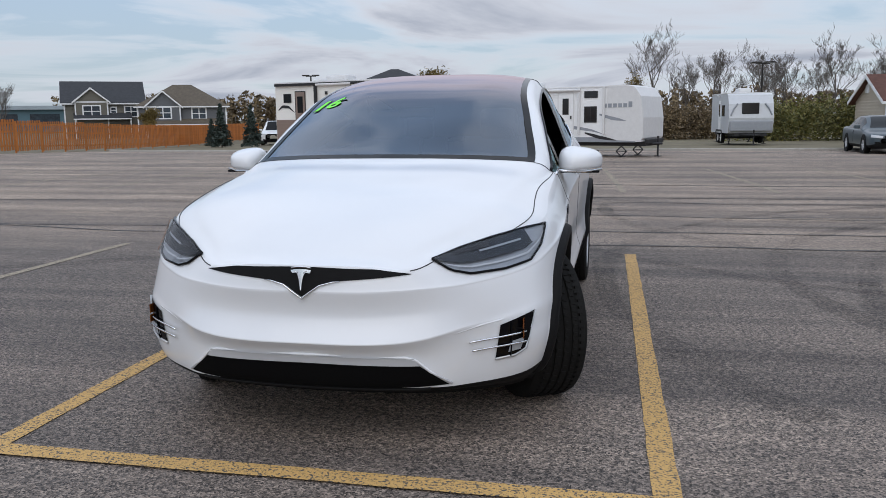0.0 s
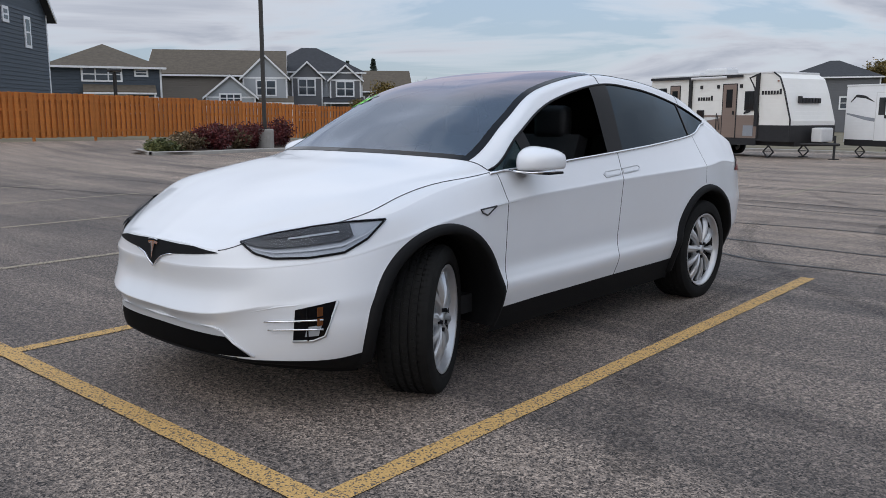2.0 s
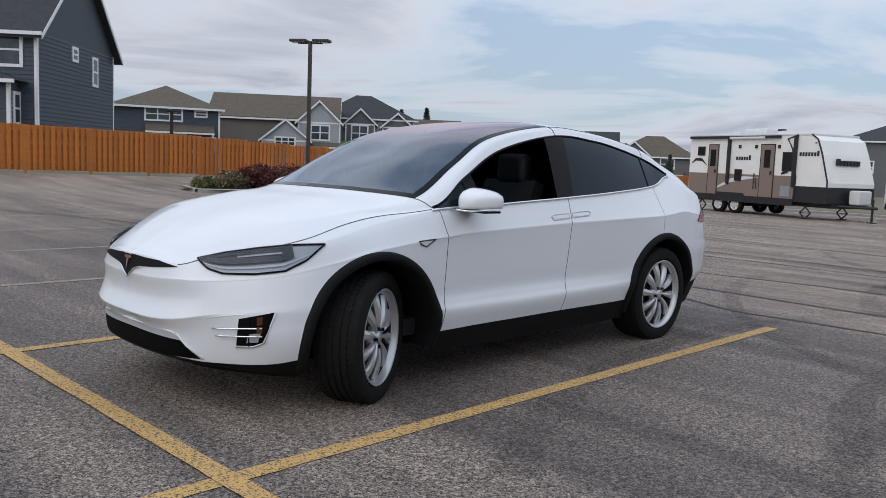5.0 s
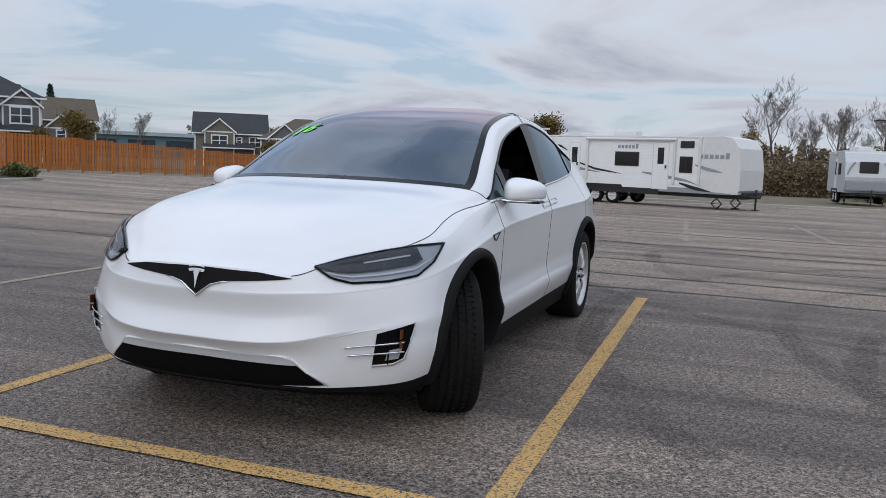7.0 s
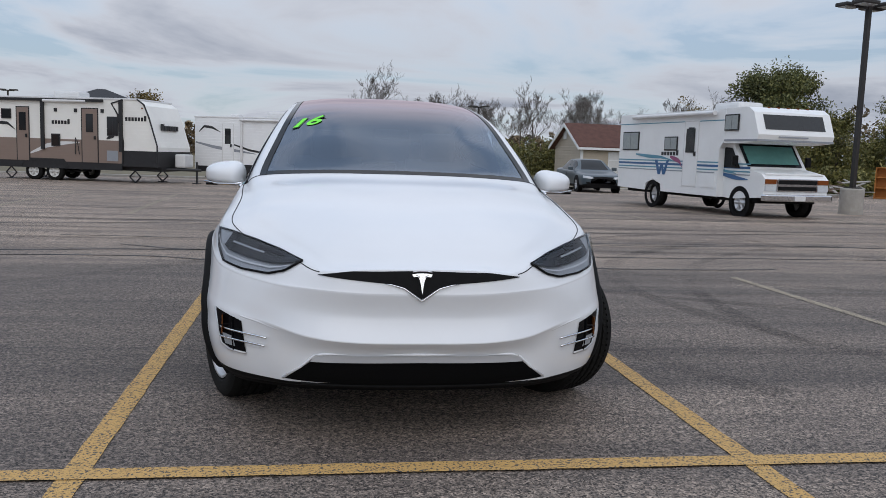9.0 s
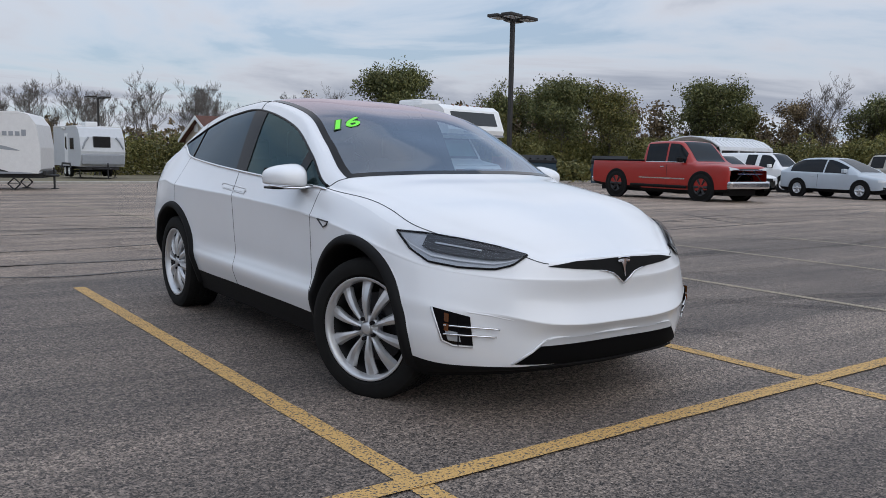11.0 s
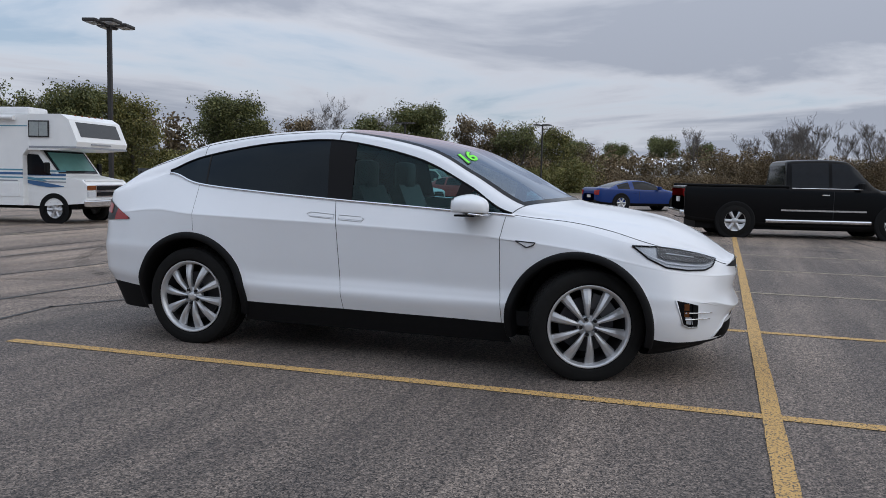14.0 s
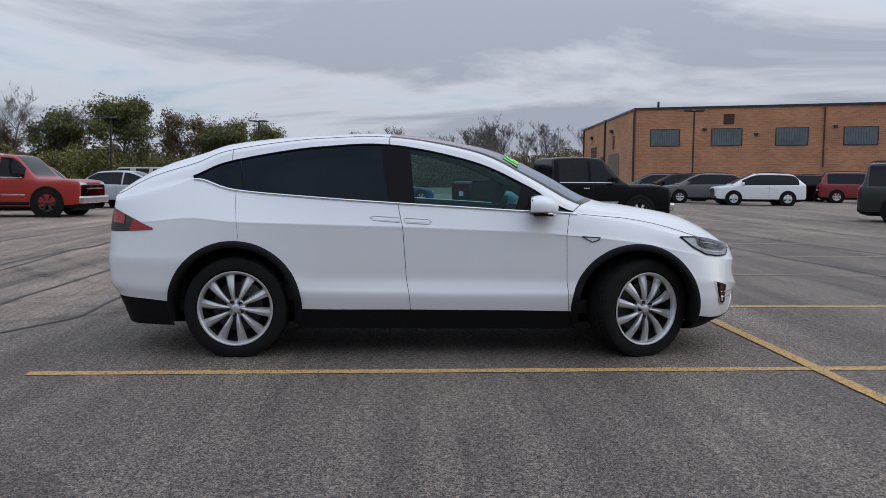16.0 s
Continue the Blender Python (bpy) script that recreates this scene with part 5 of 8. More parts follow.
def road_vehicle(name, label, category, m, body, L, W, wheelbase, front, R, lower, cabin, splits, group="", rim=None, truck=None):
    """lower: side outline (y, z) of the body; cabin: (y0, y1, z0, y2, y3, z1) of the glass house; front: y of the front axle; splits: shares along the side for panes."""
    v = thing(name, label, category, m, group)
    hw, y = W / 2, lower[0][0]
    ye = y + L
    y0, y1, z0, y2, y3, z1 = cabin
    SS, SR = 5, 4
    net = smooth_along(vehicle_net(L, W, lower, cabin, truck), SS)
    net = np.swapaxes(smooth_along(np.swapaxes(net, 0, 1), SR), 0, 1)
    NI, NJ = net.shape[0] - 1, net.shape[1] - 1

    def cells(test, off=0.0, sides=(1, -1)):
        bm = bmesh.new()
        for side in sides:
            vs = {}
            def vert(i, j):
                if (i, j) not in vs:
                    t1 = net[min(i + 1, NI), j] - net[max(i - 1, 0), j]
                    t2 = net[i, min(j + 1, NJ)] - net[i, max(j - 1, 0)]
                    n = np.cross(t1, t2)
                    n = n / max(np.linalg.norm(n), 1e-9)
                    if n[0] < -.05 or (abs(n[0]) <= .05 and n[2] < 0):
                        n = -n
                    p = net[i, j] + n * off
                    vs[i, j] = bm.verts.new((side * p[0], p[1], p[2]))
                return vs[i, j]
            for i in range(NI):
                for j in range(NJ):
                    c = (net[i, j] + net[i + 1, j + 1]) / 2
                    if test(i, j, c):
                        q = (vert(i, j), vert(i, j + 1), vert(i + 1, j + 1), vert(i + 1, j))
                        bm.faces.new(q[::-1] if side > 0 else q)
        bmesh.ops.remove_doubles(bm, verts=bm.verts, dist=.0005)
        bmesh.ops.recalc_face_normals(bm, faces=bm.faces)
        return bm

    shell = cells(lambda i, j, c: j >= SR)
    tree = BVHTree.FromBMesh(shell)
    ob = part("body", shell, body, v, smooth=True)
    ob.data.set_sharp_from_angle(angle=radians(38))
    part("sill", cells(lambda i, j, c: j < SR), BLACK_TRIM, v, "black lower sill", smooth=True)

    def lay(xz, way, off):
        def place(x, z, c=0):
            p = Vector((x, y - 1.0 if way > 0 else ye + 1.0, z))
            hit = tree.ray_cast(p, Vector((0, way, 0)))
            return (hit[0] if hit[0] is not None else tree.find_nearest(p)[0]) + Vector((0, -way * off, 0))
        return laid(*xz, 8, 3, place)

    def band(i, j):
        return net[i, 5 * SR][2] - net[i, 4 * SR][2] > .10
    for side in (1, -1):
        for u0, u1 in splits:
            a, b = y0 + u0 * (y1 - y0), y0 + u1 * (y1 - y0)
            part("side_window", cells(lambda i, j, c: 4 * SR <= j < 5 * SR and a < c[1] < b and band(i, j), .005, (side,)), CAR_PANE, v, smooth=True)
        part("door_handle", boxes((min(side * (hw - .05), side * (hw + .015)), max(side * (hw - .05), side * (hw + .015)), (y0 + y1) / 2 + .05, (y0 + y1) / 2 + .22, z0 - .14, z0 - .11, .008)), CHROME if truck else body, v)
        part("door_joint", boxes((min(side * (hw - .06), side * (hw + .002)), max(side * (hw - .06), side * (hw + .002)), (y0 + y1) / 2 - .06, (y0 + y1) / 2 - .05, .40, z0 - .05)), GAP, v)
        part("wing_mirror", boxes((min(side * (hw - .04), side * (hw + .18)), max(side * (hw - .04), side * (hw + .18)), y0 + .34, y0 + .46, z0 + .03, z0 + .18, .035)), body if not truck else BLACK_TRIM, v)
        zf, zt = lower[2][1], lower[-3][1]
        part("headlight", lay(([(side * hw * .50, zf - .06), (side * hw * .90, zf - .01)], [(side * hw * .52, zf - .15), (side * hw * .92, zf - .11)]), 1, .012), CLEAR_LAMP, v, smooth=True)
        part("fog_lamp", lay(([(side * hw * .62, .46), (side * hw * .80, .47)], [(side * hw * .62, .40), (side * hw * .80, .40)]), 1, .010), BLACK_TRIM, v)
        part("tail_lamp", lay(([(side * hw * .60, zt - .08), (side * hw * .92, zt - .06)], [(side * hw * .64, zt - .26), (side * hw * .92, zt - .28)]), -1, .012), RED_LENS, v, smooth=True)
        if category == "suv":
            part("roof_rail", tube(bmesh.new(), [(side * hw * .62, yy, zz) for yy, zz in ((y2 + .1, z1 - .01), (y2 + .25, z1 + .045), ((y2 + y3) / 2, z1 + .06), (y3 - .1, z1 + .04), (y3, z1 - .02))], .016), DARK_METAL, v)
        for wy in (front, front + wheelbase):
            simple_wheel(v, side * (hw - .105), wy, R, .23, side, rim)
            bm = bmesh.new()
            lathe(bm, [(-.05, R + .075), (.010, R + .07), (.014, R + .045), (.006, R - .10), (-.02, R - .12)], (side * (hw - .002), wy, R), "x", 36) if side > 0 else lathe(bm, [(.05, R + .075), (-.010, R + .07), (-.014, R + .045), (-.006, R - .10), (.02, R - .12)], (side * (hw - .002), wy, R), "x", 36)
            part("wheel_arch", bm, BLACK_TRIM, v, smooth=True)
    part("windscreen", cells(lambda i, j, c: j >= 6 * SR and y0 < c[1] < y2 - .02, .005), CAR_PANE, v, smooth=True)
    part("rear_window", cells(lambda i, j, c: j >= 6 * SR and y3 + .04 < c[1] < y1 and c[2] > z0 + .14, .005), CAR_PANE, v, smooth=True)
    part("radiator_grille", lay(([(-hw * .46, zf - .06), (0, zf - .05), (hw * .46, zf - .06)], [(-hw * .42, zf - .20), (0, zf - .21), (hw * .42, zf - .20)]), 1, .010), BLACK_TRIM if not truck else DARK_METAL, v)
    part("lower_intake", lay(([(-hw * .5, .46), (hw * .5, .46)], [(-hw * .52, .36), (hw * .52, .36)]), 1, .010), BLACK_TRIM, v)
    if truck:
        part("front_bumper", boxes((-hw * .95, hw * .95, y - .12, y + .16, .42, .66, .06)), CHROME, v)
        part("rear_bumper", boxes((-hw * .95, hw * .95, ye - .10, ye + .10, .46, .64, .05)), CHROME, v)
    part("number_plate", boxes((-.16, .16, ye - .03, ye + .012, zt - .40, zt - .28)), PLASTIC_WHITE, v)
    part("underside", boxes((-hw * .8, hw * .8, y + .3, ye - .3, .20, .40)), BLACK_TRIM, v)
    return v


def turned(x, y, heading):
    return pose(x, y, ground_z(x, y), 0, 0, heading + 90)


def offset_from_wheel(wx, wy, heading, lx, ly):
    """The vehicle's origin when its local point (lx, ly) stands at (wx, wy)."""
    p = Matrix.Rotation(radians(heading + 90), 3, "Z") @ Vector((lx, ly, 0))
    return wx - p.x, wy - p.y


def pickup(name, label, body, m, R=.40, rim=None):
    """A full-size pickup; the front axle is at y = 0."""
    L, W = 5.85, 2.0
    v = road_vehicle(name, label, "pickup truck", m, body, L, W, 3.65, 0.0, R,
                     [(-1.0, .45), (-1.02, .98), (-.95, 1.10), (.60, 1.20), (2.35, 1.22), (4.82, 1.22), (4.85, .60), (4.5, .45)],
                     (.42, 2.50, 1.18, 1.05, 2.36, 1.90), ((.14, .49), (.53, .93)), truck=True, rim=rim)
    part("bed_rail", boxes((-.98, -.90, 2.42, 4.82, 1.22, 1.27, .02)), BLACK_TRIM, v)
    part("bed_rail", boxes((.90, .98, 2.42, 4.82, 1.22, 1.27, .02)), BLACK_TRIM, v)
    part("bed_well", boxes((-.88, .88, 2.46, 4.74, 1.215, 1.226)), BLACK_TRIM, v)
    for side in (1, -1):
        part("running_board", bar((side * 1.0, .55, .42), (side * 1.0, 2.95, .42), .05), CHROME if body is BLACK_PAINT else BLACK_TRIM, v)
        part("window_trim", tube(bmesh.new(), [(side * .952, yy, 1.205) for yy in (.75, 1.2, 1.8, 2.36)], .012), CHROME, v)
        part("side_strip", boxes((min(side * .985, side * 1.006), max(side * .985, side * 1.006), .65, 2.6, .66, .70)), CHROME, v)
        part("grille_bar", boxes((-.6, .6, -1.05, -1.02, .86 if side > 0 else .98, .90 if side > 0 else 1.02)), CHROME, v)
    return v


P = offset_from_wheel(15.6, -4.7, 282, -.89, 0)
pickup("black_pickup_truck", "black crew-cab pickup truck with chrome wheels and bumpers", BLACK_PAINT, turned(*P, 282))
P = offset_from_wheel(18.6, 12.6, 268, -.89, 0)
pickup("red_pickup_truck", "red lifted pickup truck with black wheels", RED_PAINT, turned(*P, 268), R=.44, rim=FRAME_BLACK)

SEDAN = [(-.95, .32), (-1.0, .60), (-.90, .74), (.55, .90), (3.05, .95), (3.85, .93), (3.95, .60), (3.85, .34)]
P = offset_from_wheel(10.4, 30.2, 270, -.78, 0)
road_vehicle("sedan_car", "grey-green four-door sedan parked near a garage", "car", turned(*P, 268), TEAL_PAINT, 4.95, 1.85, 2.82, 0.0, .33, SEDAN, (.40, 3.15, .90, 1.20, 2.45, 1.42), ((.13, .46), (.50, .84)))
WAGON = [(-.80, .30), (-.85, .58), (-.75, .74), (.45, .92), (3.35, .98), (3.48, .60), (3.40, .34)]
P = offset_from_wheel(26.0, 11.4, 265, -.75, 0)
road_vehicle("silver_hatchback_car", "silver-blue compact hatchback car on the lot", "car", turned(*P, 263), SILVER_PAINT, 4.3, 1.76, 2.6, 0.0, .32, WAGON, (.20, 3.40, .90, 1.25, 2.55, 1.47), ((.12, .40), (.43, .68), (.71, .86)))
COUPE = [(-.9, .32), (-.95, .58), (-.85, .70), (.5, .84), (2.9, .90), (3.55, .92), (3.62, .60), (3.5, .34)]
P = offset_from_wheel(34.2, 10.9, 270, -.75, 0)
road_vehicle("red_coupe_car", "red two-door coupe car on the lot", "car", turned(*P, 262), CAR_RED, 4.55, 1.75, 2.64, 0.0, .32, COUPE, (.40, 3.0, .86, 1.15, 2.15, 1.33), ((.14, .56), (.60, .82)))
P = offset_from_wheel(29.9, 2.95, 314, -.8, 2.72)
road_vehicle("blue_coupe_car", "blue sports coupe car on the lot", "car", turned(*P, 303), BLUE_PAINT, 4.75, 1.87, 2.72, 0.0, .35, COUPE[:-4] + [(2.9, .95), (3.75, .95), (3.8, .60), (3.7, .34)], (.55, 3.3, .90, 1.35, 2.20, 1.32), ((.14, .58), (.62, .84)))
SUVP = [(-.9, .36), (-.97, .70), (-.88, .92), (.45, 1.05), (3.55, 1.10), (3.68, .70), (3.6, .40)]
P = offset_from_wheel(37.5, 13.7, 270, -.8, 0)
road_vehicle("tan_suv", "pale gold sport utility vehicle behind a red coupe", "suv", turned(*P, 268), TAN_PAINT, 4.6, 1.85, 2.75, 0.0, .36, SUVP, (.35, 3.62, 1.05, .95, 3.40, 1.74), ((.10, .38), (.41, .66), (.69, .92)))
P = offset_from_wheel(30.2, 17.0, 270, -.8, 0)
road_vehicle("white_work_van", "white extended-cab work truck on the lot", "van", turned(*P, 268), FLEET_WHITE, 4.9, 1.85, 3.0, 0.0, .36, SUVP[:-3] + [(3.8, 1.10), (3.95, .70), (3.85, .40)], (.30, 3.85, 1.05, .95, 3.75, 1.72), ((.10, .30), (.34, .48)))
# a row along the brick building, facing north
ROW = [("white_suv", "white compact sport utility vehicle with dark trim", FLEET_WHITE, 35.2, -15.3), ("grey_suv", "dark grey sport utility vehicle in a row", GREY_PAINT, 38.6, -13.6),
       ("dark_suv", "black sport utility vehicle in a row", BLACK_PAINT, 43.0, -13.6), ("blue_suv", "dark blue sport utility vehicle in a row", NAVY_PAINT, 47.5, -13.5),
       ("navy_suv", "dark sport utility vehicle in a row", BLACK_PAINT, 44.0, -21.5), ("maroon_suv", "maroon sport utility vehicle in a row", MAROON, 52.5, -30.5)]
for n, lab, col, x, y in ROW:
    P = offset_from_wheel(x, y, 82, .8, 0)
    road_vehicle(n, lab, "suv", turned(*P, 82), col, 4.6, 1.84, 2.72, 0.0, .36, SUVP, (.02, 3.62, 1.03, 1.08, 2.95, 1.66), ((.12, .385), (.40, .66), (.675, .90)), group="row of parked cars")
P = offset_from_wheel(41.0, -23.9, 250, -.8, 2.72)
road_vehicle("maroon_suv", "maroon red sport utility vehicle seen from behind", "suv", turned(*P, 250), MAROON_RED, 4.6, 1.90, 2.72, 0.0, .37, SUVP, (.10, 3.62, 1.10, 1.08, 3.25, 1.82), ((.12, .385), (.40, .66), (.675, .90)))
P = offset_from_wheel(18.5, -13.85, 236, -.82, 2.9)
road_vehicle("dark_green_suv", "dark green full-size sport utility vehicle on the lot", "suv", turned(*P, 236), GREEN_PAINT, 4.95, 1.98, 2.9, 0.0, .39, SUVP[:-3] + [(3.84, 1.15), (3.98, .70), (3.9, .40)], (.30, 3.92, 1.12, .98, 3.72, 1.92), ((.10, .36), (.385, .62), (.645, .93)))
P = (24.5, 15.0)
road_vehicle("white_hatchback_car", "white compact car behind a red pickup", "car", turned(*P, 268), FLEET_WHITE, 4.3, 1.76, 2.6, 0.0, .32, WAGON, (.30, 3.40, .92, 1.05, 3.0, 1.52), ((.10, .38), (.41, .66), (.69, .88)))
P = (-25.6, 57.0)
road_vehicle("white_suv", "white sport utility vehicle beside a travel trailer", "suv", turned(*P, 290), FLEET_WHITE, 4.9, 1.95, 2.9, 0.0, .38, SUVP[:-3] + [(3.8, 1.10), (3.95, .70), (3.85, .40)], (.35, 3.85, 1.05, .95, 3.65, 1.85), ((.10, .38), (.41, .66), (.69, .92)))
P = (16.9, 34.6)
road_vehicle("maroon_suv", "maroon sport utility vehicle behind the motorhome", "suv", turned(*P, 268), MAROON, 4.6, 1.85, 2.75, 0.0, .36, SUVP, (.35, 3.62, 1.05, .95, 3.40, 1.74), ((.10, .38), (.41, .66), (.69, .92)))


# ---- travel trailers: hitch towards -y, near side at -x, axles at y = 0 ----
def sticker_bars(parent, side_x, y0, z0, w, h, mat_, n=7, name="lettering"):
    """Plain bars in place of a maker's mark."""
    for k in range(n):
        a = y0 + w * k / n
        part(name, boxes((side_x - .004, side_x + .004, a, a + w / n * .72, z0, z0 + h * (1.15 if k == 0 else .8))), mat_, parent)


def rv_window(v, side_x, y0, y1, z0, z1, pane=None, halves=True):
    out = -.03 if side_x < 0 else .03
    fr = part("window", boxes((min(side_x, side_x + out), max(side_x, side_x + out), y0, y1, z0, z1, .012)), FRAME_BLACK, v, "black framed window")
    cuts = [(y0 + .04, (y0 + y1) / 2 - .01), ((y0 + y1) / 2 + .01, y1 - .04)] if halves else [(y0 + .04, y1 - .04)]
    for a, b in cuts:
        part("pane", boxes((min(side_x + out, side_x + out * 1.25), max(side_x + out, side_x + out * 1.25), a, b, z0 + .04, z1 - .04)), pane or RV_PANE, fr)
    return fr


def rv_door(v, side_x, y0, y1, z0, z1, mat_):
    out = -.02 if side_x < 0 else .02
    d = part("door", boxes((min(side_x, side_x + out), max(side_x, side_x + out), y0, y1, z0, z1, .01)), mat_, v)
    part("pane", boxes((min(side_x + out, side_x + out * 1.6), max(side_x + out, side_x + out * 1.6), (y0 + y1) / 2 - .14, (y0 + y1) / 2 + .14, z1 - .85, z1 - .18, .004)), RV_PANE, d)
    part("handle", boxes((min(side_x + out, side_x + out * 3), max(side_x + out, side_x + out * 3), y0 + .06, y0 + .12, z0 + .85, z0 + .98)), FRAME_BLACK, d)
    part("frame", boxes((min(side_x, side_x + out * .7), max(side_x, side_x + out * .7), y0 - .035, y1 + .035, z0 - .02, z1 + .035)), PLASTIC_WHITE if mat_ is not RV_TAN else FRAME_BLACK, d)
    return d


def jack(v, x, y, h):
    """A diamond-shaped stabiliser jack."""
    bm = bmesh.new()
    for p, q in (((-.22, h / 2), (0, h - .02)), ((.22, h / 2), (0, h - .02)), ((-.22, h / 2), (0, .03)), ((.22, h / 2), (0, .03))):
        cyl(bm, (x, y + p[0], p[1]), (x, y + q[0], q[1]), .025, .025, 6)
    box(bm, x - .1, x + .1, y - .14, y + .14, 0, .03)
    cyl(bm, (x, y - .22, h / 2), (x, y + .22, h / 2), .012, .012, 6)
    return part("stabiliser_jack", bm, FRAME_BLACK, v)


def swoosh(v, x, pts, w, mat_):
    """A tapering painted band on the side."""
    bm = bmesh.new()
    top, low = [], []
    pts = resample([(y, z, 0) for y, z in pts], 14)
    for k, p in enumerate(pts):
        h = w * (0.15 + math.sin(math.pi * min(1, k / 14 * .9 + .1))) / 2
        top.append(bm.verts.new((x - .006, p.x, p.y + h)))
        low.append(bm.verts.new((x - .006, p.x, p.y - h)))
    for k in range(14):
        bm.faces.new((top[k], top[k + 1], low[k + 1], low[k]))
    return part("side_graphic", bm, mat_, v)


def trailer(name, label, m, front, rear, roof, wall, lower_mat, nose_profile, floor=.62, W=2.44, tow=1.15):
    """front, rear: distance of the ends from the axles."""
    v = thing(name, label, "travel trailer", m)
    hw = W / 2
    prof = [(-front, floor + .02)] + nose_profile + [(rear - .05, roof), (rear, roof - .06), (rear, floor)]
    bm = prism(bmesh.new(), prof, "x", -hw, hw)
    part("body", bm, wall, v)
    part("roof", boxes((-hw - .02, hw + .02, nose_profile[-1][0] - .05, rear + .02, roof - .03, roof + .045, .02)), PLASTIC_WHITE, v)
    part("chassis", boxes((-hw * .75, hw * .75, -front - .1, rear + .1, floor - .16, floor, .01)), FRAME_BLACK, v)
    for side in (1, -1):
        for y in (-.42, .42):
            simple_wheel(v, side * (hw - .13), y, .34, .2, side, WHITE_RIM, .21)
        part("fender_skirt", prisms("x", min(side * (hw + .006), side * (hw + .03)), max(side * (hw + .006), side * (hw + .03)), [(-1.05, floor - .1), (-.85, .82), (.85, .82), (1.05, floor - .1), (.85, floor - .1), (.75, .72), (-.75, .72), (-.85, floor - .1)]), FRAME_BLACK, v)
    part("axle", bar((-hw + .2, -.42, .34), (hw - .2, -.42, .34), .05), FRAME_BLACK, v)
    part("axle", bar((-hw + .2, .42, .34), (hw - .2, .42, .34), .05), FRAME_BLACK, v)
    for x in (-hw + .25, hw - .25):
        jack(v, x, -front + .9, floor - .14)
        jack(v, x, rear - .6, floor - .14)
    bm = bmesh.new()
    cyl(bm, (-.7, -front + .2, floor - .08), (0, -front - tow, floor - .08), .05)
    cyl(bm, (.7, -front + .2, floor - .08), (0, -front - tow, floor - .08), .05)
    cyl(bm, (0, -front - tow + .15, .04), (0, -front - tow + .15, .85), .04)
    box(bm, -.12, .12, -front - tow + .03, -front - tow + .27, 0, .05)
    part("tow_bar", bm, FRAME_BLACK, v)
    part("air_conditioner", boxes((-.35, .35, -.9, .15, roof + .04, roof + .32, .08)), PLASTIC_WHITE, v)
    part("roof_vent", boxes((-.2, .2, rear - 1.6, rear - 1.2, roof + .04, roof + .18, .03)), PLASTIC_WHITE, v)
    part("awning", bar((-hw - .08, -front + 2.6, roof - .10), (-hw - .08, rear - 2.2, roof - .10), .06), PLASTIC_WHITE, v)
    return v

# cream and taupe trailer
P = (-10.35, 28.6)
av = trailer("travel_trailer", "cream travel trailer with taupe lower siding and black trim", pose(P[0], P[1], ground_z(*P), 0, 0, 72) @ Matrix.Diagonal((1.0, 1.0, .975, 1)), 4.40, 2.1, 3.05, RV_CREAM, RV_TAN,
             [(-4.5, 1.05), (-4.5, 1.35), (-4.2, 2.35), (-4, 2.85), (-3.7, 3.05)])
hwx = -1.22
part("lower_siding", boxes((hwx - .012, hwx, -3.2, 2.08, .72, 1.55)), RV_TAN, av, "taupe lower siding")
part("front_guard", prisms("x", -1.225, 1.225, [(-4.52, .62), (-4.52, 1.20), (-3.1, 1.20), (-2.95, .62)]), FRAME_BLACK, av, "black lower front")
part("skirt", boxes((hwx - .014, hwx, -3.15, 2.1, .46, .72)), FRAME_BLACK, av)
part("lower_siding", boxes((1.22, 1.232, -3.2, 2.08, .72, 1.55)), RV_TAN, av, "taupe lower siding")
rv_door(av, hwx - .012, -2.20, -1.60, .72, 2.68, RV_TAN)
rv_door(av, hwx - .012, .55, 1.02, .72, 2.68, RV_TAN)
rv_window(av, hwx - .008, -3.02, -2.58, 1.72, 2.42)
rv_window(av, hwx - .008, 1.25, 1.65, 2.25, 2.62, halves=False)
rv_window(av, hwx - .008, -.72, -.36, 1.28, 1.74, halves=False)
part("awning_arm", boxes((hwx - .10, hwx - .02, -3.20, -3.08, 1.15, 3.0)), FRAME_BLACK, av)
part("awning_arm", boxes((hwx - .10, hwx - .02, -.10, .02, 1.15, 3.0)), FRAME_BLACK, av)
part("awning_box", boxes((hwx - .12, hwx - .01, -2.45, 2.05, 2.93, 3.03)), FRAME_BLACK, av)
part("corner_trim", tube(bmesh.new(), [(hwx - .01, y, z) for y, z in ((-3.17, .72), (-3.2, 1.5), (-3, 2.5), (-2.75, 2.9), (-3.2, 3.04))], .035), FRAME_BLACK, av)
part("corner_trim", tube(bmesh.new(), [(hwx - .01, y, z) for y, z in ((-4.51, .8), (-4.51, 1.4), (-4.21, 2.4), (-4.01, 2.88), (-3.75, 3.06))], .03), FRAME_BLACK, av)
for y, z in ((-3.05, 2.9), (-3.95, 2.75)):
    part("marker_lamp", boxes((hwx - .03, hwx, y - .03, y + .03, z - .02, z + .02)), AMBER, av)
swoosh(av, hwx - .012, [(-2.9, 2.05), (-2.85, 1.75), (-2.55, 1.62), (-2.6, 1.60)], .14, FRAME_BLACK)
swoosh(av, hwx - .012, [(.5, 1.0), (-.2, 1.30), (-.8, 1.40), (-1.5, 1.45)], .14, PLASTIC_WHITE)
swoosh(av, hwx - .012, [(1.95, 1.95), (1.75, 2.10), (1.4, 2.08), (1.1, 1.85)], .10, FRAME_BLACK)
sticker_bars(av, hwx - .012, -1.1, 2.10, .75, .16, FRAME_BLACK, 6)
sticker_bars(av, hwx - .006, -4.1, 2.28, .85, .17, FRAME_BLACK, 7)
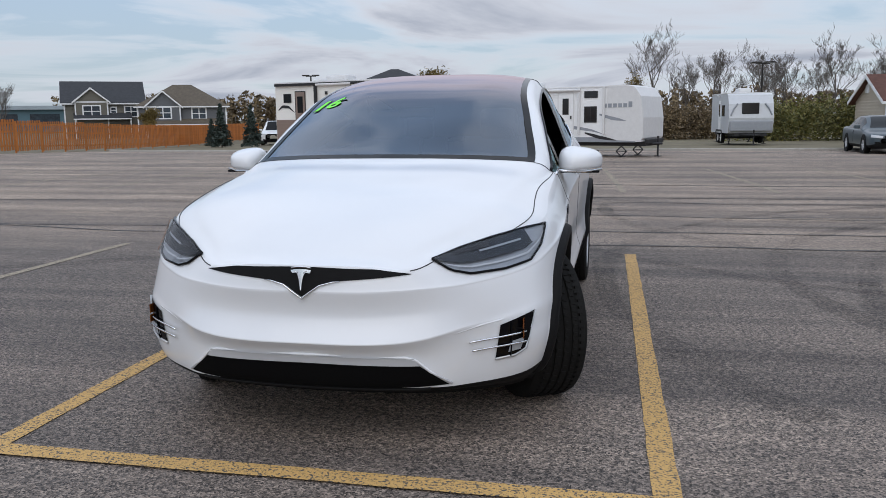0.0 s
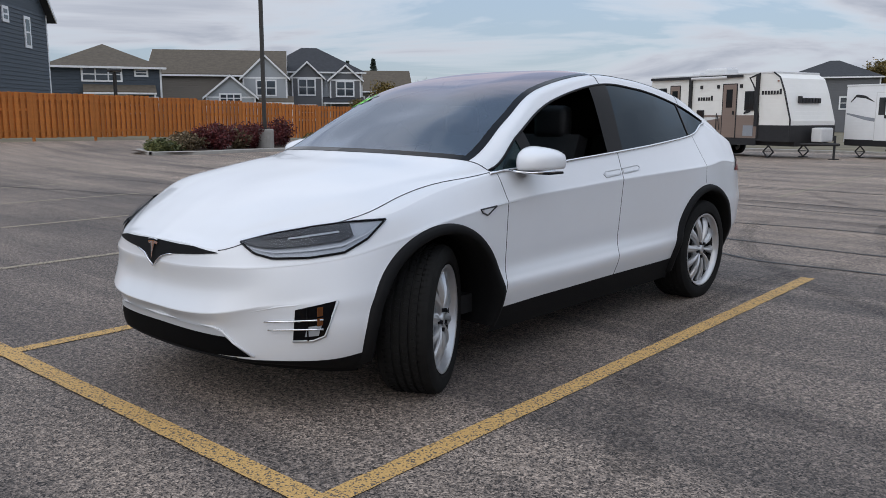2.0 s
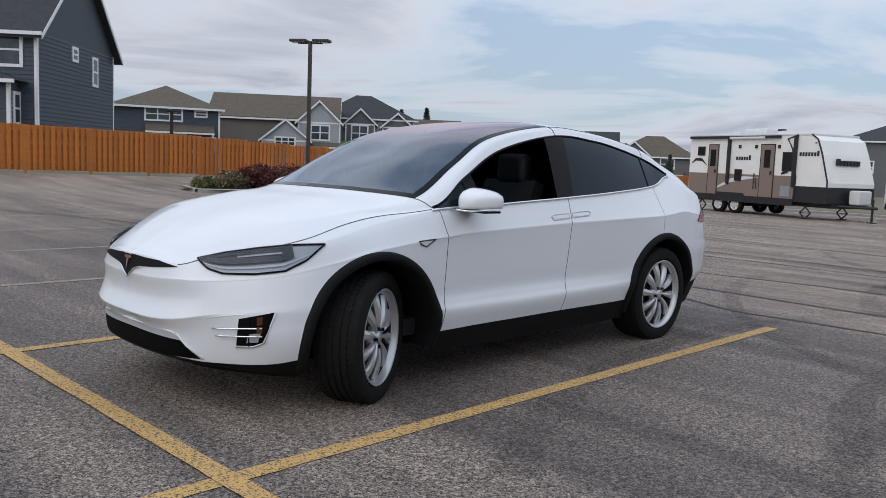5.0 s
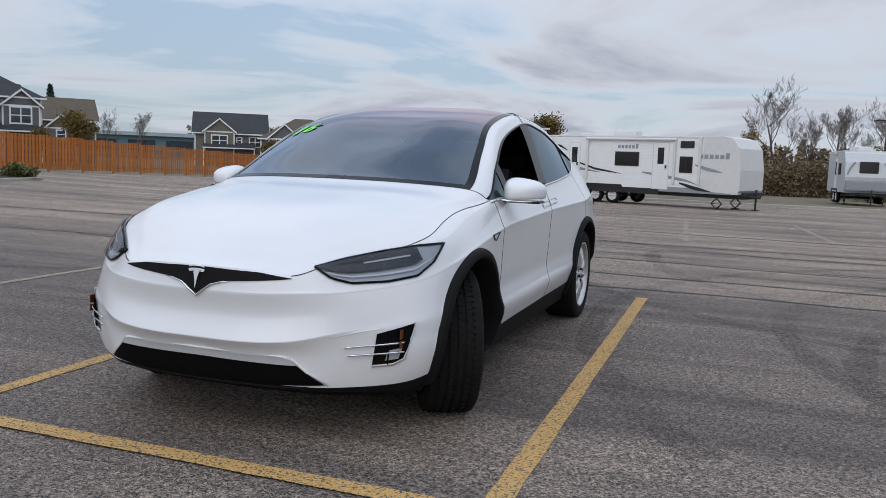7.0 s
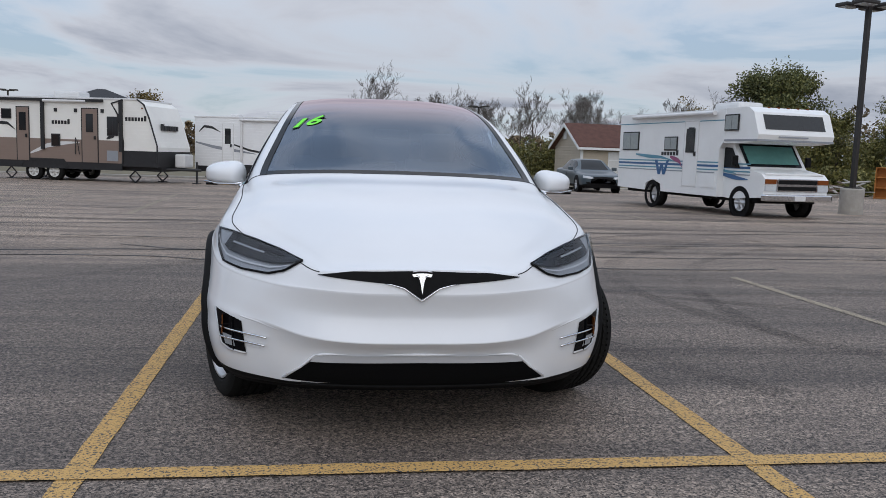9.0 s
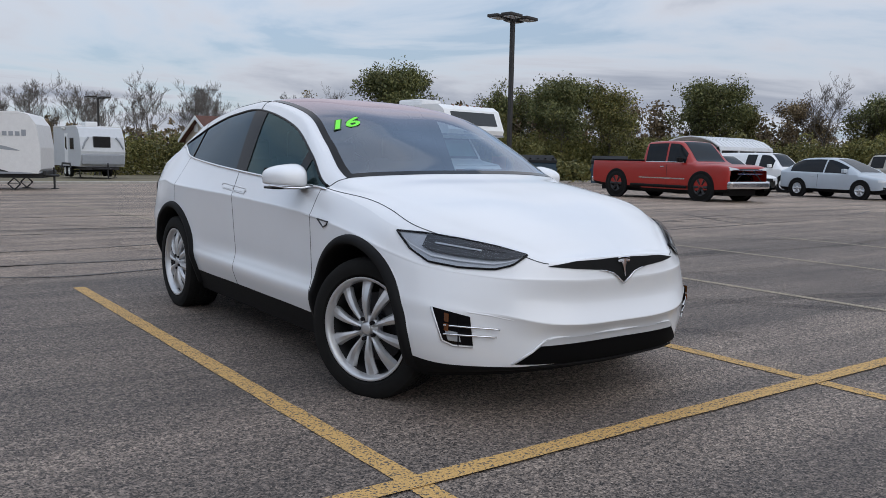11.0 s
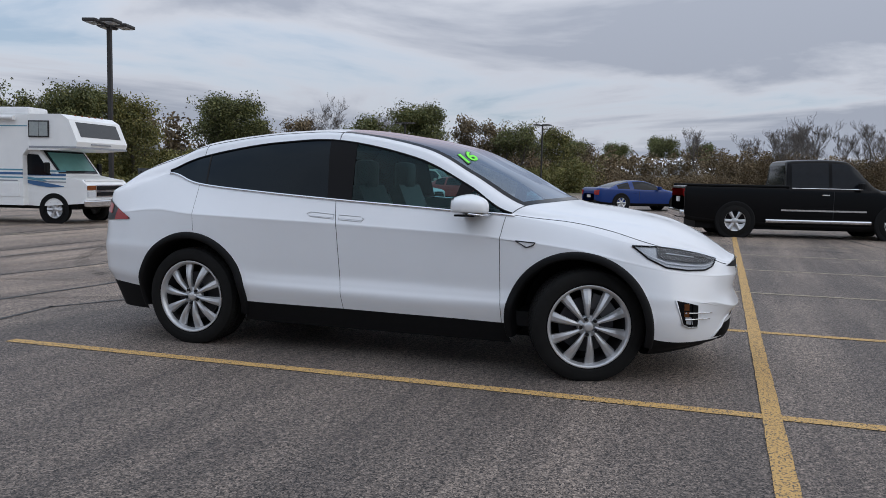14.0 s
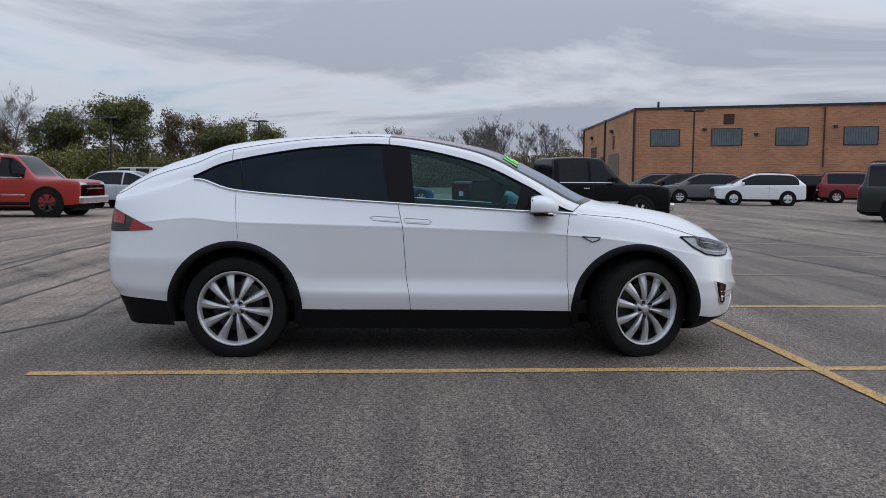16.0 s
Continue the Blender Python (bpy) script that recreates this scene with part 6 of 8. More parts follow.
for k in range(7):
    part("lettering", boxes((-.62 + k * .17, -.62 + k * .17 + .13, -4.39, -4.31, 1.98, 2.16 if k else 2.22)), FRAME_BLACK, av)
part("gas_bottle_cover", boxes((-.33, .33, -5.1, -4.7, .62, 1.12, .06)), PLASTIC_WHITE, av, "white gas bottle cover")
part("storage_hatch", boxes((hwx - .03, hwx - .01, -3, -2.57, .80, 1.18)), RV_GREY, av)
for y in (-2.4, -1.35, -.55):
    part("porch_lamp", boxes((hwx - .05, hwx, y - .05, y + .05, 2.55, 2.68)), FRAME_BLACK, av)
part("grab_rail", tube(bmesh.new(), [(hwx - .06, -1.5, 1.0), (hwx - .10, -1.45, 1.5), (hwx - .06, -1.35, 1.62), (hwx - .04, -1.33, 1.0)], .015), FRAME_BLACK, av)

# white trailer, scaled down to fit the camera's view
P = (-2.7, 28.4)
vt = trailer("travel_trailer", "long white travel trailer with grey swoosh graphics", pose(P[0] + .05, P[1] + 1.16, ground_z(*P), 0, 0, 69) @ Matrix.Diagonal((.9, .9, .9, 1)), 5.90, 3.15, 2.85, RV_WHITE, RV_GREY,
             [(-5.94, 1.0), (-5.98, 1.6), (-5.86, 2.45), (-5.6, 2.80), (-5.28, 2.85)], tow=.45)
part("nose_cap", prisms("x", -1.235, 1.235, [(-5.98, .8), (-5.99, 1.6), (-5.87, 2.45), (-5.6, 2.82), (-5.2, 2.92), (-4.46, 2.90), (-4.38, .72), (-5.86, .66)]), PLASTIC_WHITE, vt, "smooth white front cap")
rv_door(vt, hwx, -2.95, -2.28, .72, 2.60, RV_WHITE)
rv_door(vt, hwx, 1.30, 1.80, .72, 2.55, RV_WHITE)
rv_window(vt, hwx, -1.62, -.48, 1.62, 2.22, halves=False)
rv_window(vt, hwx, -4.01, -3.45, 1.42, 2.08)
rv_window(vt, hwx, -4.04, -3.45, 2.42, 2.70, halves=False)
part("side_skirt", boxes((hwx - .012, hwx, -2.6, 3.1, .48, .72)), FRAME_BLACK, vt)
part("side_skirt", boxes((hwx - .012, hwx, -5.68, -2.6, .62, .82)), RV_GREY, vt)
for y in (.88, -3.23, -4.32):
    part("awning_arm", boxes((hwx - .09, hwx - .02, y - .05, y + .05, .95, 2.85)), PLASTIC_WHITE, vt)
swoosh(vt, hwx, [(2.95, 2.20), (2.7, 2.45), (2.3, 2.40), (1.9, 2.2)], .10, FRAME_BLACK)
swoosh(vt, hwx, [(3.1, 1.75), (2.2, 1.55), (1.0, 1.40), (.2, 1.3)], .12, RV_GREY)
swoosh(vt, hwx, [(1.5, 1.75), (.5, 1.45), (-.8, 1.28)], .08, FRAME_BLACK)
swoosh(vt, hwx, [(-1.8, 1.38), (-2.99, 1.22), (-3.81, 1.10), (-4.3, .95)], .12, RV_GREY)
swoosh(vt, hwx - .016, [(-4.13, 1.75), (-4.62, 1.60), (-5.28, 1.48)], .12, RV_GREY)
swoosh(vt, hwx - .016, [(-3.49, 1.0), (-4.13, .82), (-4.87, .70)], .12, FRAME_BLACK)
sticker_bars(vt, hwx - .002, -1.55, 2.36, 1.0, .17, RV_GREY, 6)
sticker_bars(vt, hwx - .022, -5.52, 2.02, 1.30, .2, RV_GREY, 6)
part("front_bracket", boxes((-1.0, 1.0, -6.1, -5.98, .56, .74, .03)), FRAME_BLACK, vt)

# small rounded silver trailer, seen end on
P = (8.2, 46.0)
st3 = trailer("travel_trailer", "small silver-white travel trailer seen end on", pose(P[0], P[1] + 2.6, ground_z(*P), 0, 0, 4), 2.7, 2.6, 2.9, material("pale_silver_shell", (0.55, 0.57, 0.60), 0.35, vary=0.05), RV_GREY,
              [(-2.85, 1.0), (-2.95, 1.5), (-2.75, 2.3), (-2.4, 2.8), (-2.1, 2.9)])
part("front_window", boxes((-.52, .42, -2.93, -2.70, 1.72, 2.35, .04)), RV_PANE, st3, "dark front window")
part("front_shield", boxes((-1.18, 1.18, -3.0, -2.8, .75, 1.35, .08)), RV_GREY, st3)
rv_window(st3, hwx, -1.6, -.9, 1.6, 2.25)
rv_door(st3, hwx, -.4, .2, .72, 2.5, RV_WHITE)
for s in (-1, 1):
    part("side_graphic", tube(bmesh.new(), [(s * .75, -2.80, 2.30), (s * .95, -2.86, 2.05), (s * 1.12, -2.93, 1.65)], .05), RV_GREY, st3)

# motorhome: front axle at y = 0, front towards -y
rvm = pose(10.40, 14.55, ground_z(9.5, 14.5), 0, 0, 9) @ Matrix.Diagonal((.92, .92, .92, 1))
rv = thing("motorhome", "white over-cab motorhome with blue stripes and van front", "motorhome", rvm)
RVW = material("rv_smooth_white", (0.82, 0.83, 0.83), 0.4, vary=0.05, scale=1.2)
part("house_body", prisms("x", -1.18, 1.18, [(.75, .47), (.75, 1.78), (.55, 2.02), (.55, 2.98), (6.15, 2.98), (6.2, 2.9), (6.2, .50), (4.46, .47), (4.40, .70), (4.0, .82), (3.60, .70), (3.54, .47)]), RVW, rv, "white fibreglass house body")
part("cab_over", prisms("x", -1.17, 1.17, [(-.95, 1.98), (-1.02, 2.18), (-.72, 2.85), (-.45, 3.0), (.6, 3.0), (.6, 1.92), (-.2, 1.92)]), RVW, rv, "white bunk over the cab")
part("bunk_window", prisms("x", -.92, .92, [(-.965, 2.34), (-.765, 2.78), (-.745, 2.77), (-.945, 2.33)]), RV_PANE, rv, "dark bunk window")
part("bunk_band", boxes((-1.185, 1.185, -.99, .55, 1.98, 2.04)), RV_GREY, rv)
part("van_cab", prisms("x", -.98, .98, [(-.92, .55), (-.95, 1.02), (-.80, 1.15), (-.10, 1.27), (.42, 1.95), (1.2, 1.95), (1.2, .5), (.4, .45)]), RVW, rv, "white van cab")
part("windscreen", prisms("x", -.86, .86, [(-.075, 1.32), (.375, 1.905), (.36, 1.915), (-.09, 1.33)]), CAR_PANE, rv, "cab windscreen")
part("sun_shade", prisms("x", -.78, .78, [(-.045, 1.39), (.315, 1.86), (.302, 1.866), (-.058, 1.396)]), material("green_sun_shade", (0.10, 0.26, 0.24), 0.4), rv, "green sun shade")
part("hood_lip", boxes((-.9, .9, -.86, -.2, 1.12, 1.17, .02)), RVW, rv)
part("radiator_grille", boxes((-.62, .62, -.985, -.93, .70, 1.04, .02)), CHROME, rv, "chrome radiator grille")
part("grille_gap", boxes((-.58, .58, -1.0, -.95, .74, .84)), BLACK_TRIM, rv)
part("grille_gap", boxes((-.58, .58, -1.0, -.95, .90, 1.0)), BLACK_TRIM, rv)
part("front_bumper", boxes((-1.02, 1.02, -1.10, -.88, .46, .64, .04)), CHROME, rv, "chrome front bumper")
part("number_plate", boxes((-.16, .16, -1.125, -1.105, .48, .60)), PLASTIC_WHITE, rv)
for s in (1, -1):
    part("headlight", boxes((min(s * .64, s * .96), max(s * .64, s * .96), -.985, -.90, .72, .86, .01)), CLEAR_LAMP, rv)
    part("turn_lamp", boxes((min(s * .64, s * .97), max(s * .64, s * .97), -.98, -.90, .90, 1.02, .01)), AMBER, rv)
    part("cab_window", prisms("x", min(s * .985, s * .995), max(s * .985, s * .995), [(.06, 1.27), (.43, 1.80), (1.02, 1.83), (1.02, 1.27)]), CAR_PANE, rv)
    part("door_joint", boxes((min(s * .98, s * .987), max(s * .98, s * .987), 1.09, 1.105, .55, 1.88)), GAP, rv)
    part("door_handle", boxes((min(s * .98, s * 1.0), max(s * .98, s * 1.0), .86, 1.0, 1.12, 1.16, .006)), BLACK_TRIM, rv)
    part("mirror_arm", tube(bmesh.new(), [(s * .96, .12, 1.30), (s * 1.12, .08, 1.33), (s * 1.14, .06, 1.42)], .016), BLACK_TRIM, rv)
    part("wing_mirror", boxes((min(s * 1.08, s * 1.24), max(s * 1.08, s * 1.24), .02, .10, 1.34, 1.60, .03)), BLACK_TRIM, rv)
    simple_wheel(rv, s * .86, 0, .37, .22, s)
    simple_wheel(rv, s * .95, 4.0, .37, .22, s)
    part("wheel_arch", lathe(bmesh.new(), [(0, .43), (.012, .43), (.012, .30), (0, .30)], (s * .984 - (0 if s > 0 else .012), 0, .37), "x", 36), BLACK_TRIM, rv)
    part("wheel_arch", lathe(bmesh.new(), [(0, .42), (.012, .42), (.012, .30), (0, .30)], (s * 1.184 - (0 if s > 0 else .012), 4.0, .37), "x", 36), BLACK_TRIM, rv)
part("underside", boxes((-.9, .9, -.6, 6.0, .38, .62)), BLACK_TRIM, rv)
sx = -1.18
rv_window(rv, sx, -.05, .55, 2.30, 2.80, CURTAIN)
rv_window(rv, sx, 4.95, 5.95, 1.70, 2.35, CURTAIN)
rv_window(rv, sx, 2.75, 3.45, 1.70, 2.15, CURTAIN)
d = rv_door(rv, sx, 1.75, 2.40, .70, 2.62, RVW)
part("entry_window", boxes((sx - .05, sx - .03, 1.87, 2.28, 1.65, 2.40, .004)), RV_PANE, d)
part("storage_door", boxes((sx - .015, sx, .85, 1.55, .70, 1.05)), RVW, rv)
part("awning", bar((sx - .10, .9, 2.86), (sx - .10, 5.2, 2.86), .07), PLASTIC_WHITE, rv)
part("air_conditioner", boxes((-.42, .42, 1.1, 2.2, 2.98, 3.28, .1)), PLASTIC_WHITE, rv)
part("roof_vent", boxes((-.2, .2, 4.0, 4.4, 2.98, 3.10, .03)), PLASTIC_WHITE, rv)
for z, h, mt, y0 in ((1.38, .035, TEAL_STRIPE, .75), (1.27, .06, BLUE_STRIPE, .75), (1.18, .035, TEAL_STRIPE, .75), (1.10, .03, RV_GREY, .9), (2.62, .03, TEAL_STRIPE, .6)):
    part("side_stripe", boxes((sx - .008, sx, y0, 6.18, z, z + h)), mt, rv)
    if z < 2:
        part("side_stripe", boxes((-.99, -.98, -.35, .75, z - .02, z + h - .02)), mt, rv)
part("side_emblem", prisms("x", sx - .014, sx - .008, [(3.95, 1.42), (3.80, 1.42), (3.68, 1.12), (3.60, 1.32), (3.50, 1.32), (3.42, 1.12), (3.28, 1.42), (3.16, 1.42), (3.36, .98), (3.48, .98), (3.55, 1.18), (3.62, .98), (3.74, .98)]), BLUE_STRIPE, rv, "blue angular emblem")
swoosh(rv, sx - .012, [(5.1, 1.58), (4.3, 1.52), (3.6, 1.50), (3.0, 1.42)], .09, TEAL_STRIPE)
swoosh(rv, sx - .012, [(3.1, 1.52), (2.6, 1.40), (2.45, 1.22)], .12, material("magenta_swoosh", (0.30, 0.08, 0.18), 0.4), )
sticker_bars(rv, sx - .006, 2.7, 1.56, .95, .13, DARK_METAL, 6)
swoosh(rv, -.992, [(.95, 1.12), (.5, 1.05), (.1, 1.0), (-.3, .98)], .10, BLUE_STRIPE)
swoosh(rv, -.994, [(1.0, 1.22), (.6, 1.17), (.2, 1.12)], .06, TEAL_STRIPE)
part("bunk_lettering", boxes((-.55, .35, -1.03, -1.0, 2.10, 2.14)), RV_GREY, rv)
for k in range(5):
    part("marker_lamp", boxes((-.6 + k * .3, -.54 + k * .3, -.48, -.42, 2.985, 3.02)), AMBER, rv)
part("rear_bumper", boxes((-1.1, 1.1, 6.2, 6.4, .5, .62, .02)), FRAME_BLACK, rv)
# heights over 1.9 and the bunk's length are squeezed to fit the camera's view
for ob in rv.children_recursive:
    if ob.type == "MESH" and ob.parent is not None and ob.matrix_basis.translation.length < .01:
        for vt_ in ob.data.vertices:
            if vt_.co.z > 1.9:
                vt_.co.z = 1.9 + (vt_.co.z - 1.9) * .86
            if vt_.co.z > 1.86 and vt_.co.y < 0:
                vt_.co.y *= .80

# ---- fence, lamps, houses ----
FENCE = [(-24.9, -22.0), (-25.2, -4.0), (-25.8, 5.0), (-27.4, 16.0), (-29.4, 34.0), (-32.5, 55.0), (-36.5, 78.0)]


def fence_run(points, height):
    """A board fence with planks on both faces in turn, posts and rails; each bay is a thing of its own."""
    pl = mesh_from(boxes((-.007, .007, -.069, .069, .06, height, .004, 1)), "plank")
    pl.materials.append(CEDAR)
    post = mesh_from(boxes((-.03, .03, -.045, .045, -.25, height - .03, .006, 1)), "post")
    post.materials.append(CEDAR)
    rail = mesh_from(boxes((-.02, .02, -1.2, 1.2, -.045, .045)), "rail")
    rail.materials.append(CEDAR)
    runs = resample([(x, y, 0) for x, y in points], int(sum((Vector(b) - Vector(a)).length for a, b in zip(points, points[1:])) / 2.4))
    for a, b in zip(runs, runs[1:]):
        c = (a + b) / 2
        yaw = math.degrees(math.atan2(b.y - a.y, b.x - a.x)) - 90
        bay = thing("fence_bay", "orange-stained cedar board fence bay with alternating planks", "fence", pose(c.x, c.y, ground_z(c.x, c.y), 0, 0, yaw), "board fence")
        half = (b - a).length / 2
        p = part("post", post, None, bay)
        p.location = (0, -half, 0)
        for z in (.30, 1.02, height - .18):
            r = part("rail", rail, None, bay)
            r.location = (0, 0, z)
        n = 11
        for k in range(n):
            for s in (1, -1):
                q = part("plank", pl, None, bay)
                q.location = (s * .030, -half + 2 * half * (k + (.5 if s > 0 else 1.0)) / n, random.uniform(-.012, .012))


fence_run(FENCE, 1.62)


def lot_lamp(x, y, top, pedestal, yaw=0.0, arm=.75, heads=2, dish=.62):
    lamp = thing("parking_lot_lamp", "tall dark lot lamp with flat heads on a pole", "street lamp", pose(x, y, ground_z(x, y), 0, 0, yaw))
    z0 = 0.0
    if pedestal:
        bm = bmesh.new()
        lathe(bm, [(-.2, .31), (.68, .31), (.72, .29), (.72, .001)], (0, 0, 0), "z", 36)
        part("concrete_base", bm, CONCRETE, lamp, "round concrete base", smooth=False)
        z0 = .72
    h = top - ground_z(x, y)
    part("base_plate", boxes((-.16, .16, -.16, .16, z0, z0 + .03)), POLE, lamp)
    part("pole", boxes((-.06, .06, -.06, .06, z0, h - .02, .008)), POLE, lamp, "square bronze pole")
    part("cross_arm", boxes((-arm * .6, arm * .6, -.03, .03, h - .12, h - .05)), POLE, lamp)
    for s in (1, -1):
        for q in ((-.26, .26) if heads == 4 else (0,)):
            part("lamp_head", boxes((min(s * .12, s * (.12 + dish)), max(s * .12, s * (.12 + dish)), q - .20, q + .20, h - .06, h + .04, .03)), POLE, lamp, "flat shoebox lamp head")
            part("lamp_glass", boxes((min(s * .18, s * (.06 + dish)), max(s * .18, s * (.06 + dish)), q - .15, q + .15, h - .075, h - .058)), CLEAR_LAMP, lamp)
    return lamp


lot_lamp(-20.6, 14.7, 5.5, True, 35, heads=2)
lot_lamp(13.9, 16.5, 5.6, True, 15, heads=4)
lot_lamp(67.0, 14.8, 6.15, False, 80, heads=4)
lot_lamp(59.8, 25.2, 5.85, False, 70, heads=4)
lot_lamp(-25.8, 66.0, 5.15, False, 10)
lot_lamp(10.3, 55.0, 4.70, False, 0, heads=4)
lot_lamp(52.0, -19.0, 6.3, False, 70, arm=1.1)
lot_lamp(-31.5, 14.8, 3.2, False, 0, arm=.2, dish=.15)


def house_window(parent, face, u, z, w, h, cols, rows=2, trim=.10):
    """face(u, z, out) gives a point of the wall; a framed window with panes."""
    def slab(u0, u1, z0, z1, o0, o1):
        bm = bmesh.new()
        a = [bm.verts.new(face(uu, zz, oo)) for oo in (o0, o1) for uu, zz in ((u0, z0), (u1, z0), (u1, z1), (u0, z1))]
        for f in ((4, 5, 6, 7), (0, 1, 5, 4), (1, 2, 6, 5), (2, 3, 7, 6), (3, 0, 4, 7)):
            bm.faces.new([a[i] for i in f])
        bmesh.ops.recalc_face_normals(bm, faces=bm.faces)
        return bm
    fr = part("window", slab(u - trim, u + w + trim, z - trim, z + h + trim, -.02, .065), WHITE_TRIM, parent, "white framed window")
    for c in range(cols):
        for r in range(rows):
            a = u + w * c / cols + .055
            b = u + w * (c + 1) / cols - .055
            part("pane", slab(a, b, z + h * r / rows + .045, z + h * (r + 1) / rows - .045, .03, .072), HOUSE_PANE, fr)


def house(label, m, W, D, H, wall, roof_mat, ridge, rise, front_windows=(), side_windows=(), gables=(), porch=None, over=.4, right_windows=()):
    """Front along x from 0 to W facing -y, depth along +y. ridge: 'x', 'y' or 'hip'."""
    hs = thing("house", label, "house", m)
    # lap siding: each course stands out at its lower edge
    bm = bmesh.new()
    rings = []
    for k in range(int((H + 1.0) / .2) + 1):
        z = -1.0 + .2 * k
        for zz, e in ((z, .03), (min(z + .2, H), .004)):
            if zz <= H:
                rings.append([bm.verts.new(p) for p in ((-e, -e, zz), (W + e, -e, zz), (W + e, D + e, zz), (-e, D + e, zz))])
    for q, r in zip(rings, rings[1:]):
        for i in range(4):
            bm.faces.new((q[i], q[(i + 1) % 4], r[(i + 1) % 4], r[i]))
    bm.faces.new(rings[0][::-1])
    bm.faces.new(rings[-1])
    part("wall", bm, wall, hs, "lap siding walls")
    o = over
    bm = bmesh.new()
    if ridge == "hip":
        k = min(W, D) / 2 + o
        base = [(-o, -o, H - .1), (W + o, -o, H - .1), (W + o, D + o, H - .1), (-o, D + o, H - .1)]
        if W >= D:
            tops = [(k - o, D / 2, H + rise), (W - k + o, D / 2, H + rise)]
        else:
            tops = [(W / 2, k - o, H + rise), (W / 2, D - k + o, H + rise)]
        b = [bm.verts.new(v) for v in base]
        t = [bm.verts.new(v) for v in tops]
        bm.faces.new(b[::-1])
        if W >= D:
            for f in ((b[0], b[1], t[1], t[0]), (b[1], b[2], t[1]), (b[2], b[3], t[0], t[1]), (b[3], b[0], t[0])):
                bm.faces.new(f)
        else:
            for f in ((b[0], b[1], t[0]), (b[1], b[2], t[1], t[0]), (b[2], b[3], t[1]), (b[3], b[0], t[0], t[1])):
                bm.faces.new(f)
    elif ridge == "x":
        sl = rise / (D / 2)
        prism(bm, [(-o, H - o * sl), (D / 2, H + rise), (D + o, H - o * sl), (D + o, H - o * sl + .22), (D / 2, H + rise + .24), (-o, H - o * sl + .22)], "x", -o, W + o)
    else:
        sl = rise / (W / 2)
        prism(bm, [(-o, H - o * sl), (W / 2, H + rise), (W + o, H - o * sl), (W + o, H - o * sl + .22), (W / 2, H + rise + .24), (-o, H - o * sl + .22)], "y", -o, D + o)
    part("roof", bm, roof_mat, hs, "asphalt shingle roof")
    if ridge == "x":
        for x0 in (0.0, W - .1):
            part("gable_wall", prisms("x", x0, x0 + .1, [(0, H), (D, H), (D / 2, H + rise)]), wall, hs)
        for x0 in (-o - .03, W + o - .02):
            sl = rise / (D / 2)
            part("rake_board", prisms("x", x0, x0 + .05, [(-o, H - o * sl - .02), (D / 2, H + rise - .02), (D + o, H - o * sl - .02), (D + o, H - o * sl + .2), (D / 2, H + rise + .22), (-o, H - o * sl + .2)]), WHITE_TRIM, hs)
    elif ridge == "y":
        for y0 in (0.0, D - .1):
            part("gable_wall", prisms("y", y0, y0 + .1, [(0, H), (W, H), (W / 2, H + rise)]), wall, hs)
        sl = rise / (W / 2)
        part("rake_board", prisms("y", -o - .03, -o + .02, [(-o, H - o * sl - .02), (W / 2, H + rise - .02), (W + o, H - o * sl - .02), (W + o, H - o * sl + .2), (W / 2, H + rise + .22), (-o, H - o * sl + .2)]), WHITE_TRIM, hs)
    part("gutter", boxes((-o, W + o, -o - .08, -o + .02, H - .24, H - .08)), WHITE_TRIM, hs, "white gutter")
    for x0 in (-.03, W - .12):
        part("corner_board", boxes((x0, x0 + .15, -.045, .10, -.5, H)), WHITE_TRIM, hs)
    for x0 in (W - .07,):
        part("corner_board", boxes((x0, x0 + .10, D - .12, D + .03, -.5, H)), WHITE_TRIM, hs)
    for u, z, w, h, c in front_windows:
        house_window(hs, lambda a, b, q: (a, -q, b), u, z, w, h, c)
    for u, z, w, h, c in side_windows:
        house_window(hs, lambda a, b, q: (W + q, a, b), u, z, w, h, c)
    for u, z, w, h, c in right_windows:
        house_window(hs, lambda a, b, q: (-q, D - a, b), u, z, w, h, c)
    for gx, gw, gz, gh, depth, mat_, win in gables:
        g = part("gable_bay", prisms("y", -depth, .6, [(gx, -.5), (gx + gw, -.5), (gx + gw, gz), (gx + gw / 2, gz + gh), (gx, gz)]), mat_, hs)
        sl = gh / (gw / 2)
        e = .3
        part("bay_roof", prisms("y", -depth - .25, D * .45, [(gx - e, gz - e * sl), (gx + gw / 2, gz + gh), (gx + gw + e, gz - e * sl), (gx + gw + e, gz - e * sl + .2), (gx + gw / 2, gz + gh + .22), (gx - e, gz - e * sl + .2)]), roof_mat, hs)
        part("rake_board", prisms("y", -depth - .29, -depth - .24, [(gx - e, gz - e * sl - .02), (gx + gw / 2, gz + gh - .02), (gx + gw + e, gz - e * sl - .02), (gx + gw + e, gz - e * sl + .2), (gx + gw / 2, gz + gh + .2), (gx - e, gz - e * sl + .2)]), WHITE_TRIM, hs)
        part("bay_band", boxes((gx, gx + gw, -depth - .02, -depth + .04, gz - .12, gz + .04)), WHITE_TRIM, hs)
        for x0 in (gx - .02, gx + gw - .13):
            part("corner_board", boxes((x0, x0 + .15, -depth - .03, -depth + .10, -.5, gz)), WHITE_TRIM, hs)
        for u, z, w, h, c in win:
            house_window(hs, lambda a, b, q: (a, -depth - q, b), u, z, w, h, c)
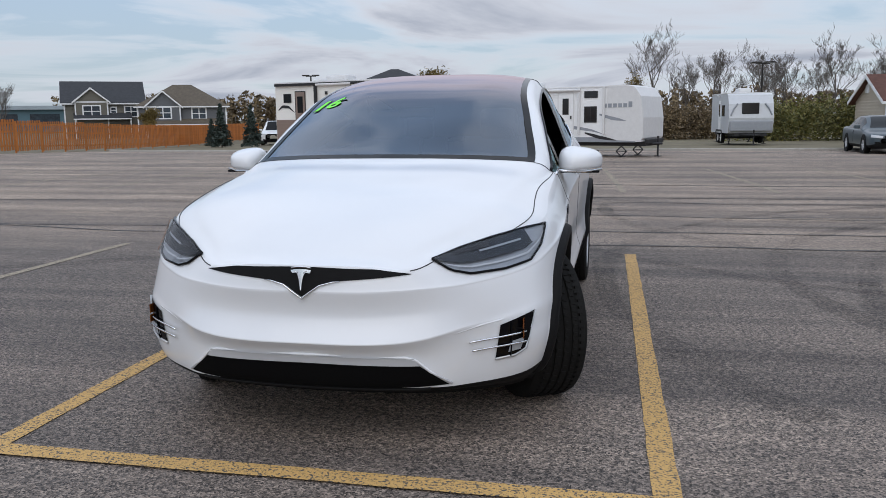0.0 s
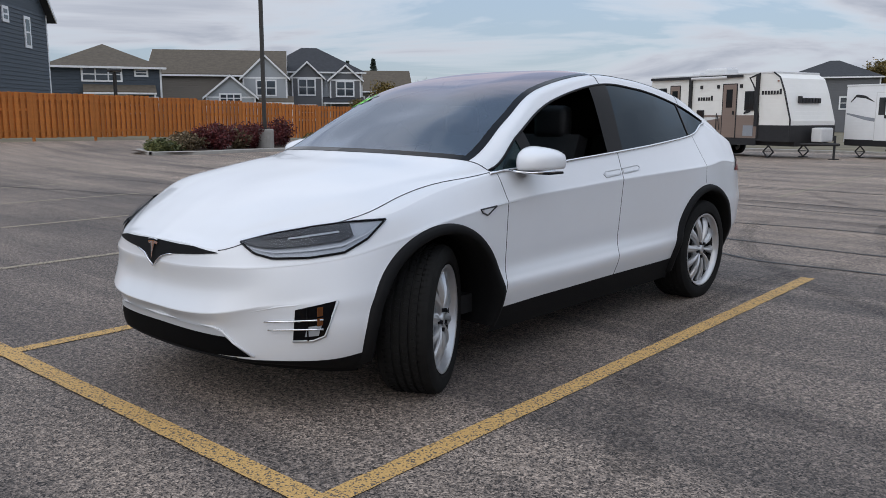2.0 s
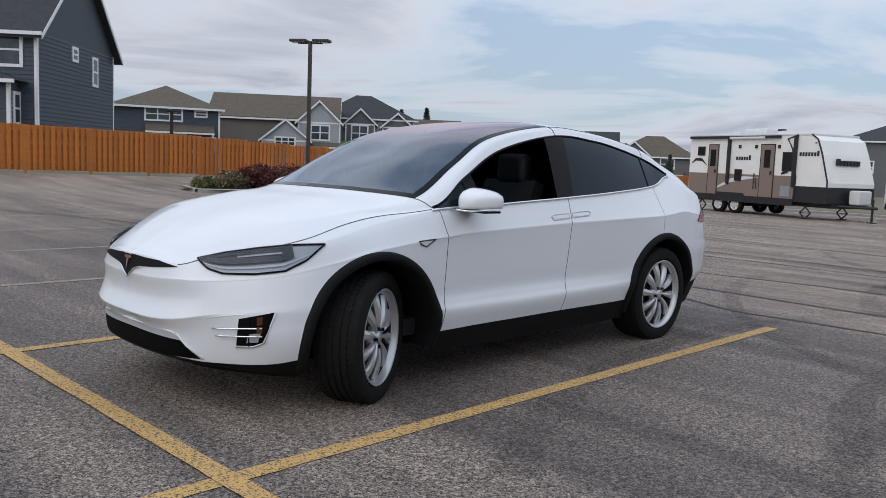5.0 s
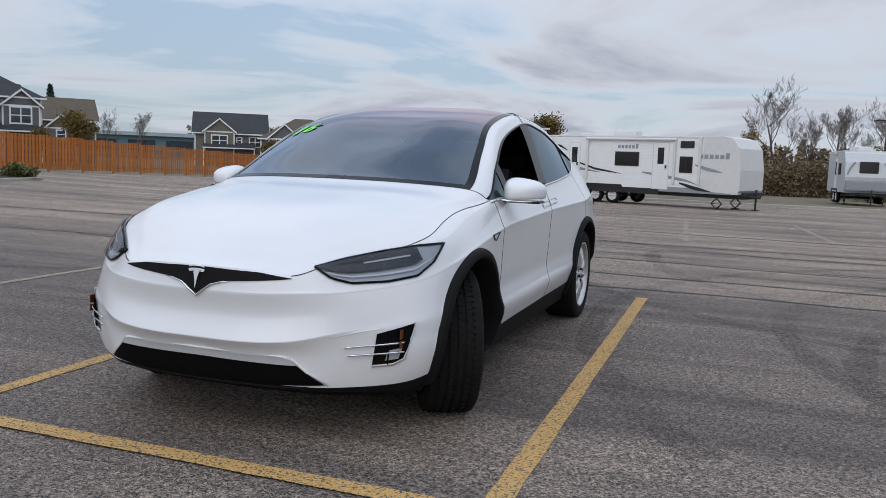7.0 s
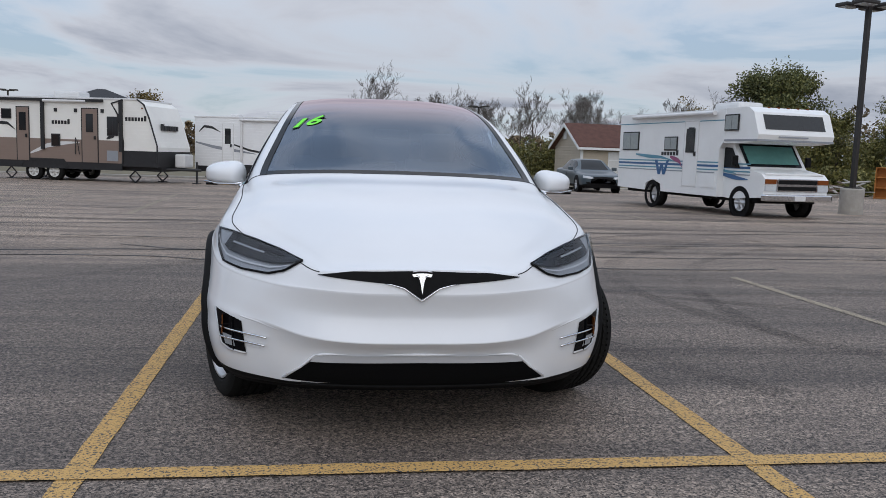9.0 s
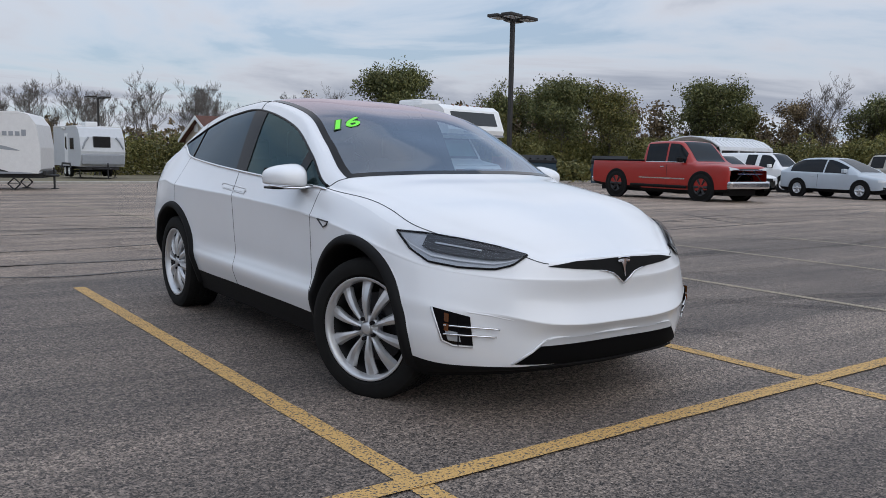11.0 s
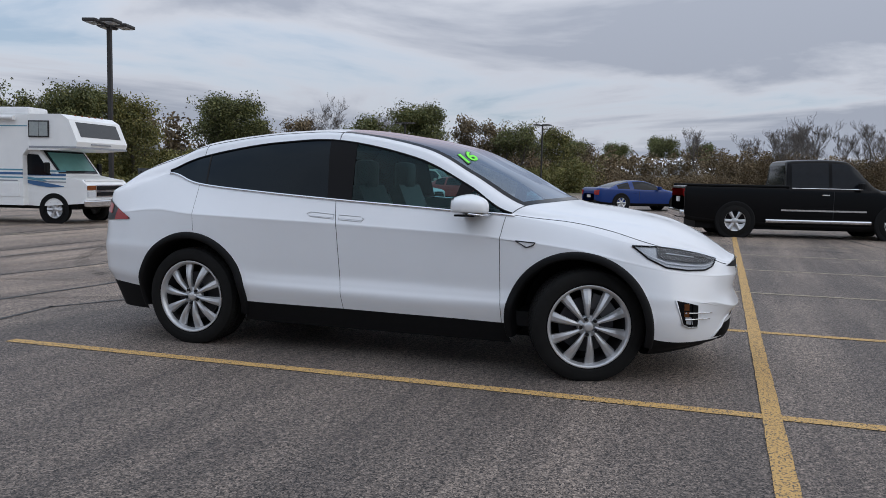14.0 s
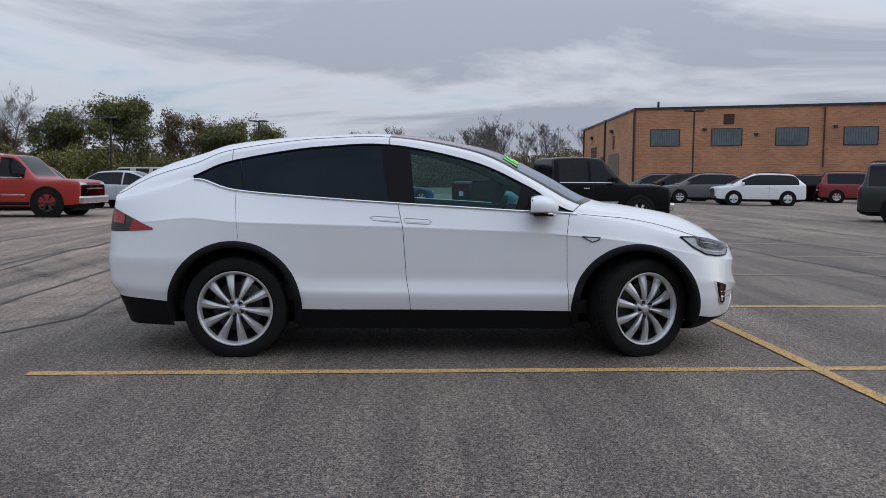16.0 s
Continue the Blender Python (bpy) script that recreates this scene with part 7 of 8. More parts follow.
    if porch:
        px, pw, pz, pd = porch
        part("porch_roof", prisms("x", px, px + pw, [(-pd, pz), (.0, pz + .55), (.0, pz + .75), (-pd, pz + .18)]), roof_mat, hs)
        part("porch_fascia", boxes((px, px + pw, -pd - .05, -pd + .02, pz - .04, pz + .10)), WHITE_TRIM, hs)
        for x in (px + .1, px + pw - .2):
            part("porch_post", boxes((x, x + .14, -pd + .05, -pd + .19, -.5, pz)), WHITE_TRIM, hs)
    return hs


def lap(name, colour):
    return ribbed(name, colour, .19, .6)


NAVY_SIDING, GREY_SIDING, LIGHT_SIDING = lap("slate_blue_siding", (0.050, 0.066, 0.085)), lap("grey_siding", (0.12, 0.125, 0.135)), lap("light_grey_siding", (0.36, 0.385, 0.41))
OLIVE_SIDING, BROWN_SIDING, CREAM_SIDING = lap("grey_olive_siding", (0.15, 0.142, 0.117)), lap("taupe_siding", (0.17, 0.152, 0.13)), lap("cream_siding", (0.46, 0.40, 0.32))


def house_at(corner, normal):
    """The pose of a house whose front left corner stands there and whose front faces that way (degrees from +x)."""
    return pose(corner[0], corner[1], corner[2], 0, 0, normal + 90)


# slate blue house beyond the fence: its right front corner is at (-35.4, 10.3)
nA = -42.0
W = 13.0
d = Vector((-math.sin(radians(nA)), math.cos(radians(nA))))
house("slate blue two-storey house with white trim and grey roof", house_at((-35.4 - d.x * W, 10.3 - d.y * W, .35), nA), W, 9.6, 6.15, NAVY_SIDING, SHINGLE_DARK, "x", 4.4,
      front_windows=((9.25, 4.60, 3.05, 1.35, 3), (3.6, 4.60, 2.0, 1.35, 2)), side_windows=((3.9, 5.35, .55, .55, 1), (6.5, 4.35, .60, 1.35, 1)))
# its lower ell
house("slate blue lower wing of a house", house_at((-35.4 - d.x * 7.2 + .95 * math.cos(radians(nA)), 10.3 - d.y * 7.2 + .95 * math.sin(radians(nA)), .35), nA), 6.4, 3.0, 3.95, NAVY_SIDING, SHINGLE_DARK, "hip", .55,
      front_windows=((2.75, 1.75, 3.1, 1.75, 3),), side_windows=((.35, 2.0, .5, 1.3, 1),))
# second slate house with a hipped brown roof
house("slate blue two-storey house with a hipped brown roof", house_at((-63.6, 25.4, .2), -25), 8.6, 9.0, 4.95, NAVY_SIDING, SHINGLE_BROWN, "hip", 2.0,
      front_windows=((2.6, 3.75, 2.9, 1.0, 3), (6.6, 4.2, .9, .45, 1), (3.2, 1.4, 2.6, 1.2, 3), (6.0, 1.2, 2.2, 1.2, 2)), side_windows=((1.2, 3.8, .5, .6, 1),), porch=(2.6, 5.5, 2.7, 1.2))
# taupe house with gables
house("taupe two-storey house with brown roof and white gables", house_at((-70.4, 38.0, -.2), -38), 12.4, 9.0, 5.3, BROWN_SIDING, SHINGLE_BROWN, "x", 2.35,
      front_windows=((10.3, 3.2, 1.8, 1.4, 2), (8.2, 3.6, .6, .8, 1)),
      gables=((8.6, 4.2, 5.0, 2.0, .5, LIGHT_SIDING, ((9.9, 3.3, 1.8, 1.4, 2),)), (5.2, 4.6, 3.1, 1.9, 1.6, LIGHT_SIDING, ((6.5, 2.6, 1.9, .75, 3),))), porch=(9.8, 3.6, 2.5, 1.4))
# pale grey house with a charcoal roof
house("pale grey two-storey house with charcoal hipped roof", house_at((-68.9, 49.8, -.3), -35), 10.5, 8.8, 6.1, LIGHT_SIDING, SHINGLE_DARK, "hip", 2.7,
      gables=((3.0, 3.2, 5.4, 1.5, .6, GREY_SIDING, ((3.7, 3.6, 1.7, 1.6, 2), (3.7, 1.0, 1.7, 1.5, 2))), (7.0, 3.3, 5.2, 1.4, .4, GREY_SIDING, ((7.7, 3.5, 1.8, 1.5, 2),))), porch=(6.2, 4.4, 2.7, 1.4))
house("brown two-storey house seen past others", house_at((-74.5, 67.0, -.4), -40), 7.5, 8.0, 4.6, OLIVE_SIDING, SHINGLE_BROWN, "x", 2.4,
      front_windows=((1.0, 3.0, .8, .8, 1), (3.0, 2.6, .7, .7, 1)), gables=((2.2, 3.2, 3.6, 1.4, .5, OLIVE_SIDING, ((3.3, 2.4, .9, .9, 1),)),))
# olive house, charcoal roof
house("olive-grey two-storey house with a steep charcoal roof", house_at((-64.0, 83.6, -.6), -55), 8.9, 8.5, 4.2, OLIVE_SIDING, SHINGLE_DARK, "x", 2.45,
      front_windows=((6.8, 2.5, 1.4, 1.2, 2), (5.2, 2.9, .6, .7, 1)), gables=((1.2, 3.7, 4.3, 1.5, .5, OLIVE_SIDING, ((2.1, 2.5, 1.9, 1.3, 2),)),), porch=(1.0, 6.5, 2.2, 1.3))
house("grey two-storey house with a hipped brown roof", house_at((-54.9, 84.6, -.9), -62), 10.2, 8.0, 4.0, GREY_SIDING, SHINGLE_BROWN, "hip", 2.6,
      front_windows=((6.2, 2.4, 1.6, 1.3, 2),), gables=((1.0, 3.9, 3.9, 1.7, .5, GREY_SIDING, ((2.0, 2.5, 1.8, 1.3, 2),)),), porch=(.8, 8.2, 1.7, 1.4))
house("dark-roofed house behind a trailer", house_at((-32.0, 97.5, -.6), -75), 10.0, 9.0, 6.3, GREY_SIDING, SHINGLE_DARK, "hip", 2.0, front_windows=((2.0, 2.6, 1.6, 1.3, 2), (6.0, 2.6, 1.6, 1.3, 2)))

# low teal building far behind the houses
far_hall = thing("industrial_hall", "long low blue-grey industrial hall in the distance", "building", pose(-118, 118, -1, 0, 0, 40))
part("wall", boxes((0, 46, 0, 30, 0, 5.2)), material("teal_cladding", (0.09, 0.17, 0.21), 0.5, vary=0.1, scale=.4), far_hall)
part("roof", boxes((-1, 47, -1, 31, 4.6, 5.3)), material("pale_metal_roof", (0.34, 0.40, 0.44), 0.5, vary=0.1, scale=.4), far_hall)
for k in range(6):
    part("window", boxes((3 + 7 * k, 8 + 7 * k, -.06, .1, 1.8, 3.8)), HOUSE_PANE, far_hall)

# pale warehouse and a grassy mound far to the east
store = thing("warehouse", "pale metal warehouse far beyond the lot", "building", pose(141, 13.2, -1.5, 0, 0, -90))
part("wall", boxes((0, 9, 0, 24, 0, 5.4)), material("pale_sheet_wall", (0.62, 0.64, 0.66), .5, vary=.08, scale=.5), store)
part("roof", prisms("x", -.4, 9.4, [(-.5, 5.3), (12, 6.8), (24.5, 5.3), (24.5, 5.6), (12, 7.1), (-.5, 5.6)]), material("pale_sheet_roof", (0.70, 0.72, 0.74), .5, vary=.06, scale=.5), store)
for k in range(4):
    part("loading_door", boxes((.8 + 2.1 * k, 2.2 + 2.1 * k, -.08, .05, 0, 3.4)), RV_GREY, store)
bm = bmesh.new()
bmesh.ops.create_uvsphere(bm, u_segments=40, v_segments=20, radius=1.0)
for v in bm.verts:
    w = 1 + .16 * noise.noise(v.co * 2.3)
    v.co = (v.co.x * 7 * w, v.co.y * 5.0 * w, v.co.z * 3.6 * w)
mound = tagged(part("grass_mound", bm, material("rough_grass", (0.085, 0.095, 0.035), .95, vary=.35, scale=.8, bump=.5, bump_scale=6), smooth=True), "low grassy mound beyond the lot's edge", "mound", kind="structure")
mound.location = (122, 15.5, -.7)

# cream garage
garage = house("cream garage with red-brown roof and white doors", house_at((16.8, 50.6, ground_z(17, 50)), -84), 8.6, 4.8, 2.5, CREAM_SIDING, SHINGLE_RED, "x", 1.40)
part("garage_door", boxes((2.0, 5.2, -.08, .05, 0, 2.15)), WHITE_TRIM, garage, "white sectional garage door")
for k in range(4):
    part("door_panel", boxes((2.05, 5.15, -.10, -.075, .04 + .53 * k, .50 + .53 * k)), PLASTIC_WHITE, garage)
part("side_door", boxes((6.2, 7.2, -.08, .05, 0, 2.05)), WHITE_TRIM, garage, "white entry door")
part("gable_vent", boxes((-.06, .0, 2.75, 3.25, 3.0, 3.6)), WHITE_TRIM, garage)

# brick works building with barred high windows
hall = thing("brick_building", "tan brick industrial building with barred high windows", "building", pose(64.4, -18.17, 0, 0, 0, -115.5))
def brick_material():
    m = material("tan_brick_wall", (0.40, 0.19, 0.10), .85, vary=0.0)
    N, L = m.node_tree.nodes, m.node_tree.links
    tc, sp, cb, bt = N.new("ShaderNodeTexCoord"), N.new("ShaderNodeSeparateXYZ"), N.new("ShaderNodeCombineXYZ"), N.new("ShaderNodeTexBrick")
    ad = N.new("ShaderNodeMath")
    ad.operation = "ADD"
    L.new(tc.outputs["Object"], sp.inputs[0])
    L.new(sp.outputs["X"], ad.inputs[0])
    L.new(sp.outputs["Y"], ad.inputs[1])
    L.new(ad.outputs[0], cb.inputs["X"])
    L.new(sp.outputs["Z"], cb.inputs["Y"])
    L.new(cb.outputs[0], bt.inputs["Vector"])
    bt.inputs["Scale"].default_value = 1.0
    bt.inputs["Brick Width"].default_value, bt.inputs["Row Height"].default_value, bt.inputs["Mortar Size"].default_value = .40, .135, .012
    bt.inputs["Color1"].default_value, bt.inputs["Color2"].default_value, bt.inputs["Mortar"].default_value = (0.50, 0.235, 0.12, 1), (0.39, 0.17, 0.083, 1), (0.43, 0.28, 0.19, 1)
    n = N.new("ShaderNodeTexNoise")
    n.inputs["Scale"].default_value, n.inputs["Detail"].default_value = 0.5, 6
    L.new(tc.outputs["Object"], n.inputs["Vector"])
    mr, vm = N.new("ShaderNodeMapRange"), N.new("ShaderNodeVectorMath")
    mr.inputs["From Min"].default_value, mr.inputs["From Max"].default_value, mr.inputs["To Min"].default_value, mr.inputs["To Max"].default_value = .3, .7, .82, 1.15
    vm.operation = "SCALE"
    L.new(n.outputs["Fac"], mr.inputs["Value"])
    L.new(bt.outputs["Color"], vm.inputs[0])
    L.new(mr.outputs["Result"], vm.inputs["Scale"])
    L.new(vm.outputs["Vector"], N["Principled BSDF"].inputs["Base Color"])
    return m


BRICK_WALL = brick_material()
BROWN_METAL = material("rust_brown_metal", (0.075, 0.03, 0.018), 0.7, vary=.3, scale=3)
RUST_DOOR = material("weathered_taupe_door", (0.16, 0.12, 0.09), 0.7, vary=.25, scale=2)
part("wall", prisms("z", -.5, 7.30, [(0, 0), (55, 0), (55, 29.3), (-11.4, 29.3)]), BRICK_WALL, hall, "tan brick wall")
part("coping", prisms("z", 7.30, 7.48, [(-.06, -.12), (55.1, -.12), (55.1, 29.4), (-11.56, 29.4)]), DARK_METAL, hall, "dark metal coping")
DUSTY_PANE = material("dusty_pane", (0.13, 0.165, 0.185), 0.3, vary=0.45, scale=.8)
for k in range(9):
    x = 1.30 + 5.03 * k
    w = part("window", boxes((x, x + 2.5, -.03, .1, 4.14, 5.62)), DARK_METAL, hall, "barred high window")
    part("pane", boxes((x + .07, x + 2.43, -.045, -.028, 4.21, 5.55)), DUSTY_PANE, w)
    for q in range(13):
        part("bar", boxes((x + .1 + 2.3 * q / 12 - .022, x + .1 + 2.3 * q / 12 + .022, -.10, -.06, 4.16, 5.60)), GREY_PAINT, w)
part("down_pipe", boxes((14.93, 15.05, -.14, -.02, 2.4, 7.2)), BROWN_METAL, hall, "brown pipe")
part("down_pipe", boxes((-.16, .0, -.16, -.02, 0, 7.3)), DARK_METAL, hall)
part("vent_hatch", boxes((7.3, 8.15, -.06, .1, 5.97, 6.80)), BROWN_METAL, hall, "rust brown louvred hatch")
for k in range(5):
    part("louvre", boxes((7.36, 8.09, -.085, -.055, 6.03 + .15 * k, 6.12 + .15 * k)), BROWN_METAL, hall)
part("roof_stack", bar((1.7, 1.5, 7.4), (1.7, 1.5, 8.1), .10), DARK_METAL, hall)
for x, z in ((5.8, 5.55), (9.9, 5.1), (15.8, 5.65), (27.0, 5.6)):
    part("wall_lamp", boxes((x - .16, x + .16, -.30, -.02, z - .1, z + .1, .03)), DARK_METAL, hall)
# north wall's blunt angle to the front, set to fit the camera's view
NORTH = pose(0, 0, 0, 0, 0, 21.26)
for n, bx, mt in (("loading_door", (-.04, .1, 7.3, 13.3, 0, 3.8), RUST_DOOR), ("entry_door", (-.04, .1, 15.95, 18.1, 0, 3.7), BROWN_METAL), ("loading_door", (-.04, .1, 21.3, 25.3, 0, 4.9), BROWN_METAL),
                  ("down_pipe", (-.16, -.02, 15.3, 15.6, 0, 7.5), DARK_METAL), ("down_pipe", (-.16, -.02, 31.1, 31.35, 0, 7.3), DARK_METAL), ("wall_vent", (-.05, .1, 10.0, 10.9, 4.3, 5.6), BROWN_METAL), ("wall_lamp", (-.3, -.02, 10.8, 11.5, 5.9, 6.2), DARK_METAL), ("wall_lamp", (-.3, -.02, 24.0, 24.8, 5.9, 6.2), DARK_METAL)):
    part(n, boxes(bx), mt, hall).matrix_basis = NORTH

# white industrial roofs in the far distance
far2 = thing("industrial_hall", "low white industrial hall far away past trees", "building", pose(150, 22, -1, 0, 0, -80))
part("wall", boxes((0, 26, 0, 20, 0, 3.4)), FLEET_WHITE, far2)
part("roof", prisms("x", -.5, 26.5, [(-.6, 3.3), (10, 5.2), (20.6, 3.3)]), PLASTIC_WHITE, far2)

# kerbs round the planted island and along the lot's north edge
def kerb(points, label, w=.16, h=.11):
    pts = resample([(x, y, 0) for x, y in points], max(6, int(sum((Vector(b) - Vector(a)).length for a, b in zip(points, points[1:])) / 1.5)))
    bm = bmesh.new()
    rings = []
    for k, p in enumerate(pts):
        t = (pts[min(k + 1, len(pts) - 1)] - pts[max(k - 1, 0)]).normalized()
        n = Vector((-t.y, t.x, 0))
        z = ground_z(p.x, p.y)
        rings.append([bm.verts.new((p.x + n.x * s, p.y + n.y * s, z + q)) for s, q in ((-w / 2, -.1), (-w / 2 + .01, h - .02), (-w / 2 + .04, h), (w / 2, h), (w / 2, -.1))])
    for a, b in zip(rings, rings[1:]):
        for i in range(4):
            bm.faces.new((a[i], a[i + 1], b[i + 1], b[i]))
    return tagged(part("kerb", bm, CONCRETE), label, "kerb", kind="structure")


ISLAND = [(x - 1.3, y + 1.2) for x, y in ((-18.3, 8.6), (-17.9, 9.4), (-18.2, 12.5), (-18.9, 16.2), (-19.6, 17.0), (-20.5, 16.6), (-20.6, 13.0), (-20.0, 9.2), (-19.2, 8.4), (-18.3, 8.6))]
kerb(ISLAND, "worn concrete kerb round a planted island")
bm = bmesh.new()
bm.faces.new([bm.verts.new((x, y, ground_z(x, y) + .09)) for x, y in ISLAND[:-1]])
tagged(part("planting_bed", bm, material("bark_mulch", (0.075, 0.05, 0.035), 0.95, vary=0.4, scale=8, bump=.6, bump_scale=30)), "brown mulch bed in a kerbed island", "planting bed", kind="structure")
kerb([(-24.3, 33.6), (-10, 33.9), (4, 34.0), (20, 34.0), (40, 33.9), (61.5, 33.9)], "broken concrete kerb at the lot's edge")

# carport with a pale arched roof
port = thing("carport", "pale metal carport with an arched roof and open sides", "carport", pose(34.1, 23.5, ground_z(34.1, 23.5), 0, 0, -85))
CPM = material("pale_sheet_steel", (0.66, 0.68, 0.70), 0.45, vary=.08, scale=1.5)
arc = [(-1.75, 1.95), (-1.70, 2.12), (-1.2, 2.42), (-.6, 2.58), (0, 2.63), (.6, 2.58), (1.2, 2.42), (1.70, 2.12), (1.75, 1.95)]
part("roof", prisms("y", -2.6, 2.6, arc + [(x * .985, z - .035) for x, z in arc[::-1]]), CPM, port, "pale corrugated roof")
for k in range(14):
    part("roof_rib", tube(bmesh.new(), [(x, -2.55 + .392 * k, z + .01) for x, z in arc], .016, 4), CPM, port)
for x in (-1.72, 1.72):
    for y in (-2.5, -.83, .83, 2.5):
        part("post", boxes((x - .035, x + .035, y - .035, y + .035, -.1, 2.0)), CPM, port)
    part("rail", boxes((x - .025, x + .025, -2.5, 2.5, 1.15, 1.22)), CPM, port)
part("back_panel", boxes((-1.70, 1.70, 2.52, 2.55, .0, 2.2)), GREY_PAINT, port, "dark end panel")

# refuse container and odds beside it
dump = thing("dumpster", "dark blue steel refuse dumpster with sloped lid", "dumpster", pose(27.8, 30.6, ground_z(27.8, 30.6), 0, 0, -35))
DB = material("blue_grey_steel", (0.02, 0.045, 0.07), 0.5, vary=0.3, scale=3)
part("bin", prisms("x", -.95, .95, [(-.75, .12), (-.8, 1.15), (-.7, 1.25), (.8, 1.55), (.8, .12)]), DB, dump)
part("lid", prisms("x", -.98, .98, [(-.84, 1.20), (-.72, 1.33), (.86, 1.62), (.86, 1.55), (-.7, 1.26)]), BLACK_TRIM, dump)
for s in (-1, 1):
    part("lift_pocket", boxes((min(s * .95, s * 1.05), max(s * .95, s * 1.05), -.5, .5, .75, .92)), DB, dump)
for k in range(5):
    part("lid_rib", boxes((-.9 + .42 * k, -.84 + .42 * k, -.6, .7, 1.40, 1.46)), BLACK_TRIM, dump)
part("plate", boxes((-.3, .3, -.81, -.79, .7, .9)), PLASTIC_WHITE, dump)
dump_too = copy_thing(dump, pose(31.0, 28.2, ground_z(31.0, 28.2), 0, 0, -48))
cab = thing("orange_cabinet", "orange-brown wooden cabinet standing near a dumpster", "cabinet", pose(26.0, 31.6, ground_z(26, 31.6), 0, 0, -40))
OR = material("orange_wood", (0.42, 0.16, 0.03), 0.6, vary=0.2)
part("side_panel", boxes((-.5, -.46, -.25, .25, 0, 1.5)), OR, cab)
part("side_panel", boxes((.46, .5, -.25, .25, 0, 1.5)), OR, cab)
part("back_panel", boxes((-.46, .46, .21, .25, 0, 1.5)), OR, cab)
for z in (.02, .5, 1.0, 1.46):
    part("shelf", boxes((-.46, .46, -.25, .21, z, z + .04)), OR, cab)
heap = thing("scrap_heap", "low heap of broken boards and scrap", "scrap heap", pose(24.3, 32.4, ground_z(24, 32.4)))
for k in range(14):
    b = part("board", boxes((-.7, .7, -.08, .08, 0, .04)), CONCRETE if k % 3 else RV_TAN, heap)
    b.matrix_basis = pose(random.uniform(-.8, .8), random.uniform(-.5, .5), .08 + .05 * k, random.uniform(-12, 12), random.uniform(-18, 18), random.uniform(0, 180))

# ---- trees and shrubs ----
BARK = material("grey_brown_bark", (0.10, 0.085, 0.072), 0.9, vary=0.3, scale=10, bump=.4, bump_scale=40)
TWIG = material("bare_twigs", (0.13, 0.115, 0.105), 0.9, vary=0.25, scale=6)


def leaf_material(name, a, b, c):
    m = bpy.data.materials.new(name)
    m.use_nodes = True
    N, L = m.node_tree.nodes, m.node_tree.links
    p = N["Principled BSDF"]
    p.inputs["Roughness"].default_value = 0.7
    g = N.new("ShaderNodeNewGeometry")
    r = N.new("ShaderNodeValToRGB")
    r.color_ramp.elements[0].color = (*a, 1)
    r.color_ramp.elements[1].color = (*c, 1)
    e = r.color_ramp.elements.new(0.5)
    e.color = (*b, 1)
    L.new(g.outputs["Random Per Island"], r.inputs["Fac"])
    tc = N.new("ShaderNodeTexCoord")
    n = N.new("ShaderNodeTexNoise")
    n.inputs["Scale"].default_value = 0.35
    L.new(tc.outputs["Object"], n.inputs["Vector"])
    mr = N.new("ShaderNodeMapRange")
    mr.inputs["From Min"].default_value, mr.inputs["From Max"].default_value = 0.3, 0.7
    mr.inputs["To Min"].default_value, mr.inputs["To Max"].default_value = 0.65, 1.35
    L.new(n.outputs["Fac"], mr.inputs["Value"])
    vm = N.new("ShaderNodeVectorMath")
    vm.operation = "SCALE"
    L.new(r.outputs["Color"], vm.inputs[0])
    L.new(mr.outputs["Result"], vm.inputs["Scale"])
    L.new(vm.outputs["Vector"], p.inputs["Base Color"])
    return m


LEAF_GREEN = leaf_material("olive_green_leaves", (0.065, 0.075, 0.02), (0.135, 0.13, 0.036), (0.23, 0.20, 0.06))
LEAF_DARK = leaf_material("dark_green_leaves", (0.05, 0.065, 0.02), (0.105, 0.115, 0.036), (0.185, 0.18, 0.06))
LEAF_AUTUMN = leaf_material("autumn_leaves", (0.10, 0.075, 0.02), (0.17, 0.12, 0.025), (0.26, 0.17, 0.04))
LEAF_BROWN = leaf_material("brown_leaves", (0.085, 0.062, 0.034), (0.155, 0.11, 0.06), (0.24, 0.175, 0.09))
LEAF_RED = leaf_material("burgundy_leaves", (0.055, 0.008, 0.010), (0.10, 0.014, 0.016), (0.16, 0.03, 0.025))
NEEDLES = leaf_material("blue_spruce_needles", (0.02, 0.035, 0.028), (0.035, 0.052, 0.042), (0.055, 0.072, 0.06))


def leaf_mesh(name, centres, size, rng, squash=1.0):
    """Small folded leaves round points (x, y, z, radius, count)."""
    C = np.array([c[:4] for c in centres], float)
    n = np.array([c[4] for c in centres], int)
    C = np.repeat(C, n, axis=0)
    N_ = len(C)
    def unit(q):
        return q / np.maximum(np.linalg.norm(q, axis=1), 1e-6)[:, None]
    q = unit(rng.normal(size=(N_, 3))) * (C[:, 3] * rng.uniform(0.35, 1.0, N_) ** 0.6)[:, None]
    q[:, 2] *= squash
    c = C[:, :3] + q
    a = unit(rng.normal(size=(N_, 3)))
    b = unit(np.cross(a, rng.normal(size=(N_, 3))))
    s = (size * rng.uniform(0.6, 1.4, N_))[:, None]
    V = np.stack((c - a * s, c + b * s * .45, c + a * s, c - b * s * .45), axis=1).reshape(-1, 3)
    me = bpy.data.meshes.new(name)
    me.vertices.add(4 * N_)
    me.vertices.foreach_set("co", V.ravel())
    me.loops.add(4 * N_)
    me.loops.foreach_set("vertex_index", np.arange(4 * N_))
    me.polygons.add(N_)
    me.polygons.foreach_set("loop_start", np.arange(N_) * 4)
    me.update(calc_edges=True)
    return me


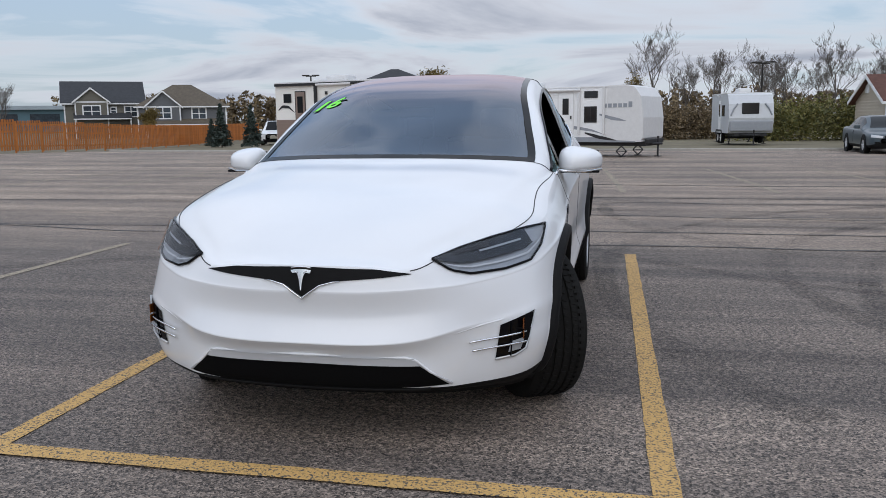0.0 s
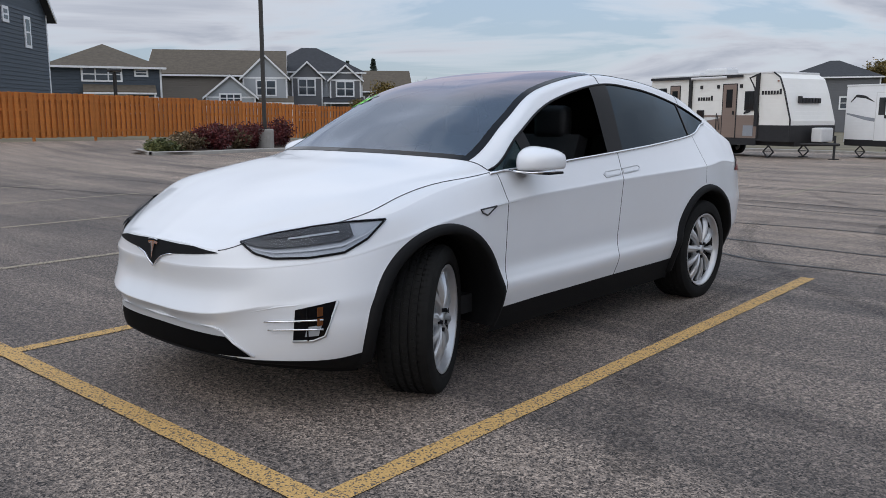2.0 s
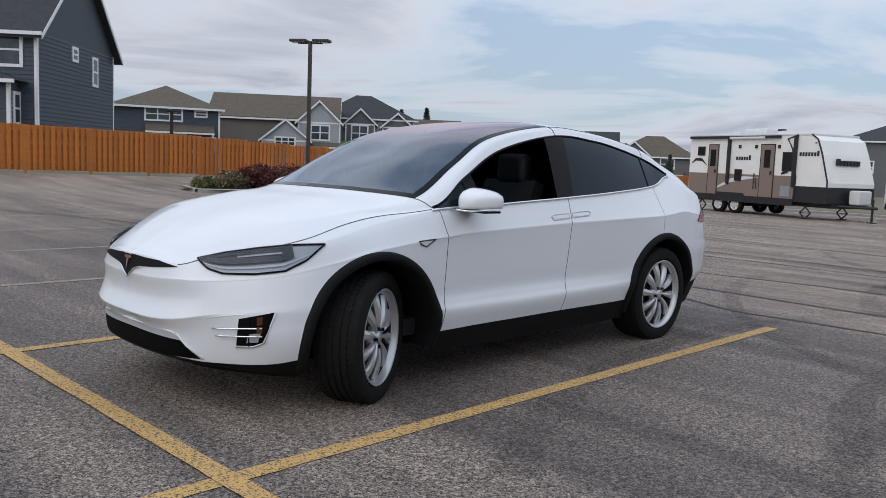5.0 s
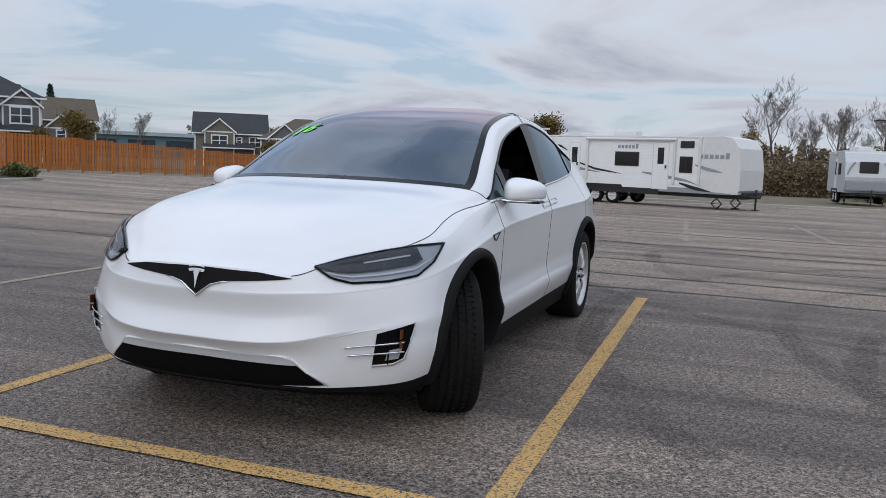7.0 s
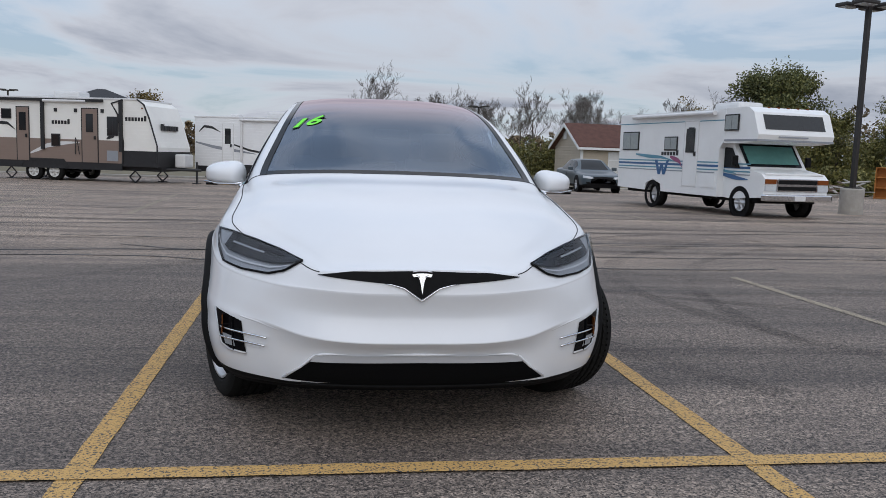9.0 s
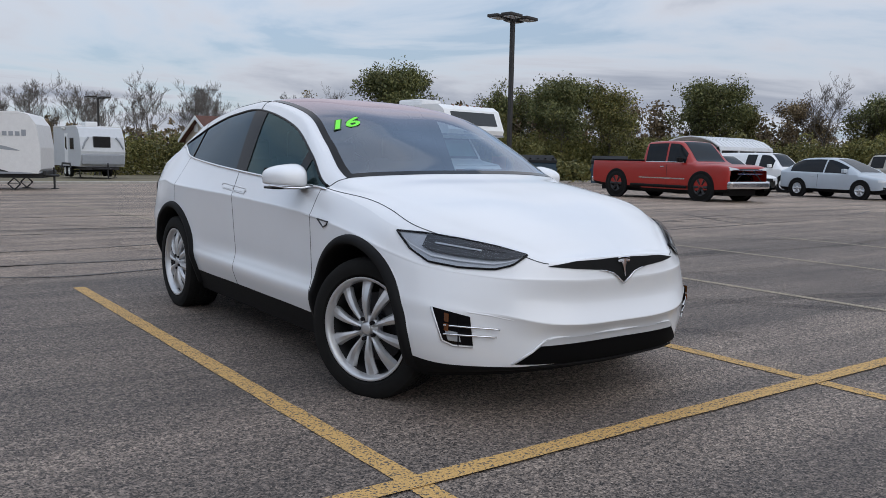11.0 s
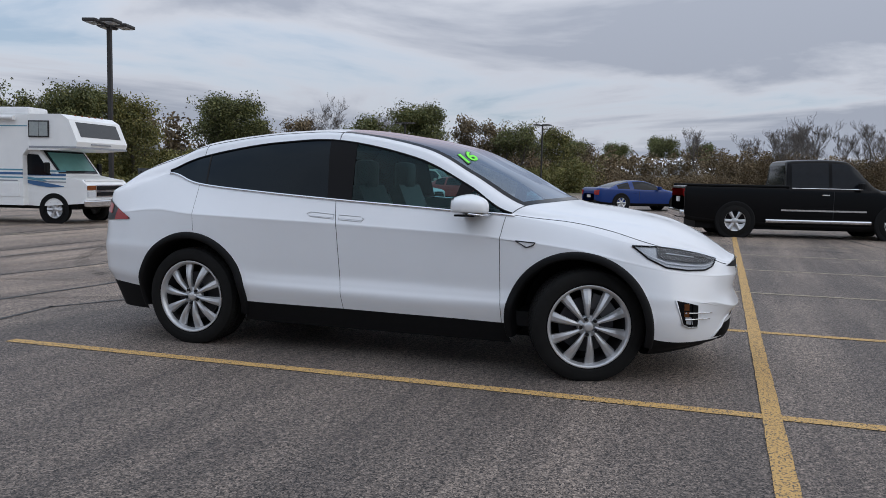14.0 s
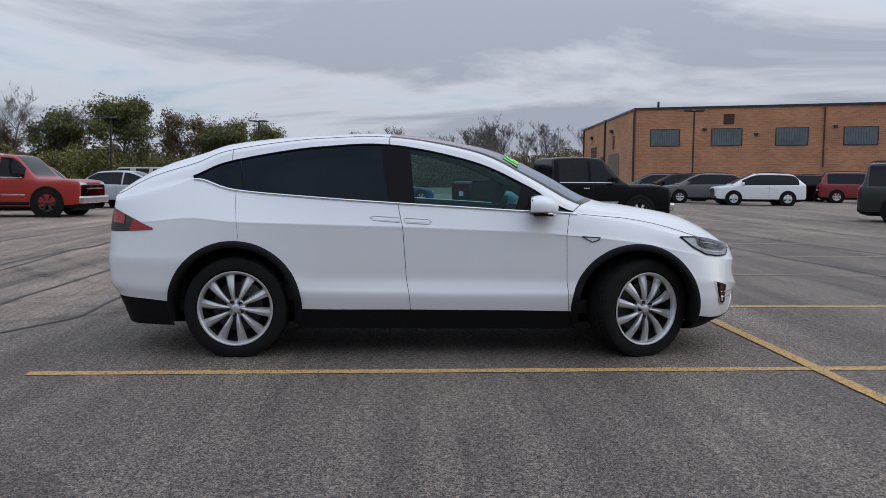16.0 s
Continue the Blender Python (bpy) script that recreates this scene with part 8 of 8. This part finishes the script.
def grow(rng, height, r0, depth, spread, first=0.3, up=0.35):
    """Branch runs as lists of (points, radii), and the outer tips."""
    runs, tips = [], []
    def limb(p, w, length, r, level):
        pts, rad = [p.copy()], [r]
        n = 5
        for k in range(n):
            w = (w + Vector(rng.normal(size=3)) * 0.10 + Vector((0, 0, up * 0.15))).normalized()
            p = p + w * length / n
            pts.append(p.copy())
            rad.append(r * (1 - 0.62 * (k + 1) / n))
        runs.append((pts, rad, level))
        if level >= depth:
            tips.append(p.copy())
            return
        kids = 3 if level else 6
        for c in range(kids + int(rng.integers(0, 2))):
            f = first + (1 - first) * (c + rng.uniform(.2, .8)) / kids if level == 0 else rng.uniform(.3, 1.0)
            f = min(f, .99)
            i = min(int(f * n), n - 1)
            q = pts[i].lerp(pts[i + 1], f * n - i)
            d = Vector(rng.normal(size=3))
            d.z = abs(d.z) * up + 0.25
            d = (w * 0.55 + d.normalized() * spread).normalized()
            limb(q, d, length * (0.62 if level else 0.50) * rng.uniform(.8, 1.15) * (1.15 - .4 * f if level == 0 else 1), max(rad[i] * 0.58, .004), level + 1)
        if level == 0:
            tips.append(p.copy())
    limb(Vector((0, 0, -.1)), Vector((0, 0, 1)), height * .68, r0, 0)
    return runs, tips


TREES = {}


def tree_kind(key, height, depth, spread, leaf, density, leaf_size, clump, seed):
    """Builds one tree of a kind; more are copied from it."""
    rng = np.random.default_rng(seed)
    runs, tips = grow(rng, height, height * (.022 if leaf is not None else .014), depth, spread)
    top = max(max(p.z for p in pts) for pts, _, _ in runs)
    k = height / top
    trunk, limbs = bmesh.new(), bmesh.new()
    for pts, rad, level in runs:
        tube(trunk if level == 0 else limbs, [p * k for p in pts], [max(r, .012 if leaf is not None else .008) for r in rad], 6 if level < 2 else 3)
    data = [("trunk", mesh_from(trunk, "trunk", True), BARK), ("branchwork", mesh_from(limbs, "branchwork"), TWIG if leaf is None else BARK)]
    if leaf is not None:
        inner = [(p * k) for pts, _, lv in runs if lv >= depth - 1 for p in pts[2::2]]
        cs = [(p.x * k, p.y * k, p.z * k, clump * rng.uniform(.6, 1.3), density) for p in tips] + [(p.x, p.y, p.z, clump * .8, max(1, density // 3)) for p in inner]
        data.append(("crown", leaf_mesh("crown", cs, leaf_size, rng, .8), leaf))
    TREES[key] = data


def plant(key, x, y, scale, yaw, label, z=None, group=""):
    t = thing("tree", label, "tree", pose(x, y, ground_z(x, y) if z is None else z, 0, 0, yaw), group)
    for n, me, mt in TREES[key]:
        ob = part(n, me, mt, t)
        ob.scale = (scale, scale, scale)
    return t


tree_kind("bare_a", 9.0, 5, .72, None, 0, 0, 0, 3)
tree_kind("bare_b", 8.0, 5, .58, None, 0, 0, 0, 8)
tree_kind("sparse", 8.0, 3, .70, LEAF_AUTUMN, 9, .11, .6, 12)
tree_kind("leafy", 7.0, 4, .95, LEAF_DARK, 36, .095, .85, 24)
tree_kind("olive", 6.5, 4, .90, LEAF_GREEN, 21, .095, .75, 36)
tree_kind("thin_green", 6.5, 4, .85, LEAF_DARK, 13, .095, .60, 47)
tree_kind("brown", 6.0, 4, .80, LEAF_BROWN, 13, .095, .6, 53)
tree_kind("yellow", 5.0, 3, .70, LEAF_AUTUMN, 40, .11, .70, 60)
BARE, SPARSE, LEAFY = "tall bare grey autumn tree", "thin tree with few yellowing leaves", "dark green leafy tree at the lot's edge"
rng = np.random.default_rng(5)
# north edge
for key, x, y, s, lab in (("bare_a", 4.9, 76, 1.18, BARE), ("sparse", 1.5, 74, .75, SPARSE), ("bare_b", 9.0, 78, 1.05, BARE), ("bare_a", 13.0, 80, 1.0, BARE), ("bare_b", 16.0, 77, .95, BARE), ("bare_a", 20.5, 80, 1.12, BARE), ("bare_b", 24.0, 79, 1.1, BARE), ("bare_b", 27.5, 82, 1.15, BARE),
                          ("bare_a", 7.0, 82, .9, BARE), ("bare_b", 11.5, 84, .95, BARE), ("bare_a", 17.5, 85, .9, BARE), ("bare_b", 32, 80, .9, BARE), ("sparse", 35, 76, .7, SPARSE), ("bare_a", 30, 88, .9, BARE), ("bare_b", 14.5, 74, .85, BARE), ("bare_a", 18.8, 76, .85, BARE), ("bare_b", 22.3, 75, .9, BARE), ("bare_a", 26.0, 76, .95, BARE), ("bare_b", 36.5, 78, 1.1, BARE), ("bare_a", 40.0, 80, 1.1, BARE),
                          ("yellow", -25.2, 110, 1.62, "small yellow-green autumn tree"), ("leafy", 29.3, 47.6, 1.12, LEAFY), ("olive", 33.0, 46.0, .80, "olive green leafy autumn tree"), ("sparse", 29.5, 58.0, .85, SPARSE), ("brown", 27.0, 57.0, .85, "brown leafy autumn tree"), ("leafy", 41.0, 43.0, 1.05, LEAFY), ("olive", 45.0, 41.5, 1.1, "olive green leafy autumn tree"), ("olive", 36.5, 45.0, .75, "olive green leafy autumn tree")):
    plant(key, x, y, s, float(rng.uniform(0, 360)), lab)
# north-east and east edge
EDGE = [(38, 50), (52, 42), (66, 31), (80, 17), (96, 2), (112, -18)]
kinds = ["thin_green", "olive", "bare_b", "leafy", "brown", "thin_green", "sparse", "thin_green", "olive", "leafy", "bare_a", "brown"]
pts = resample([(x, y, 0) for x, y in EDGE], 36)
for k, p in enumerate(pts):
    if 83 < p.x < 108 and p.y > -8:
        continue
    key = kinds[k % len(kinds)] if p.x < 100 else ("bare_a", "bare_b")[k % 2]
    lab = {"thin_green": "thin dark green tree at the lot's edge", "olive": "olive green leafy autumn tree", "bare_b": BARE, "bare_a": BARE, "leafy": LEAFY, "brown": "brown leafy autumn tree", "sparse": SPARSE}[key]
    plant(key, p.x + float(rng.uniform(-3, 6)), p.y + float(rng.uniform(0, 6)), float(rng.uniform(.92, 1.30)), float(rng.uniform(0, 360)), lab, group="trees at the edge")
for x, y, s in ((118, -22, 1.0), (124, -32, 1.1), (116, -38, 1.0), (130, -12, 1.15)):
    plant("bare_a", x, y, s, float(rng.uniform(0, 360)), BARE, group="trees at the edge")
for x, y, s in ((113, 2, 1.15), (114, -4, 1.0), (114, -8, 1.2), (112, -12, 1.25), (113, -16, 1.1), (113, -20, 1.25), (116, -26, 1.2), (170, 40, 1.3), (172, 30, 1.4), (175, 22, 1.3), (178, 12, 1.5), (176, 4, 1.3)):
    plant("bare_b" if x < 150 else "leafy", x, y, s, float(rng.uniform(0, 360)), BARE if x < 150 else LEAFY.replace("at the lot's edge", "in the distance"), group="trees at the edge")
# west side between the houses
for key, x, y, s, lab in (("yellow", -46.5, 46.6, .85, "small yellow-brown autumn tree"), ("bare_a", -65, 70.4, .72, BARE), ("bare_b", -66.6, 75.6, .80, BARE), ("yellow", -45.8, 72, .62, "small olive autumn tree"), ("yellow", -52, 48, .6, "small yellow-green autumn tree"), ("brown", -33, 84, .7, "brown leafy autumn tree")):
    plant(key, x, y, s, float(rng.uniform(0, 360)), lab)


def spruce(x, y, h, label):
    t = thing("spruce", label, "tree", pose(x, y, ground_z(x, y)))
    part("trunk", bar((0, 0, -.1), (0, 0, h * .95), h * .018, .01, 8), BARK, t)
    rg = np.random.default_rng(int(h * 100))
    cs = []
    for k in range(30):
        f = k / 29
        r = (h * .22 * (1 - f) + .04) * rg.uniform(.8, 1.15)
        for a in range(max(4, int(10 * (1 - f)) + 3)):
            an = rg.uniform(0, 6.28)
            for q in (.45, .75, 1.0):
                cs.append((math.cos(an) * r * q, math.sin(an) * r * q, h * (.08 + .9 * f) - r * q * .25, .05 * h * (1 - .5 * f), 7))
    part("crown", leaf_mesh("crown", cs, .018 * h + .03, rg, .7), NEEDLES, t)


spruce(-27.3, 51.6, 3.1, "small blue spruce at the lot's edge")
spruce(-25.3, 52.4, 3.0, "small blue spruce at the lot's edge")
spruce(-30.4, 56.0, 2.1, "small blue spruce by the fence")
spruce(-88.5, 79.2, 9.6, "tall dark spruce behind houses")
spruce(-85.6, 81.6, 9.9, "tall dark spruce behind houses")


def shrub(x, y, r, h, leaf, label, seed):
    t = thing("shrub", label, "shrub", pose(x, y, ground_z(x, y) + .08), "shrubs in the island")
    rg = np.random.default_rng(seed)
    bm = bmesh.new()
    cs = []
    for k in range(16):
        a = rg.uniform(0, 6.28)
        q = rg.uniform(0, 1) ** .6
        p = (r * q * math.cos(a), r * q * math.sin(a), h * (1 - .45 * q * q) * rg.uniform(.72, .95))
        tube(bm, [(p[0] * .1, p[1] * .1, -.05), (p[0] * .55, p[1] * .55, p[2] * .55), p], [.015, .01, .006], 4)
        for f in (.45, .7, 1.0):
            cs.append((p[0] * f, p[1] * f, p[2] * (.15 + .85 * f) - .12, r * .36, 70))
    part("stem", bm, TWIG, t)
    part("foliage", leaf_mesh("leaves", cs, .055, rg, .9), leaf, t)


for k, (x, y, r, h, leaf, lab) in enumerate(((-18.9, 9.3, .55, .42, LEAF_DARK, "low dark green clipped shrub"), (-19.0, 10.2, .62, .62, LEAF_BROWN, "half-bare brown shrub in mulch"), (-19.1, 11.3, .72, 1.0, LEAF_RED, "round burgundy shrub in mulch"), (-19.3, 12.35, .5, .85, LEAF_BROWN, "half-bare brown shrub in mulch"), (-19.35, 12.75, .72, 1.0, LEAF_RED, "round burgundy shrub in mulch"), (-19.8, 14.4, .85, 1.15, LEAF_RED, "round burgundy shrub in mulch"), (-19.7, 16.0, .62, .5, LEAF_DARK, "low dark green clipped shrub"))):
    shrub(x - 1.3, y + 1.2, r, h, leaf, lab, 100 + k)


# the thicket under the trees: too dense to count
def thicket(name, line, height, depth, leaf, seed, label, size=.115, n=1.2):
    rg = np.random.default_rng(seed)
    L_ = sum((Vector(b) - Vector(a)).length for a, b in zip(line, line[1:]))
    ps = resample([(x, y, 0) for x, y in line], int(L_ / 1.1))
    cs = []
    for p in ps:
        for k in range(int(5 * n)):
            x, y = p.x + rg.normal() * depth * .4, p.y + rg.normal() * depth * .4
            h = height * (0.85 + 0.45 * noise.noise(Vector((x * .12, y * .12, seed)))) * rg.uniform(.75, 1.15)
            for f in (.12, .38, .62, .85):
                cs.append((x, y, ground_z(x, y) + h * f, 1.05 - .35 * f, int(48 * (.16 / size) ** 2) if size < .4 else 17))
    me = leaf_mesh(name, cs, size, rg, .9)
    return tagged(part(name, me, leaf), label, "thicket", kind="stuff")


thicket("thicket", [(-2, 62), (8, 66), (14, 68)], 2.6, 3.5, LEAF_BROWN, 7, "brown autumn undergrowth at the lot's edge")
thicket("thicket", [(11, 60), (20, 60), (30, 58)], 3.4, 3.0, LEAF_GREEN, 8, "olive green hedge of bushes")
thicket("thicket", [(22, 52), (32, 46.5), (42, 44.0), (55, 37), (68, 27)], 3.6, 3.5, LEAF_GREEN, 9, "dense green bushes along the lot's edge", .115)
thicket("thicket", [(46, 43), (60, 35), (74, 22), (83, 14)], 3.4, 3.5, LEAF_GREEN, 10, "dense olive bushes along the lot's edge", .115)
thicket("thicket", [(40, 52), (56, 47), (74, 36), (92, 22), (108, 12), (128, -6), (140, -24)], 6.4, 4.5, LEAF_BROWN, 14, "tall brown autumn scrub behind the bushes", .19, .9)
thicket("thicket", [(109, 0), (111, -10), (112, -24), (124, -48)], 5.8, 3.5, LEAF_BROWN, 11, "brown autumn undergrowth along the lot's edge")
thicket("thicket", [(83, 15), (92, 10), (101, 4), (110, -3)], 2.0, 3.0, LEAF_BROWN, 13, "low brown scrub at the lot's edge")
thicket("thicket", [(-110, 150), (-60, 165), (0, 175), (60, 170), (110, 140), (150, 90), (175, 30), (190, -30), (190, -80)], 7.5, 8, LEAF_BROWN, 12, "far line of autumn woods", .5, .6)
thicket("weeds", [(20, 35.2), (30, 35.0), (42, 34.8), (60, 34.6)], 1.1, 1.0, LEAF_GREEN, 15, "tall green weeds along the kerb", .12, .8)
